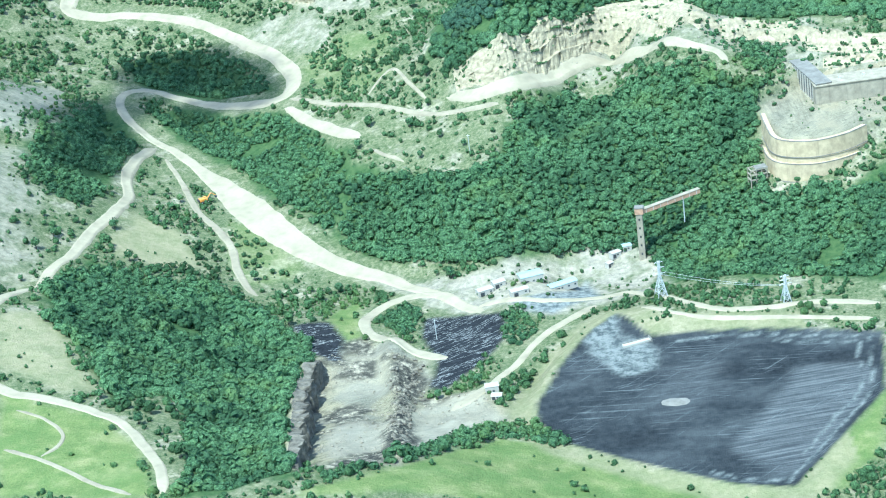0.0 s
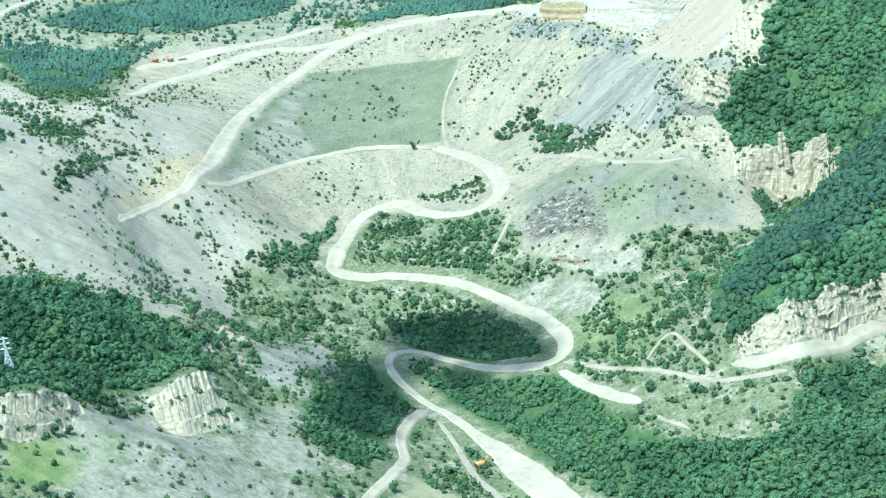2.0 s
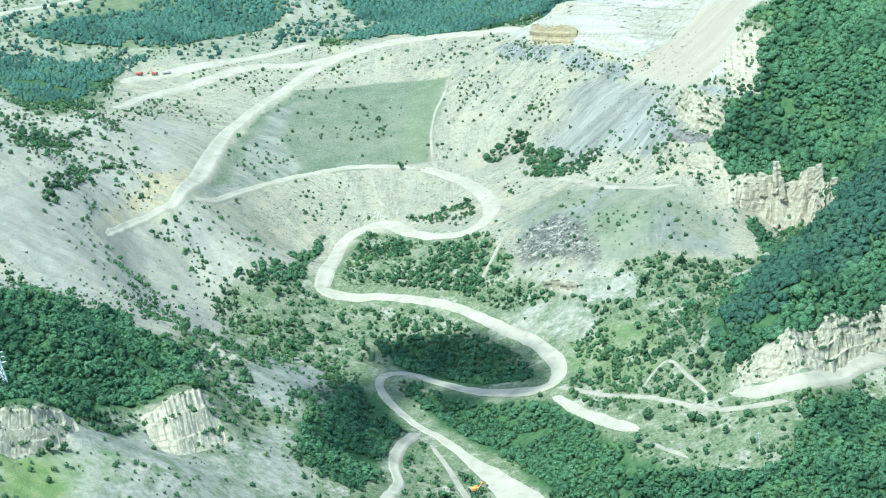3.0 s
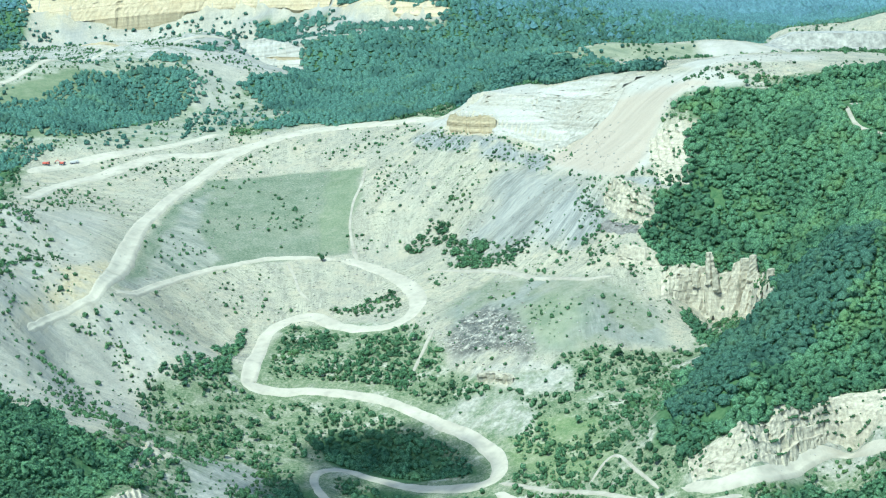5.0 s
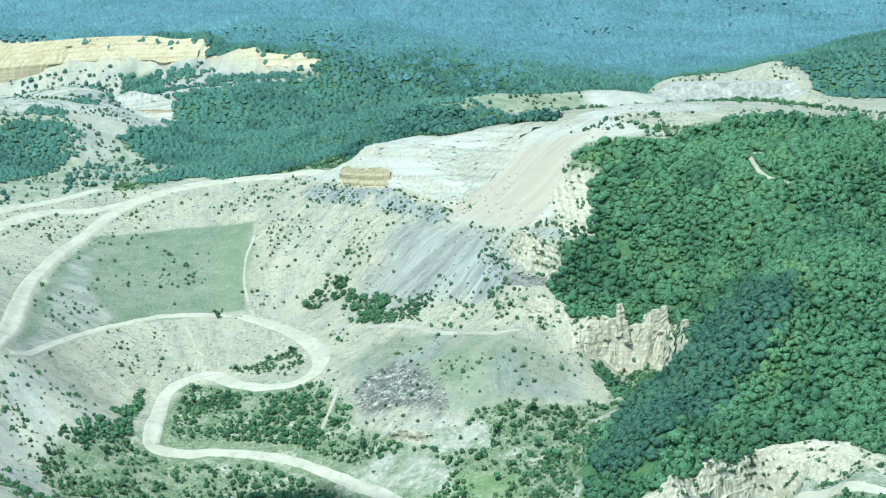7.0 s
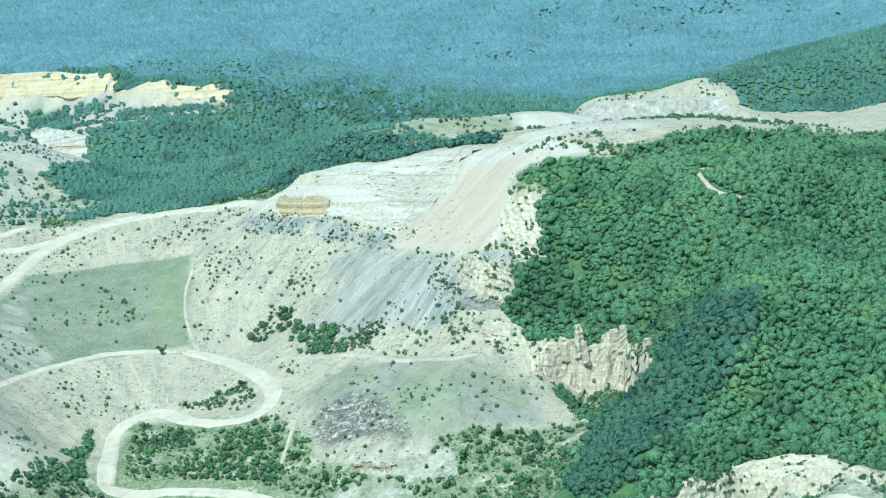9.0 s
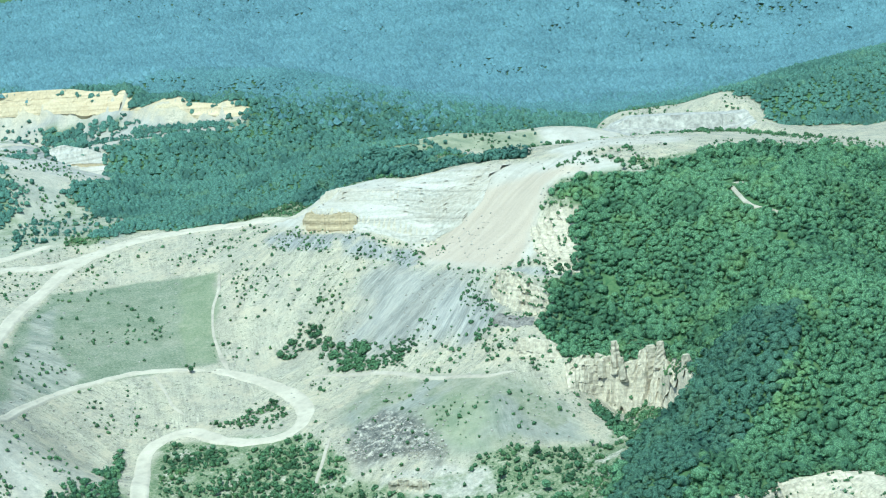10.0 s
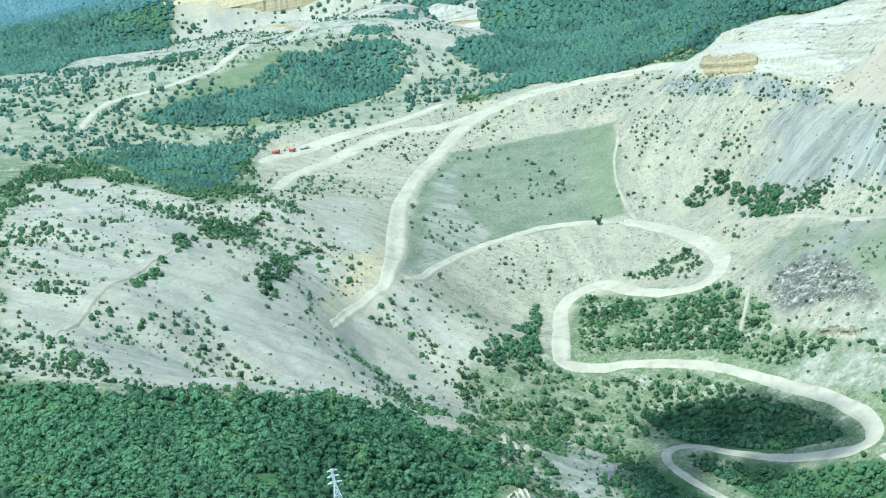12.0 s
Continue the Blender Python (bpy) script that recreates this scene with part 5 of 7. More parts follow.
wood("forest_west", Z_FOREST_W, 3.0, 2.5, MID_SHAPES, LEAF, "dense green broadleaf wood under the spoil slope", 105)
wood("forest_fork", Z_FOREST_FORK, 3.6, 2.4, MID_SHAPES, LEAF, "dark green wood beside the road fork", 106, 0.15)
wood("forest_loop", Z_FOREST_LOOP, 3.6, 2.3, MID_SHAPES, LEAF, "dark green wood inside the road bend", 107, 0.15)
wood("thicket_spoil", Z_CLUMP, 4.8, 2.3, MID_SHAPES, LEAF_SCRUB, "dark green trees in a gully of the spoil slope", 121, 0.62, 8.0)
wood("thicket_foot", Z_CLUMP_B, 4.6, 2.2, MID_SHAPES, LEAF, "green bushes at the foot of the spoil slope", 122, 0.5)
wood("thicket_bend", Z_CLUMP_C, 5.0, 2.0, MID_SHAPES, LEAF_SCRUB, "dark green bushes inside the hairpin bend", 123, 0.55)
wood("forest_wedge", Z_FOREST_WEDGE, 5.0, 3.6, MID_SHAPES, LEAF_FAR_HAZE, "green wood behind the quarry rim", 131, 0.1)
wood("thicket_ledge", Z_CLUMP_D, 3.8, 1.8, MID_SHAPES, LEAF_SCRUB, "dark green bushes along a spoil ledge", 132, 0.85)
wood("thicket_brow", Z_TOWER_WOOD, 3.9, 2.5, MID_SHAPES, LEAF, "green trees on the brow of the rock towers", 141, 0.1, 2.0)
wood("thicket_towers", Z_TOWER_FOOT, 3.6, 1.9, MID_SHAPES, LEAF, "green bushes at the foot of the rock towers", 142, 0.4, 2.0)
wood("thicket_isle", Z_ISLE, 4.0, 1.5, MID_SHAPES, LEAF_SCRUB, "dark bushes on the bank inside the hairpin", 144, 1.15, 2.0)
wood("hedge", Z_HEDGE, 2.9, 1.75, MID_SHAPES, LEAF, "dense green hedge of trees along the meadow edge", 133, 0.1, 1.5)
wood("thicket_ramp", Z_CLUMP_E, 3.0, 1.7, MID_SHAPES, LEAF, "green bushes between the ramp and a coal pond", 134, 0.4, 1.5)
wood("thicket_pond", Z_CLUMP_F, 3.0, 1.8, MID_SHAPES, LEAF, "green bushes beside a coal pond", 135, 0.4, 1.5)
wood("thicket_plant", Z_CLUMP_G, 3.6, 2.0, MID_SHAPES, LEAF, "green bushes on the bank behind the plant", 136, 0.4, 2.0)
wood("thicket_heaps", Z_W_BUSH_A, 4.4, 1.9, MID_SHAPES, LEAF_SCRUB, "dark bushes along a ravine in the spoil heaps", 137, 0.75, 5.0)
wood("thicket_road", Z_W_BUSH_B, 4.0, 1.8, MID_SHAPES, LEAF_SCRUB, "dark bushes under the haul road bank", 138, 0.7, 4.0)
wood("thicket_bank", Z_W_BUSH_C, 4.4, 1.9, MID_SHAPES, LEAF_SCRUB, "dark bushes on an old spoil bank", 139, 0.75, 5.0)
wood("thicket_north", Z_FOREST_NW2, 3.8, 2.0, FAR_SHAPES, LEAF_FAR_HAZE, "green thicket behind the spoil terraces", 109, 0.45)
wood("forest_north", Z_FOREST_NW, 4.2, 2.4, FAR_SHAPES, LEAF_FAR_HAZE, "green wood behind the spoil terraces", 108, 0.2)


def far_wood(name, y0, y1, gap, radius, shapes, mat, label, seed, share):
    x, y, rng = strewn((-0.375 * y1 - 110, y0, 0.375 * y1 + 110, y1), gap, seed)
    ok = mask_at("forest", x, y) > 0.5
    ok &= (mask_at("rock", x, y) < 0.3) & (mask_at("pale", x, y) < 0.5) & (mask_at("white", x, y) < 0.3)
    ok &= line_distance(x, y, [(a + 10, b - 34) for a, b in LINE_NORTH])[0] > 40
    # crowns with more haze in their colour take over little by little up the valley
    ok &= (rng.uniform(0, 1, len(x)) < share(x, y))
    x, y = x[ok], y[ok]
    r = radius * rng.uniform(0.6, 1.35, len(x)) * (1 + 0.2 * vnoise(x, y, 60, seed + 1))
    return plant_mass(name, x, y, r, rng.uniform(0.5, 0.95, len(x)), shapes, mat, label, "forest", seed, 0.15)


far_wood("forest_crest", 1880, 2380, 5.0, 3.2, FAR_SHAPES, LEAF_FAR_HAZE, "dense green forest on the crest behind the terraces", 113, lambda x, y: np.clip((2380 - y) / 120, 0, 1))
far_wood("forest_ridge", 2260, 3080, 6.6, 4.3, FAR_SHAPES, LEAF_FAR_HAZE, "dense green forest over the hills behind the quarry", 110, lambda x, y: np.clip(np.minimum(y - 2260, 5 * (3000 - y) / 12) / 120, (x < 0) & (y < 3040), 1))
far_wood("forest_saddle", 2650, 3500, 7.6, 5.6, HILL_SHAPES, LEAF_SADDLE_HAZE, "green forest in the saddle behind the hills, leaves tinted for haze", 112, lambda x, y: np.clip(np.minimum(y - 2650, 3500 - y) / 350, 0, 1) * ((x > 0) | (y > 3000)))
far_wood("forest_far", 3150, 4950, 10.4, 8.6, HILL_SHAPES, LEAF_HILL_HAZE, "green forest on the distant mountainside, leaves tinted blue for haze", 111, lambda x, y: np.clip((y - 3150) / 350, 0, 1))


def scrub(name, box, gap, rule, lo, hi, mat, label, seed):
    x, y, rng = strewn(box, gap, seed)
    ok = rule(x, y, rng)
    x, y = x[ok], y[ok]
    ok = off_roads(x, y, 0.6)
    x, y = x[ok], y[ok]
    r = lo + (hi - lo) * rng.uniform(0, 1, len(x)) ** 2.2
    return plant_mass(name, x, y, r, rng.uniform(0.75, 1.15, len(x)), BUSH_SHAPES, mat, label, "shrubs", seed, 0.15)


def open_ground(x, y):
    return 1 - np.maximum.reduce([mask_at(k, x, y) for k in ("forest", "meadow", "pale", "tailings", "dry", "rocky", "rock", "field", "grey", "white", "slag_shade", "coal", "heather")])


scrub("scrub_bushes", (-560, 640, 560, 1950), 3.4, lambda x, y, g: (open_ground(x, y) > 0.5) & (fbm(x, y, 30, 71) + 0.5 * g.normal(size=len(x)) > -0.08), 0.55, 2.5, LEAF_SCRUB, "dark green bushes and small trees in rough grass", 201)
scrub("spoil_bushes", (-620, 1000, 480, 2140), 5.6, lambda x, y, g: (np.maximum(mask_at("pale", x, y), mask_at("mound", x, y)) > 0.6) & (mask_at("rock", x, y) < 0.3) & (np.maximum(mask_at("white", x, y) * (y > 1500), mask_at("sand", x, y)) < 0.5) & (1.2 * fbm(x, y, 48, 73) + 0.5 * g.normal(size=len(x)) > 0.62), 0.45, 1.9, LEAF_SCRUB, "scattered dark bushes on pale spoil", 202)
scrub("heap_bushes", (-560, 1060, -200, 1720), 4.4, lambda x, y, g: (inside(x, y, Z_PALE_W) > 4) & (mask_at("pale", x, y) > 0.5) & (1.3 * fbm(x + 0.6 * y, 0.5 * y, 34, 87) + 0.45 * g.normal(size=len(x)) > 0.5), 0.6, 2.3, LEAF_SCRUB, "dark bushes in lines over the old spoil heaps", 206)
scrub("rocky_bushes", (-560, 800, 400, 2700), 5.0, lambda x, y, g: (mask_at("rocky", x, y) > 0.4) & (fbm(x, y, 26, 75) + 0.5 * g.normal(size=len(x)) > 0.45), 0.5, 1.9, LEAF_SCRUB, "dark bushes on a stony slope", 203)
scrub("meadow_bushes", (-300, 640, 420, 1320), 7.0, lambda x, y, g: (np.maximum(mask_at("meadow", x, y), mask_at("dry", x, y)) > 0.5) & (fbm(x, y, 22, 77) + 0.5 * g.normal(size=len(x)) > 0.85), 0.6, 2.0, LEAF_SCRUB, "a few low bushes dotted over meadow grass", 204)
scrub("terrace_bushes", (-800, 1700, 700, 2200), 7.5, lambda x, y, g: (mask_at("heather", x, y) > 0.3) & (fbm(x, y, 40, 79) + 0.5 * g.normal(size=len(x)) > 0.12), 1.2, 3.4, LEAF_FAR_HAZE, "dark bushes over dry terraces behind the spoil", 205)
scrub("band_bushes", (-60, 1630, 110, 1810), 3.6, lambda x, y, g: (inside(x, y, Z_GREY_BAND) > -4) & (fbm(x, y, 16, 82) + 0.5 * g.normal(size=len(x)) > 0.1), 0.5, 1.7, LEAF_SCRUB, "dark bushes along the grey band under the quarry", 207)
scrub("rim_bushes", (90, 1430, 260, 1640), 3.2, lambda x, y, g: (np.maximum(mask_at("rock", x, y), mask_at("pale", x, y)) > 0.4) & (mask_at("sand", x, y) < 0.3) & (fbm(x, y, 14, 89) + 0.5 * g.normal(size=len(x)) > 0.45), 0.6, 2.2, LEAF_SCRUB, "dark bushes on ledges of the eastern rock rim", 208)
scrub("bench_bushes", (110, 1060, 420, 1200), 3.0, lambda x, y, g: (np.maximum(mask_at("rock", x, y), mask_at("rocky", x, y)) > 0.4) & (fbm(x + 0.5 * y, y, 15, 90) + 0.5 * g.normal(size=len(x)) > 0.25), 0.5, 1.8, LEAF, "green bushes along the rock bench", 209)
scrub("quarry_bushes", (-640, 2250, 20, 3050), 10.0, lambda x, y, g: (mask_at("pale", x, y) > 0.5) & (mask_at("ochre", x, y) < 0.3) & (mask_at("rock", x, y) < 0.3) & (fbm(x, 2 * y, 80, 99) + 0.5 * g.normal(size=len(x)) > 0.25), 1.8, 4.5, LEAF_FAR_HAZE, "green bushes over the terraces of the far quarry", 210)


# ---- rock faces along the steps of the land ----
def rock_face(line, high, label, step=1.8, seed=1, cut=False, mat=None):
    """cut: a clean quarried face in level lifts; otherwise weathered, blocky rock."""
    p = np.array([(v.x, v.y) for v in smooth_line(line, step)])
    n = len(p)
    tan = np.gradient(p, axis=0)
    tan /= np.linalg.norm(tan, axis=1)[:, None] + 1e-9
    out = np.stack([tan[:, 1], -tan[:, 0]], 1)
    tooth = min(high / 24, 0.8)
    p = p + out * (tooth * (fbm(p[:, 0], p[:, 1], 13, 31, 2) + 0.5 * vnoise(p[:, 0], p[:, 1], 4.5, 37)))[:, None]
    share = np.linspace(0, 1, n)
    ends = np.clip(np.minimum(share, 1 - share) * 9, 0, 1)
    top = on_land(*(p - out * 4.0).T)
    foot = on_land(*(p + out * 5.0).T) - 1.5
    # level beds: each row keeps one height, cut off where the face ends
    lift = 1.5 * step / 1.8
    floor, rows = float(foot.min()), int(math.ceil((float(top.max()) + 0.5 - float(foot.min())) / lift))
    x, y, z = np.empty((rows + 3, n)), np.empty((rows + 3, n)), np.empty((rows + 3, n))
    col = np.arange(n)
    pillar = hash2(np.floor(col * step / 6.5), np.full(n, 3.0), seed + 7)
    bold = 1.0 if high < 16 or cut else 3.0
    if not cut:
        top = top + (high * 0.16) * (pillar - 0.4) * ends
    tall = np.maximum(top + 0.3 - foot, 0.5)
    for j in range(rows + 1):
        z[j] = np.clip(floor + j * lift, foot, top + 0.3)
        k = np.clip((z[j] - foot) / tall, 0, 1)
        band = np.floor(j * lift / 3.2)
        block = hash2(np.floor(col * step / 4.2 + band * 0.37), np.full(n, band), seed)
        small = hash2(np.floor(col * step / 2.0), np.full(n, float(j)), seed + 3)
        crack = hash2(col, np.full(n, 7.0), seed + 5) > 0.9
        if cut:
            push = (1.0 + 0.35 * block + 0.3 * small - 0.8 * crack + 0.6 * hash2(band, band, seed) + 1.4 * (1 - k) * high / 14) * (0.25 + 0.75 * ends)
        else:
            push = (0.8 + 1.3 * block + 1.3 * bold * pillar + 0.5 * small - 1.8 * crack + 0.6 * hash2(band, band, seed) + (1 - k) * high * 0.05) * (0.25 + 0.75 * ends)
        x[j], y[j] = p[:, 0] + out[:, 0] * push, p[:, 1] + out[:, 1] * push
    for j, back in ((rows + 1, 2.0), (rows + 2, 4.5)):
        x[j], y[j] = p[:, 0] - out[:, 0] * back, p[:, 1] - out[:, 1] * back
        z[j] = on_land(x[j], y[j]) + (0.35 if back < 3 else -0.4)
    ob = new("rock_face", grid_mesh("rock_face", x, y, z))
    ob.data.materials.append(mat or ROCK)
    return tagged(ob, label, "cliff", kind="structure")


LEDGES = []
STEPPED = (S_QUARRY_A, S_QUARRY_C, S_WEST_A, S_WEST_B, S_WEST_C, S_WEST_D, S_BENCH, S_TOWER, S_LEDGE_A, S_LEDGE_B, S_RIM, S_FARQ_A, S_FARQ_B)
for i, (line, high, _) in enumerate(SCARPS):
    if high >= 6 and not any(line is q for q in STEPPED):
        far = line[0][1] > 1900
        rock_face(line, high, "ochre yellow quarried limestone face" if far or line is S_OCHRE else "pale yellowish limestone face with level beds and cracks", 5.0 if far else 1.8, 300 + i, far or line is S_OCHRE, YELLOW_ROCK if far or line is S_OCHRE else GREY_ROCK if line is S_PIT else None)


def along_line(pts, n):
    """n even points along a smooth line; a third coordinate goes along where it is given."""
    flat = np.array([(v.x, v.y) for v in smooth_line([p[:2] for p in pts], 1.0)])
    d = np.r_[0, np.cumsum(np.linalg.norm(np.diff(flat, axis=0), axis=1))]
    s = np.linspace(0, d[-1], n)
    q = np.stack([np.interp(s, d, flat[:, 0]), np.interp(s, d, flat[:, 1])], 1)
    if len(pts[0]) == 3:
        z = np.interp(np.linspace(0, 1, n), np.linspace(0, 1, len(pts)), [p[2] for p in pts])
    else:
        z = on_land(q[:, 0], q[:, 1])
    return q, z


def stepped_face(foot, top, levels, label, mat, seed, step=1.5, rough=0.8, block=4.5, tread=0.7, crest=0.0, rise=0.0):
    """A rock face in level lifts from a foot line up to a top line. tread: how much of the depth lies in the ledges; crest: unevenness of the rim."""
    length = sum(math.dist(a[:2], b[:2]) for a, b in zip(foot, foot[1:]))
    n = max(8, int(length / step))
    f, fz = along_line(foot, n)
    t, tz = along_line(top, n)
    fz, tz = fz - 1.2, tz + 0.5 + rise
    col = np.arange(n)
    share = np.linspace(0, 1, n)
    ends = np.clip(np.minimum(share, 1 - share) * 10, 0, 1)
    mid = np.clip(np.minimum(share, 1 - share) * (4.5 if levels > 5 or len(foot[0]) == 3 else 14), 0, 1)
    fz = on_land(f[:, 0], f[:, 1]) - 1.2 + (fz - on_land(f[:, 0], f[:, 1]) + 1.2) * mid
    tz = on_land(t[:, 0], t[:, 1]) + 0.3 + (tz - on_land(t[:, 0], t[:, 1]) - 0.3) * mid
    tz = tz + crest * (hash2(np.floor(col * step / (1.6 * block)), np.zeros(n), seed) - 0.35) * ends
    out = f - t
    out /= np.linalg.norm(out, axis=1)[:, None] + 1e-9
    cuts = np.cumsum(np.r_[0, 0.6 + 0.8 * np.random.default_rng(seed).uniform(0, 1, levels)])
    cuts /= cuts[-1]
    xs, ys, zs = [], [], []

    def row(deep, high, push):
        q = f + (t - f) * np.asarray(deep).reshape(-1, 1) + out * (push * (0.3 + 0.7 * ends))[:, None]
        xs.append(q[:, 0])
        ys.append(q[:, 1])
        zs.append(np.maximum(fz + (tz - fz) * high, on_land(q[:, 0], q[:, 1]) + 0.12))

    xs.append(f[:, 0] + out[:, 0])
    ys.append(f[:, 1] + out[:, 1])
    zs.append(np.minimum(fz, on_land(f[:, 0], f[:, 1]) - 1.5))
    for k in range(levels):
        rag = rough * (1.1 * hash2(np.floor(col * step / block + 0.41 * k), np.full(n, float(k)), seed) + 0.6 * hash2(np.floor(col * step / 1.9), np.full(n, float(k)), seed + 2)) + 0.9 * rough * vnoise(col * step, np.full(n, 9.0 * k), 14, seed)
        crack = 1.6 * rough * (hash2(np.floor(col * 0.5), np.full(n, 0.5 * (k // 2)), seed + 5) > 0.94)
        slip = 0.35 / levels * (1 - tread)
        for j, up in enumerate((0.0, 0.35, 0.7, 1.0)):
            bed = 0.9 * rough * hash2(np.floor(col * step / 2.6), np.full(n, 10.0 * k + j), seed + 9)
            row(cuts[k] * tread + (1 - tread) * (cuts[k] + (cuts[k + 1] - cuts[k]) * up) + slip * up, cuts[k] + (cuts[k + 1] - cuts[k]) * up, rag - crack * (up < 1) + bed)
        if mat is ROCK:
            LEDGES.append(np.stack([xs[-1], ys[-1], zs[-1]], 1))
    row(1.0, 1.0, np.zeros(n))
    q = t - out * 5.0
    xs.append(q[:, 0])
    ys.append(q[:, 1])
    zs.append(on_land(q[:, 0], q[:, 1]) - 0.5)
    ob = new("rock_face", grid_mesh("rock_face", np.array(xs), np.array(ys), np.array(zs)))
    ob.data.materials.append(mat)
    return tagged(ob, label, "cliff", kind="structure")


FACE = "pale yellowish limestone face with level beds and cracks"
stepped_face([(-2, 1765), (21, 1742), (48, 1715), (71, 1696), (94, 1682), (114, 1672), (136, 1672)], [(4, 1790), (23, 1786), (46, 1775), (75, 1752), (97, 1724), (122, 1703), (148, 1690)], 9, "white quarried limestone benches in level beds", FRESH_ROCK, 601, 1.7, 0.7, 7.0, 0.72)
stepped_face([(66, 1753), (91, 1727), (113, 1707), (138, 1693)], [(80, 1772), (107, 1755), (140, 1718), (167, 1696)], 3, "low white limestone step above the quarry benches", FRESH_ROCK, 602, 1.8, 0.9, 6.0, 0.8)
stepped_face([(155, 1574), (154, 1541), (157, 1508)], [(180, 1566), (180, 1541), (176, 1504)], 5, "broken pale limestone rim under the forest edge", ROCK, 603, 1.4, 1.5, 5.0, 0.75, 3.0)
stepped_face([(112, 1524), (120, 1499), (132, 1485), (144, 1477)], [(115, 1530), (131, 1511), (141, 1492), (148, 1481)], 3, FACE, ROCK, 604, 1.2, 1.2, 4.0, 0.5, 2.0, 2.0)
stepped_face([(113, 1450), (127, 1440), (143, 1433)], [(115, 1454), (130, 1448), (146, 1443)], 2, FACE, ROCK, 605, 1.2, 1.1, 4.0, 0.4, 1.5, 1.5)
stepped_face([(104, 1490), (116, 1476), (130, 1466)], [(108, 1496), (120, 1484), (134, 1474)], 2, "grey broken rock ledge in the spoil slope", GREY_ROCK, 617, 1.2, 1.0, 4.0, 0.5, 1.0)
stepped_face([(140, 1405), (161, 1416), (172, 1411), (184, 1403), (199, 1392), (207, 1358), (210, 1318)], [(143, 1427), (163, 1424), (177, 1420), (190, 1417), (206, 1412), (213, 1368), (215, 1325)], 4, "cream limestone cliff with broken towers", ROCK, 606, 1.1, 1.7, 4.5, 0.35, 6.0, 2.0)
stepped_face([(-268, 912), (-256, 927), (-248, 939), (-240, 956), (-238, 974)], [(-270, 935), (-259, 943), (-251, 953), (-247, 967), (-243, 984)], 3, "cream cut limestone wall in level lifts", ROCK, 607, 1.0, 0.7, 7.5, 0.45, 1.5)
stepped_face([(-212, 1020), (-197, 1013), (-187, 1032), (-176, 1053)], [(-219, 1033), (-209, 1050), (-200, 1069), (-191, 1091)], 3, "cream cut limestone slab with dark upright cracks", ROCK, 608, 1.0, 0.9, 6.5, 0.45, 1.5)
stepped_face([(-211, 1111), (-202, 1146), (-191, 1184)], [(-217, 1118), (-208, 1152), (-203, 1222)], 3, FACE, ROCK, 609, 1.4, 1.2, 4.0, 0.7, 2.0)
stepped_face([(125, 1124), (148, 1112), (173, 1125), (195, 1148), (218, 1166), (240, 1158), (263, 1134), (278, 1109)], [(124, 1138), (147, 1128), (172, 1146), (197, 1163), (219, 1181), (245, 1184), (270, 1178), (287, 1170)], 4, "pale limestone bench face in broken level lifts", ROCK, 610, 1.3, 1.1, 4.5, 0.55, 2.0, 1.0)
stepped_face([(289, 1103), (309, 1112), (334, 1109)], [(293, 1124), (311, 1128), (338, 1122)], 2, FACE, ROCK, 611, 1.2, 1.0, 4.5, 0.4, 1.5, 1.5)
stepped_face([(339, 1093), (356, 1086), (388, 1072)], [(342, 1110), (358, 1099), (390, 1087)], 2, FACE, ROCK, 612, 1.2, 1.0, 4.5, 0.4, 1.0, 1.0)
stepped_face([(343, 1064), (358, 1063), (385, 1060)], [(346, 1080), (361, 1078), (388, 1070)], 2, FACE, ROCK, 613, 1.2, 1.0, 4.5, 0.4, 1.0, 1.0)
stepped_face([(315, 2008, 170), (341, 1998, 160), (384, 1983, 151), (421, 1973, 147), (464, 1973, 148)], [(321, 2030, 177), (336, 2045, 181), (377, 2040, 179), (425, 2030, 176), (466, 2020, 172)], 3, "pale grey spoil terrace with a level edge", SPOIL_ROCK, 614, 2.4, 1.0, 9.0, 0.75)
stepped_face([(-640, 2998, 172), (-379, 3008, 170), (-288, 2984, 168), (-171, 2895, 166)], [(-640, 3024, 207), (-380, 3030, 201), (-285, 3005, 199), (-158, 2925, 196)], 3, "ochre yellow quarried limestone face", YELLOW_ROCK, 615, 4.0, 1.6, 14.0, 0.4)
stepped_face([(-168, 2888, 163), (-100, 2788, 163), (-38, 2728, 163), (-4, 2703, 159)], [(-156, 2912, 182), (-95, 2810, 178), (-29, 2749, 175), (2, 2724, 169)], 2, "ochre yellow quarried limestone face", YELLOW_ROCK, 616, 3.0, 1.4, 12.0, 0.4)
stepped_face([(-400, 2476, 145), (-331, 2480, 141), (-291, 2490, 141), (-245, 2500, 135), (-188, 2500, 126)], [(-400, 2500, 162), (-332, 2510, 159), (-291, 2520, 159), (-243, 2540, 170), (-186, 2546, 171)], 4, "pale quarried face over the northern terraces", FRESH_ROCK, 619, 2.6, 1.5, 9.0, 0.5)


def ledge_bushes():
    rng = np.random.default_rng(211)
    p = np.concatenate(LEDGES)
    p = p[(fbm(p[:, 0], p[:, 1], 9, 94) + 0.5 * rng.normal(size=len(p)) > 0.68)]
    r = rng.uniform(0.5, 1.5, len(p))
    return plant_mass("ledge_bushes", p[:, 0], p[:, 1], r, rng.uniform(0.7, 1.1, len(p)), BUSH_SHAPES, LEAF_SCRUB, "dark green bushes on the ledges of rock faces", "shrubs", 212, 0.2, p[:, 2])


ledge_bushes()


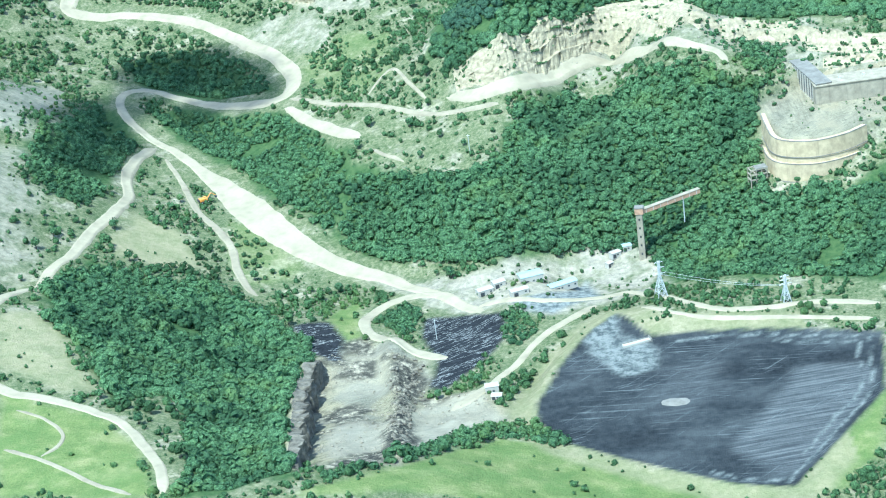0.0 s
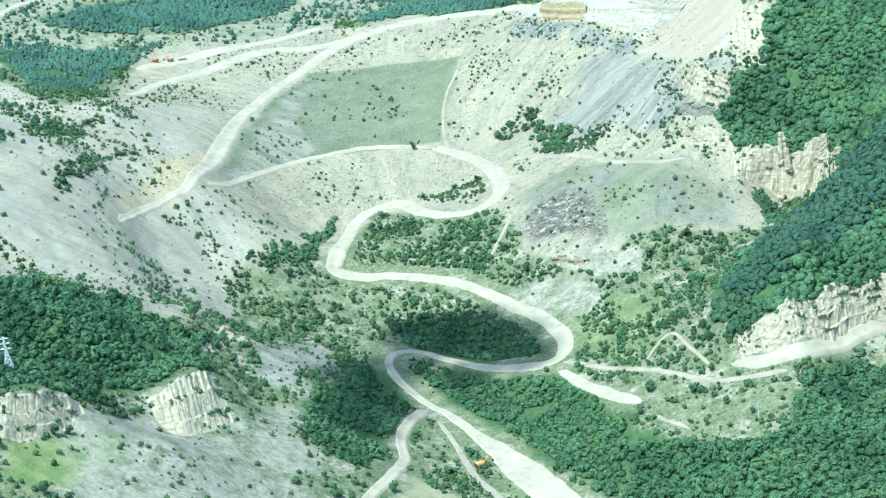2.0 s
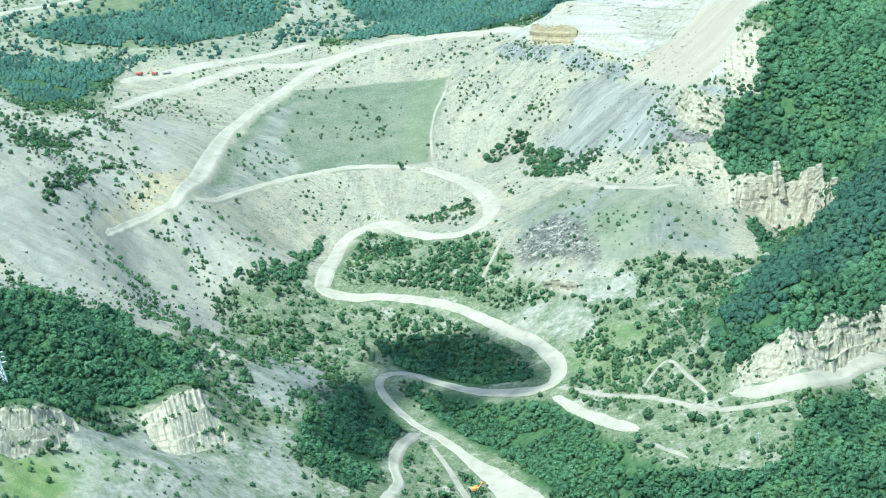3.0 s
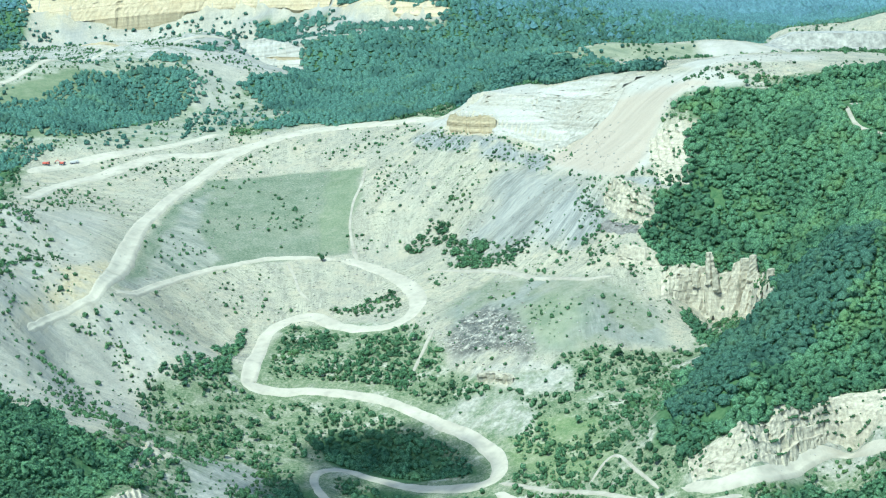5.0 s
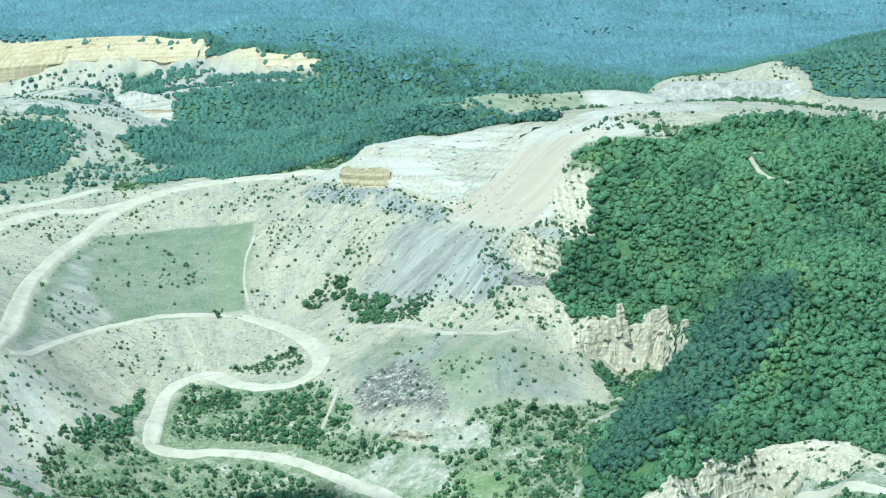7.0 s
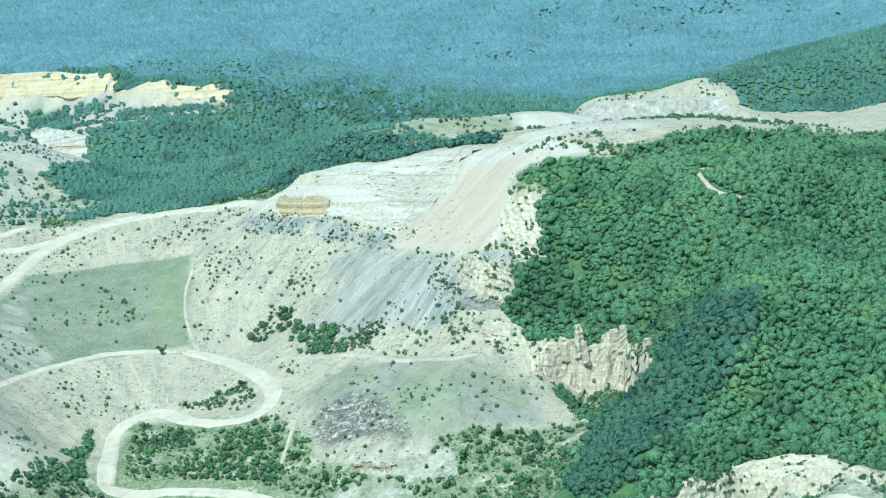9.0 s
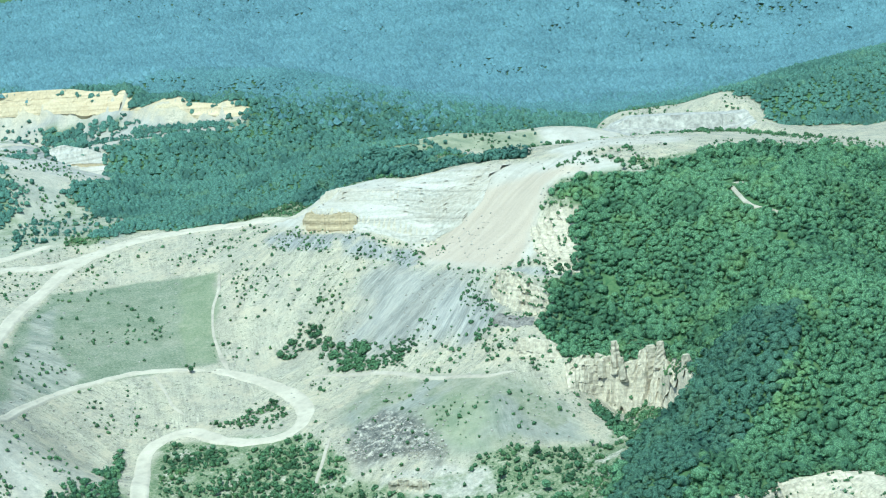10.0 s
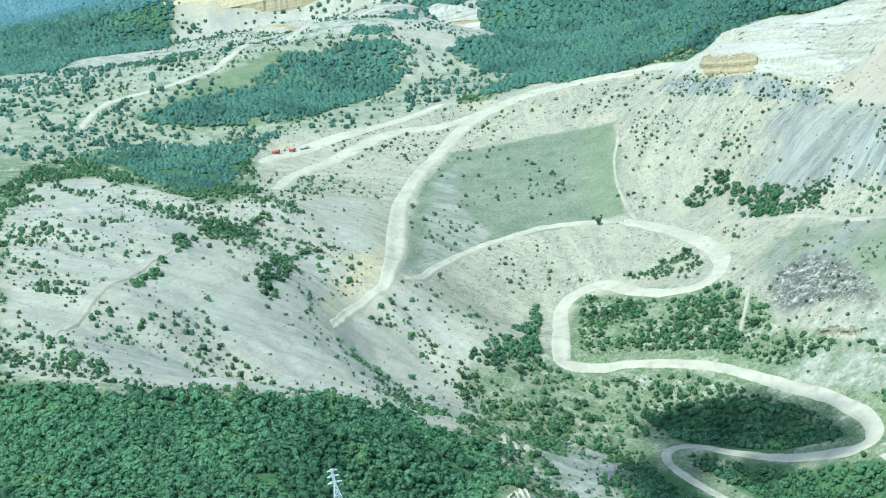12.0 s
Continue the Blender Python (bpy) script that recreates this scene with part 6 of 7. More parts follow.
def rock_tower(x, y, wide, high, seed):
    """A free-standing weathered pillar: rings of blocks, narrower and more broken towards the top."""
    rng = np.random.default_rng(seed)
    z0 = float(on_land(np.array([float(x)]), np.array([float(y)]))[0]) - 3
    rows, sides = int(high / 1.6) + 2, 11
    a = np.linspace(0, 2 * math.pi, sides + 1)
    ring = rng.uniform(0.75, 1.25, sides)
    ring = np.r_[ring, ring[:1]]
    px, py, pz = (np.empty((rows + 1, sides + 1)) for _ in range(3))
    drift = np.cumsum(rng.normal(0, 0.16, (rows + 1, 2)), axis=0)
    for j in range(rows + 1):
        k = j / rows
        b = rng.uniform(-0.16, 0.16, sides)
        r = wide / 2 * (1.15 - 0.55 * k ** 1.5) * (ring + np.r_[b, b[:1]]) * (0.02 if j == rows else 1)
        px[j], py[j] = x + drift[j, 0] + r * np.cos(a), y + drift[j, 1] + 0.8 * r * np.sin(a)
        pz[j] = z0 + min(j, rows - 1) * (high + 3) / (rows - 1)
    ob = new("rock_tower", grid_mesh("rock_tower", px, py, pz))
    ob.data.materials.append(ROCK)
    return tagged(ob, "slender cream limestone tower rising from woods", "rock tower", "rock towers")


for k, q in enumerate(((177, 1413, 7, 20), (181, 1410, 6, 14), (202, 1412, 9, 22), (207, 1402, 8, 17), (194, 1408, 7, 15), (212, 1352, 7, 11), (168, 1418, 7, 9))):
    rock_tower(*q, 640 + k)


# ---- building kit ----
def part(name, bm, mat, parent=None, label=""):
    """Links a bmesh as one mesh object, under a thing or a part."""
    me = bpy.data.meshes.new(name)
    bm.to_mesh(me)
    bm.free()
    me.materials.append(mat)
    ob = new(name, me)
    if parent is not None:
        ob.parent = parent
    if label:
        ob["label"] = label
    return ob


def box(size, at=(0, 0, 0), turn=0.0, bevel=0.0, bm=None, tilt=None):
    """A box of that size with its foot at at."""
    bm = bm or bmesh.new()
    m = Matrix.Translation(at) @ Matrix.Rotation(turn, 4, "Z") @ (tilt or Matrix()) @ Matrix.Translation((0, 0, size[2] / 2)) @ Matrix.Diagonal((*size, 1))
    vs = bmesh.ops.create_cube(bm, size=1.0, matrix=m)["verts"]
    if bevel:
        es = list({e for v in vs for e in v.link_edges})
        bmesh.ops.bevel(bm, geom=es, offset=bevel, segments=1, affect="EDGES")
    return bm


def beam(a, b, w, bm=None, sides=4):
    """A straight bar from a to b."""
    bm = bm or bmesh.new()
    a, b = Vector(a), Vector(b)
    m = Matrix.Translation((a + b) / 2) @ (b - a).to_track_quat("Z", "Y").to_matrix().to_4x4()
    bmesh.ops.create_cone(bm, cap_ends=True, segments=sides, radius1=w / 2, radius2=w / 2, depth=(b - a).length, matrix=m)
    return bm


def thing(name, x, y, label, category, turn=0.0, z=None, group=""):
    e = new(name)
    e.empty_display_size = 1
    e.matrix_world = pose(x, y, float(on_land(np.array([float(x)]), np.array([float(y)]))[0]) if z is None else z, 0, 0, turn)
    return tagged(e, label, category, group)


# ---- lattice pylons and their wires ----
def pylon(x, y, high, foot, label, turn):
    t = thing("pylon", x, y, label, "pylon", turn, group="power line pylons")
    waist = high * 0.62
    cor = [(1, 1), (-1, 1), (-1, -1), (1, -1)]
    at = lambda k, z: (cor[k][0] * (foot / 2 * (1 - z / waist) + 0.45) if z < waist else cor[k][0] * 0.45, cor[k][1] * (foot / 2 * (1 - z / waist) + 0.45) if z < waist else cor[k][1] * 0.45, z)
    for k in range(4):
        bm = beam(at(k, -0.5), at(k, waist), 0.42)
        beam(at(k, waist), at(k, high), 0.36, bm)
        part("leg", bm, STEEL, t)
    levels = [0, waist * 0.3, waist * 0.55, waist * 0.78, waist, waist + (high - waist) * 0.33, waist + (high - waist) * 0.66, high]
    for a, b in zip(levels, levels[1:]):
        bm = bmesh.new()
        for k in range(4):
            q = (k + 1) % 4
            beam(at(k, a), at(q, b), 0.2, bm)
            beam(at(q, a), at(k, b), 0.2, bm)
            beam(at(k, b), at(q, b), 0.2, bm)
        part("bracing", bm, STEEL, t)
    for z, w in ((waist + 0.5, 3.4), (waist + (high - waist) * 0.5, 3.0), (high - 0.8, 2.4)):
        for s in (-1, 1):
            arm = beam((0, 0, z), (s * w, 0, z + 0.2), 0.26)
            beam((0, 0, z + 1.1), (s * w, 0, z + 0.2), 0.2, arm)
            a = part("cross_arm", arm, STEEL, t)
            part("insulator", beam((s * w, 0, z + 0.2), (s * w, 0, z - 1.1), 0.22, None, 6), GREY_CONCRETE, a)
    return t


def catenary(name, a, b, sag, label):
    cu = bpy.data.curves.new(name, "CURVE")
    cu.dimensions, cu.bevel_depth = "3D", 0.05
    s = cu.splines.new("POLY")
    s.points.add(24)
    for i in range(25):
        t = i / 24
        q = Vector(a).lerp(Vector(b), t)
        s.points[i].co = (q.x, q.y, q.z - 4 * sag * t * (1 - t), 1)
    cu.materials.append(STEEL)
    return tagged(new(name, cu), label, "cable")


pylon(224, 891, 21, 5.0, "grey steel lattice pylon beside the pond road", 20)
pylon(285, 862, 15, 3.4, "smaller grey steel lattice pylon beside the pond road", 15)
pylon(-277, 980, 19, 4.4, "pale green steel lattice pylon rising out of woods", 12)
for s in (-1, 1):
    catenary("power_cable", (224 + 3 * s, 891, 15), (285 + 2 * s, 862, 13), 2.0, "thin grey power cable between pylons")


def pole(x, y, high, label):
    t = thing("pole", x, y, label, "pole", group="wooden poles")
    part("shaft", beam((0, 0, -1), (0, 0, high), 0.4, None, 8), STEEL, t)
    part("cross_bar", beam((-1, 0, high - 0.8), (1, 0, high - 0.8), 0.2), STEEL, t)


pole(130, 1060, 11, "pale power pole standing in scrub")
pole(104, 893, 12, "tall thin pole standing in the pit rubble")


# ---- conveyor: concrete tower, inclined gallery on a trestle ----
def conveyor():
    g = on_land(np.array([221.0, 243.0]), np.array([964.0, 977.0]))
    t = thing("conveyor_tower", 221, 964, "tall pale concrete conveyor tower with rusty inclined gallery", "conveyor", -8)
    z = 31.0
    part("shaft", box((3.6, 3.6, z), (0, 0, -2), 0, 0.15), CONCRETE, t, "pale weathered concrete shaft")
    part("head_house", box((4.8, 4.4, 3.6), (0.2, 0, z - 3.5), 0, 0.1), RUST, t, "rusty brown head house")
    part("roof", box((5.3, 4.9, 0.35), (0.2, 0, z + 0.15)), GREY_CONCRETE, t)
    for k in range(5):
        part("window", box((0.9, 0.12, 1.2), (0, -1.84, 3 + 5.2 * k)), DARK, t)
    a, b = Vector((1.5, 0.5, z - 2.6)), Vector((33.0, 20.5, 30.5))
    run = (b - a)
    m = Matrix.Translation((a + b) / 2) @ run.to_track_quat("X", "Z").to_matrix().to_4x4()
    bm = bmesh.new()
    bmesh.ops.create_cube(bm, size=1.0, matrix=m @ Matrix.Diagonal((run.length, 2.6, 2.4, 1)))
    gal = part("gallery", bm, RUST, t, "rusty brown sheet-metal conveyor gallery")
    bm = bmesh.new()
    bmesh.ops.create_cube(bm, size=1.0, matrix=m @ Matrix.Translation((0, 0, 1.3)) @ Matrix.Diagonal((run.length + 0.4, 3.0, 0.2, 1)))
    part("gallery_roof", bm, CONCRETE, gal)
    for i in range(8):
        bm = bmesh.new()
        bmesh.ops.create_cube(bm, size=1.0, matrix=m @ Matrix.Translation((run.length * (i / 8 - 0.44), 0, 0)) @ Matrix.Diagonal((0.2, 2.75, 2.5, 1)))
        part("rib", bm, STEEL, gal)
    q = a.lerp(b, 0.72)
    for s in (-1, 1):
        part("trestle_leg", beam((q.x, q.y + s * 1.2, q.z - 1.2), (q.x, q.y + s * 2.2, q.z - 15), 0.5), STEEL, t)


conveyor()


# ---- sheds, hut and plant ----
def shed(x, y, size, turn, roof, label, name="shed", pitch=0.18):
    t = thing(name, x, y, label, "shed", turn, group="works sheds")
    w, d, h = size
    part("wall_shell", box((w, d, h + 0.6), (0, 0, -0.6)), WHITE, t)
    for s in (-1, 1):
        bm = box((w + 0.5, d / 2 / math.cos(pitch) + 0.35, 0.14), (0, s * d / 4, h + 0.02 + d / 4 * math.tan(pitch) - 0.05), 0, 0, None, Matrix.Rotation(-s * pitch, 4, "X"))
        part("roof_slope", bm, roof, t)
    for s in (-1, 1):
        bm = bmesh.new()
        vs = [bm.verts.new(q) for q in ((s * w / 2, -d / 2, h), (s * w / 2, d / 2, h), (s * w / 2, 0, h + d / 2 * math.tan(pitch)))]
        bm.faces.new(vs)
        part("gable", bm, WHITE, t)
    part("door", box((min(2.4, w / 3), 0.08, 2.2), (-w / 4, -d / 2 - 0.04, 0)), DARK, t)
    for k in range(max(1, int(w / 4))):
        part("window", box((1.1, 0.08, 0.9), (w * (k + 0.5) / max(1, int(w / 4)) - w / 2 + 0.6, -d / 2 - 0.05, 1.3)), GLASS, t)
    return t


shed(131, 944, (9, 5, 3.2), 24, WHITE, "long white shed with a pale sheet roof")
shed(139, 948, (7, 5, 3.2), 24, WHITE, "short white shed with a pale sheet roof")
shed(157, 948, (13, 8, 4.5), 16, BLUE, "white shed with a pale blue sheet roof")
shed(150, 929, (10, 4.5, 3.0), 20, WHITE, "low white shed with a pale sheet roof beside the yard")
shed(174, 939, (16, 5.5, 3.4), 24, BLUE, "long pale shed with a bluish sheet roof")
shed(206, 972, (6, 4, 3.0), 30, WHITE, "small white shed near the conveyor tower")
shed(213, 975, (5, 4, 3.2), 10, BLUE, "small pale blue shed near the conveyor tower")
shed(202, 966, (4, 3, 2.4), 40, WHITE, "tiny white cabin near the conveyor tower", "cabin")
shed(132, 806, (6.5, 4.5, 4.0), 4, WHITE, "white hut with a flat pale roof beside the pit", "hut", 0.05)
shed(134, 797, (5, 4, 2.2), -8, WHITE, "low pale annex hut beside the pit", "hut", 0.05)


def plant_building():
    t = thing("plant_building", 331, 1034, "large pale concrete plant building with a pilastered side wing", "building", 0, 43.0)
    part("front_hall", box((75, 16, 12), (39, 9.5, -1), 0.06, 0.1), CONCRETE, t, "pale blank concrete hall")
    part("front_roof", box((76, 17, 0.5), (39, 9.5, 11), 0.06), CONCRETE, t)
    part("side_wing", box((9, 46, 13), (3.6, 24, -1), 0.16, 0.1), GREY_CONCRETE, t, "grey side wing")
    part("wing_roof", box((9.8, 47, 0.5), (3.6, 24, 12), 0.16), GREY_CONCRETE, t)
    c, s = math.cos(0.16), math.sin(0.16)
    for k in range(11):
        u = -22 + 44 * k / 10
        part("pilaster", box((0.9, 0.7, 12), (3.6 - 4.7 * c - u * s, 24 - 4.7 * s + u * c, 0), 0.16), WHITE, t)
        if k < 10:
            u += 2.2
            part("window", box((0.2, 2.4, 8.5), (3.6 - 4.52 * c - u * s, 24 - 4.52 * s + u * c, 1.5), 0.16), DARK, t)
    part("loading_door", box((4, 0.2, 4.5), (12, 1.0, 0), 0.06), GREY_CONCRETE, t)
    for k in range(4):
        part("roof_vent", box((1.4, 1.4, 1.0), (18 + 14 * k, 9 + 0.8 * k, 11.5), 0.06), STEEL, t)


plant_building()


def retaining_wall():
    t = thing("retaining_wall", 300, 985, "tall pale yellow concrete retaining wall in two tiers under the plant", "wall", 0, 0.0)
    plan = smooth_line([(300, 1030), (300, 1008), (301, 992), (307, 983), (322, 978), (340, 983), (354, 993)], 2.5)
    p = np.array([(v.x, v.y) for v in plan]) - (300, 985)
    tan = np.gradient(p, axis=0)
    tan /= np.linalg.norm(tan, axis=1)[:, None]
    out = np.stack([tan[:, 1], -tan[:, 0]], 1)
    for name, off, lo, hi in (("upper_tier", 0.0, 29, 43.2), ("lower_tier", 2.6, 6, 30.5)):
        levels = [(off + 0.9, lo), (off, hi), (off - 2.8, hi)]
        x = np.array([p[:, 0] + out[:, 0] * o for o, _ in levels])
        y = np.array([p[:, 1] + out[:, 1] * o for o, _ in levels])
        z = np.array([np.full(len(p), float(h)) for _, h in levels])
        ob = new(name, grid_mesh(name, x, y, z))
        ob.data.materials.append(CREAM)
        ob.parent = t
    for name, off, h, w in (("coping", 0.12, 43.2, 0.5), ("drain_ledge", 2.75, 30.5, 0.5), ("drain_ledge", 1.25, 34.0, 0.3), ("drain_ledge", 3.4, 20.0, 0.3)):
        x = np.array([p[:, 0] + out[:, 0] * o for o in (off, off, off - w, off - w)])
        y = np.array([p[:, 1] + out[:, 1] * o for o in (off, off, off - w, off - w)])
        z = np.array([np.full(len(p), h + d) for d in (-0.2, 0.15, 0.15, -0.2)])
        ob = new(name, grid_mesh(name, x, y, z))
        ob.data.materials.append(GREY_CONCRETE)
        ob.parent = t
    part("tunnel_mouth", box((26, 1.2, 5), (24, -9.5, 6), 0.12), DARK, t, "dark undercroft opening")


retaining_wall()


def loading_frame():
    t = thing("loading_frame", 291, 987, "open grey concrete loading frame below the retaining wall", "frame", 12)
    for ix in range(4):
        for iy in range(2):
            part("post", beam((ix * 3.2 - 5, iy * 5 - 2.5, -2), (ix * 3.2 - 5, iy * 5 - 2.5, 9), 0.7), CONCRETE, t)
    for z in (3.0, 6.0, 9.0):
        for iy in range(2):
            part("beam", box((10.6, 0.6, 0.6), (-0.2, iy * 5 - 2.5, z)), CONCRETE, t)
        for ix in range(4):
            part("cross_beam", box((0.6, 5, 0.6), (ix * 3.2 - 5, 0, z)), CONCRETE, t)
    part("deck", box((7, 5.6, 0.4), (1.6, 0, 9.6)), GREY_CONCRETE, t)


loading_frame()


# ---- machines ----
def excavator(x, y, turn, paint, label, k=1.0):
    t = thing("excavator", x, y, label, "excavator", turn, group="quarry machines")
    t.scale = (k, k, k)
    t.location.z += 0.6
    for s in (-1, 1):
        bm = box((4.6, 0.75, 0.95), (0, s * 1.35, 0), 0, 0.3)
        tr = part("crawler_track", bm, RUBBER, t)
        for q in (-1.8, 0, 1.8):
            part("roller", beam((q, s * 1.35 - 0.42, 0.45), (q, s * 1.35 + 0.42, 0.45), 0.7, None, 10), STEEL, tr)
    part("undercarriage", box((2.6, 2.0, 0.6), (0, 0, 0.5)), DARK, t)
    part("house", box((4.6, 2.9, 1.5), (-0.6, 0, 1.15), 0, 0.18), paint, t)
    part("counterweight", box((1.0, 2.9, 1.3), (-3.2, 0, 1.2), 0, 0.25), DARK, t)
    cab = part("cab", box((1.7, 1.2, 1.7), (0.9, 0.85, 1.3), 0, 0.12), paint, t)
    part("cab_window", box((1.3, 1.26, 0.8), (1.05, 0.86, 2.0)), GLASS, cab)
    part("boom", beam((1.4, -0.3, 1.8), (4.2, -0.3, 4.6), 0.6), paint, t)
    part("stick", beam((4.2, -0.3, 4.6), (6.6, -0.3, 2.6), 0.45), paint, t)
    part("ram", beam((1.9, -0.3, 1.6), (3.6, -0.3, 3.6), 0.22, None, 8), STEEL, t)
    bm = box((1.2, 1.3, 1.1), (6.7, -0.3, 1.4), 0, 0.2)
    part("bucket", bm, DARK, t)
    return t


excavator(-40, 1104, 25, ORANGE, "orange tracked excavator parked on the gravel road", 1.15)
excavator(-361, 1803, 160, RED, "small red tracked excavator on a spoil terrace", 1.0)


def dump_truck(x, y, turn, paint, label):
    t = thing("dump_truck", x, y, label, "truck", turn, group="quarry machines")
    t.location.z += 0.3
    part("chassis", box((7.4, 2.2, 0.5), (0, 0, 0.8)), DARK, t)
    cab = part("cab", box((1.9, 2.4, 2.0), (2.8, 0, 1.2), 0, 0.15), paint, t)
    part("windscreen", box((0.1, 2.0, 0.8), (3.78, 0, 2.1)), GLASS, cab)
    part("tipper_body", box((4.9, 2.5, 1.5), (-1.1, 0, 1.3), 0, 0.08), paint, t)
    for qx in (2.5, -1.2, -2.6):
        for s in (-1, 1):
            w = part("wheel", beam((qx, s * 1.0 - 0.25, 0.55), (qx, s * 1.0 + 0.25, 0.55), 1.1, None, 12), RUBBER, t)
            part("hub", beam((qx, s * 1.0 - 0.28, 0.55), (qx, s * 1.0 + 0.28, 0.55), 0.45, None, 8), STEEL, w)
    return t


dump_truck(-350, 1806, 20, WHITE, "white dump truck on a spoil terrace")
dump_truck(-374, 1798, -30, RED, "dull red dump truck on a spoil terrace")


def weir():
    t = thing("pond_weir", 206, 838, "white concrete weir slab running into the tailings pond", "weir", 18, 2.2)
    part("slab", box((15, 2.6, 1.2), (0, 0, -0.4), 0, 0.1), WHITE, t)
    part("parapet", box((15, 0.3, 0.5), (0, 1.1, 0.8)), GREY_CONCRETE, t)
    part("head_wall", box((0.6, 4.4, 1.8), (7.4, 0, -0.4)), GREY_CONCRETE, t)


weir()


def silt_pile():
    rng = np.random.default_rng(31)
    t = thing("silt_pile", 218, 773, "low pale pile of dried silt in the pond", "silt pile", 0, 1.6)
    v, f = ICO[2]
    me = bpy.data.meshes.new("heap")
    fill_mesh(me, v * rng.uniform(0.85, 1.15, (len(v), 1)) * (7, 4, 1.5), f)
    me.materials.append(GREY_CONCRETE)
    new("heap", me).parent = t


silt_pile()

def thin_cloud():
    m = plain("cloud_white", (0.9, 0.9, 0.9), 1.0, 0.03, 40)
    n, l = m.node_tree.nodes, m.node_tree.links
    see, both = n.new("ShaderNodeBsdfTransparent"), n.new("ShaderNodeMixShader")
    both.inputs[0].default_value = 0.6
    l.new(see.outputs[0], both.inputs[1])
    l.new(n["Principled BSDF"].outputs[0], both.inputs[2])
    l.new(both.outputs[0], n["Material Output"].inputs[0])
    return m


# ---- fair-weather cloud over the road bend, above the view ----
def cloud():
    rng = np.random.default_rng(5)
    s = Vector((math.sin(SUN_AZIMUTH) * math.cos(SUN_HEIGHT), math.cos(SUN_AZIMUTH) * math.cos(SUN_HEIGHT), math.sin(SUN_HEIGHT)))
    v, f = ICO[2]
    vs, fs = [], []
    for k, (cx, cy, r) in enumerate(((-60, 1300, 34), (-95, 1305, 30), (-30, 1280, 26), (-118, 1235, 26), (-122, 1198, 26), (-110, 1165, 24), (-20, 1245, 26), (-60, 1240, 22), (-118, 1130, 20), (-100, 1265, 24))):
        c = Vector((cx, cy, 30)) + s * (1500 / s.z)
        w = v * (1 + rng.uniform(-0.15, 0.15, (len(v), 1)))
        vs.append(np.array(c) + w * (r, r, r * 0.5))
        fs.append(f + k * len(v))
    me = bpy.data.meshes.new("cloud")
    fill_mesh(me, np.concatenate(vs), np.concatenate(fs))
    me.materials.append(thin_cloud())
    tagged(new("cloud", me), "small white fair-weather cloud high above the valley", "cloud")


cloud()

# ---- single trees and boulders ----
def tree_kinds():
    kinds = []
    rng = np.random.default_rng(77)
    for k in range(6):
        v, f = crown_shape(rng, 2, 46, 0.27)
        crown = bpy.data.meshes.new("crown")
        fill_mesh(crown, v * (2.7, 2.7, 2.9) + (0, 0, 4.6), f)
        crown.materials.append(LEAF if k % 2 else LEAF_SCRUB)
        bm = bmesh.new()
        bmesh.ops.create_cone(bm, cap_ends=True, segments=7, radius1=0.30, radius2=0.12, depth=4.6, matrix=Matrix.Translation((0, 0, 1.9)))
        for a in range(3):
            ang = a * 2.1 + k
            beam((0, 0, 2.4), (1.5 * math.cos(ang), 1.5 * math.sin(ang), 4.6), 0.14, bm, 5)
        trunk = bpy.data.meshes.new("trunk")
        bm.to_mesh(trunk)
        bm.free()
        trunk.materials.append(BARK)
        kinds.append((crown, trunk))
    return kinds


KINDS = tree_kinds()


def tree(x, y, k, size, turn, label):
    t = thing("tree", x, y, label, "tree", turn, group="single trees")
    t.scale = (size, size, size)
    for name, me in zip(("crown", "trunk"), KINDS[k]):
        o = new(name, me)
        o.parent = t


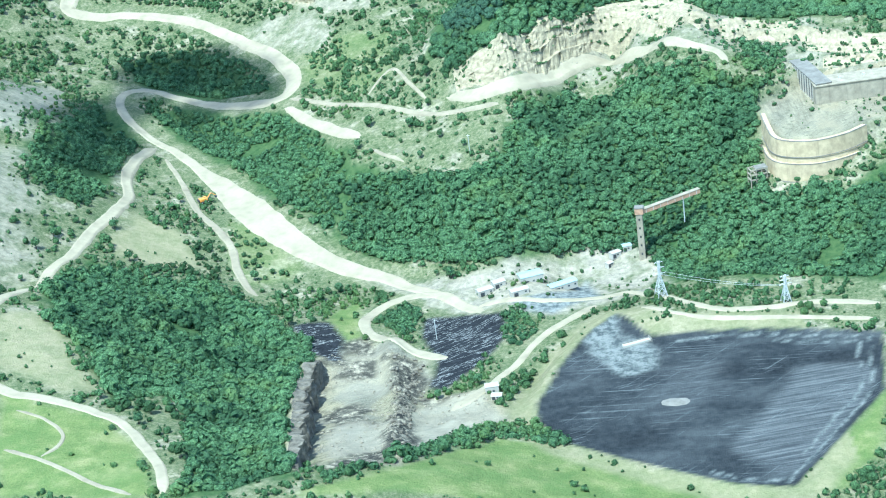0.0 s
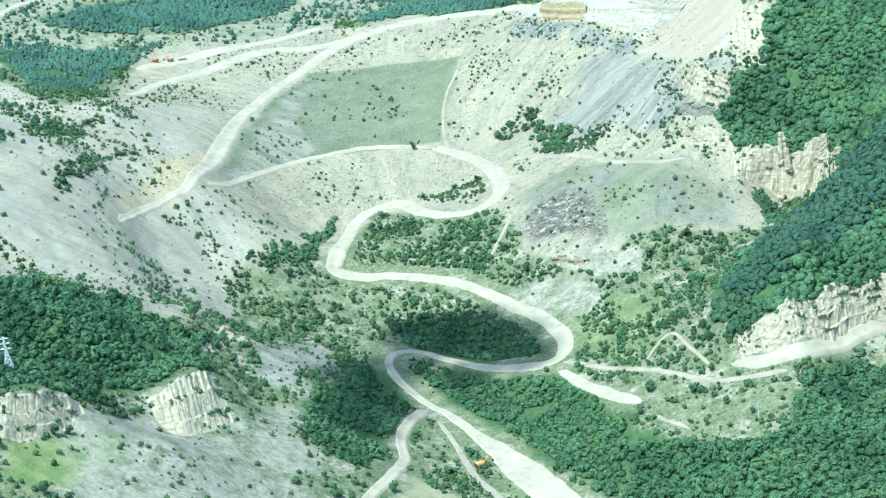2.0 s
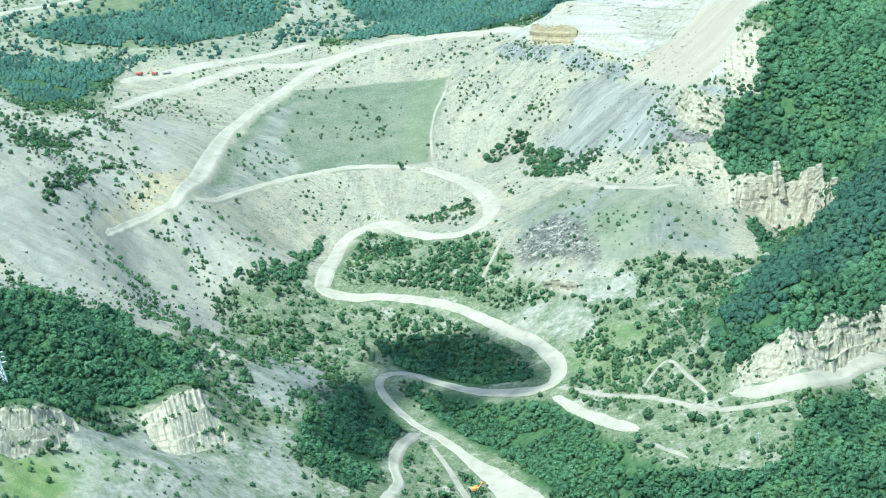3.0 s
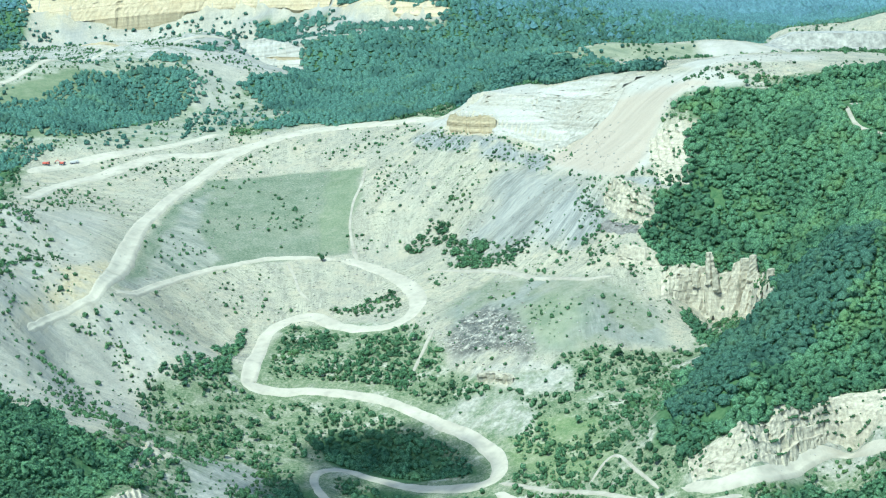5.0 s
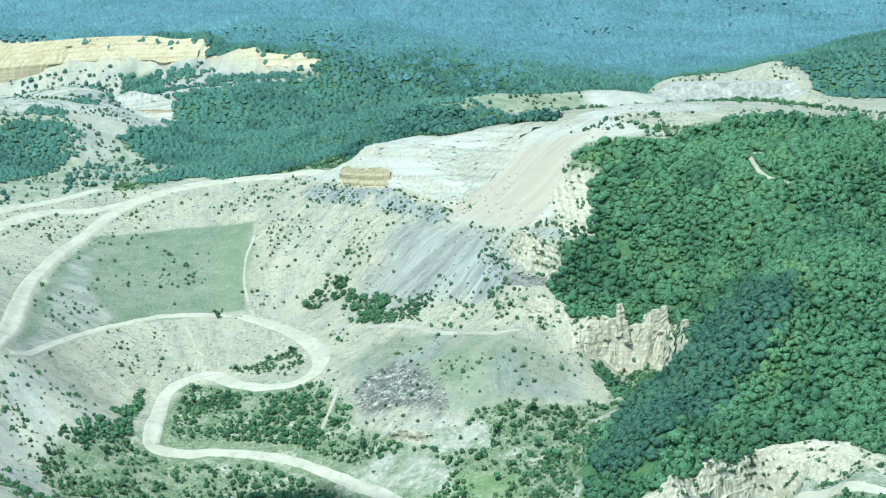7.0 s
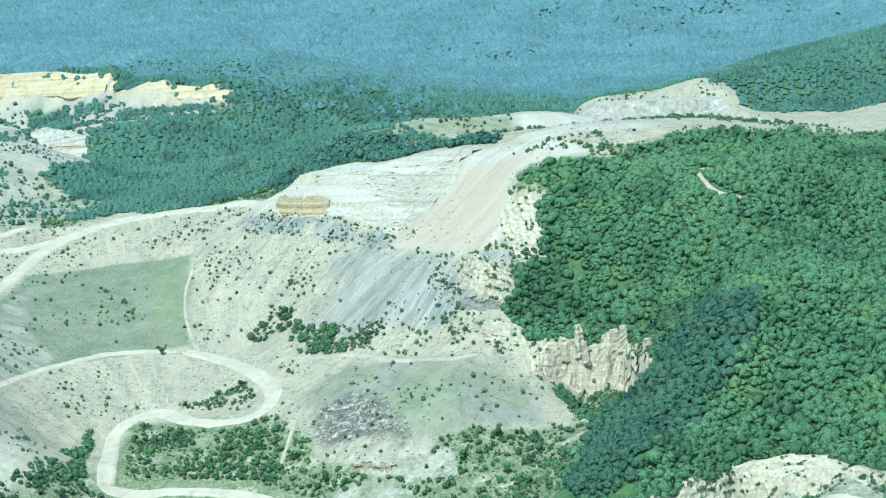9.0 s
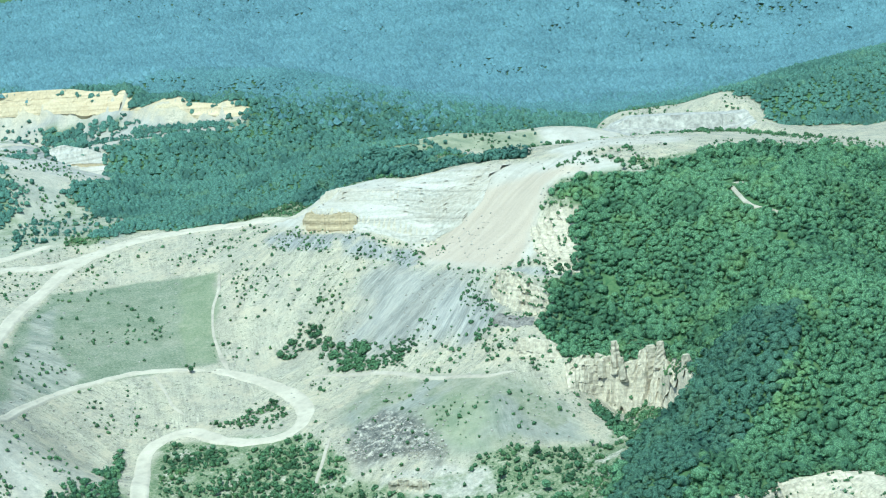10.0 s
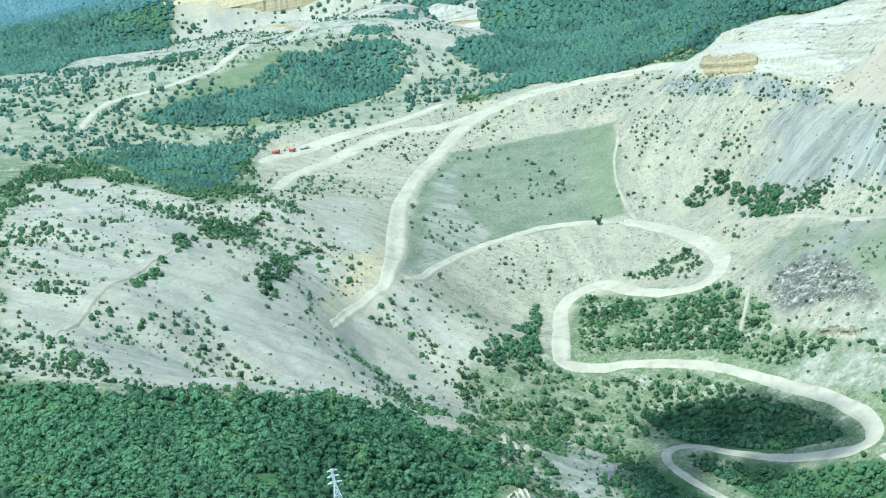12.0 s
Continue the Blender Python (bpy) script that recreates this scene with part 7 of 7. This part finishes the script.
def single_trees():
    x, y, rng = strewn((-330, 700, 240, 1640), 9.0, 401)
    ok = (open_ground(x, y) > 0.4) & (rng.uniform(0, 1, len(x)) < 0.42)
    x, y = x[ok], y[ok]
    ok = off_roads(x, y, 2.0)
    x, y = x[ok], y[ok]
    keep = rng.permutation(len(x))[:230]
    for i in keep:
        s = float(rng.uniform(0.45, 1.05))
        tree(float(x[i]), float(y[i]), int(rng.integers(0, 6)), s, float(rng.uniform(0, 360)), "small green broadleaf tree in rough grass" if s < 0.8 else "full green broadleaf tree in rough grass")
    for px, py, s in ((-118, 1606, 0.8), (-88, 1499, 0.7), (-80, 1500, 0.6), (-62, 1535, 0.6), (-58, 1530, 0.5), (-240, 1500, 0.6)):
        tree(px, py, 0, s, 40, "dark round tree at the edge of the haul road")


single_trees()


def rubble(name, box_, gap, rule, lo, hi, label, seed, mat=None):
    x, y, rng = strewn(box_, gap, seed)
    ok = rule(x, y, rng)
    x, y = x[ok], y[ok]
    shapes = []
    for _ in range(6):
        v, f = ICO[1]
        shapes.append((v * rng.uniform(0.6, 1.1, (len(v), 1)) * (1, 0.8, 0.7), f))
    r = lo + (hi - lo) * rng.uniform(0, 1, len(x)) ** 3
    return plant_mass(name, x, y, r, np.ones(len(x)), shapes, mat or BOULDER, label, "boulders", seed, 0.5)


rubble("boulders_pit", (20, 670, 150, 960), 3.6, lambda x, y, g: (mask_at("pale", x, y) > 0.6) & (fbm(x, y, 18, 91) + 0.4 * g.normal(size=len(x)) > 0.35), 0.3, 1.1, "pale limestone boulders strewn over the pit floor", 501)
rubble("boulders_tip", (-40, 1330, 70, 1470), 2.2, lambda x, y, g: (inside(x, y, Z_RUBBLE) > 1) & (g.uniform(0, 1, len(x)) < 0.5), 0.4, 1.7, "grey blocks tumbled at the foot of a spoil tip", 504)
rubble("boulders_slag", (70, 690, 105, 880), 2.0, lambda x, y, g: (inside(x, y, Z_SLAG_A) > 0) & (g.uniform(0, 1, len(x)) < 0.45), 0.4, 1.8, "dark and pale blocks heaped across the pit", 505, GREY_ROCK)
rubble("boulders_spoil", (-560, 1050, 320, 1900), 4.6, lambda x, y, g: (mask_at("pale", x, y) > 0.6) & (fbm(x, y, 30, 93) + 0.5 * g.normal(size=len(x)) > 0.5), 0.3, 1.3, "pale limestone boulders scattered over the spoil", 502)
rubble("boulders_bench", (110, 1080, 400, 1190), 3.0, lambda x, y, g: (mask_at("rocky", x, y) > 0.5) & (g.uniform(0, 1, len(x)) < 0.3), 0.3, 1.3, "fallen pale blocks under the rock face", 503)
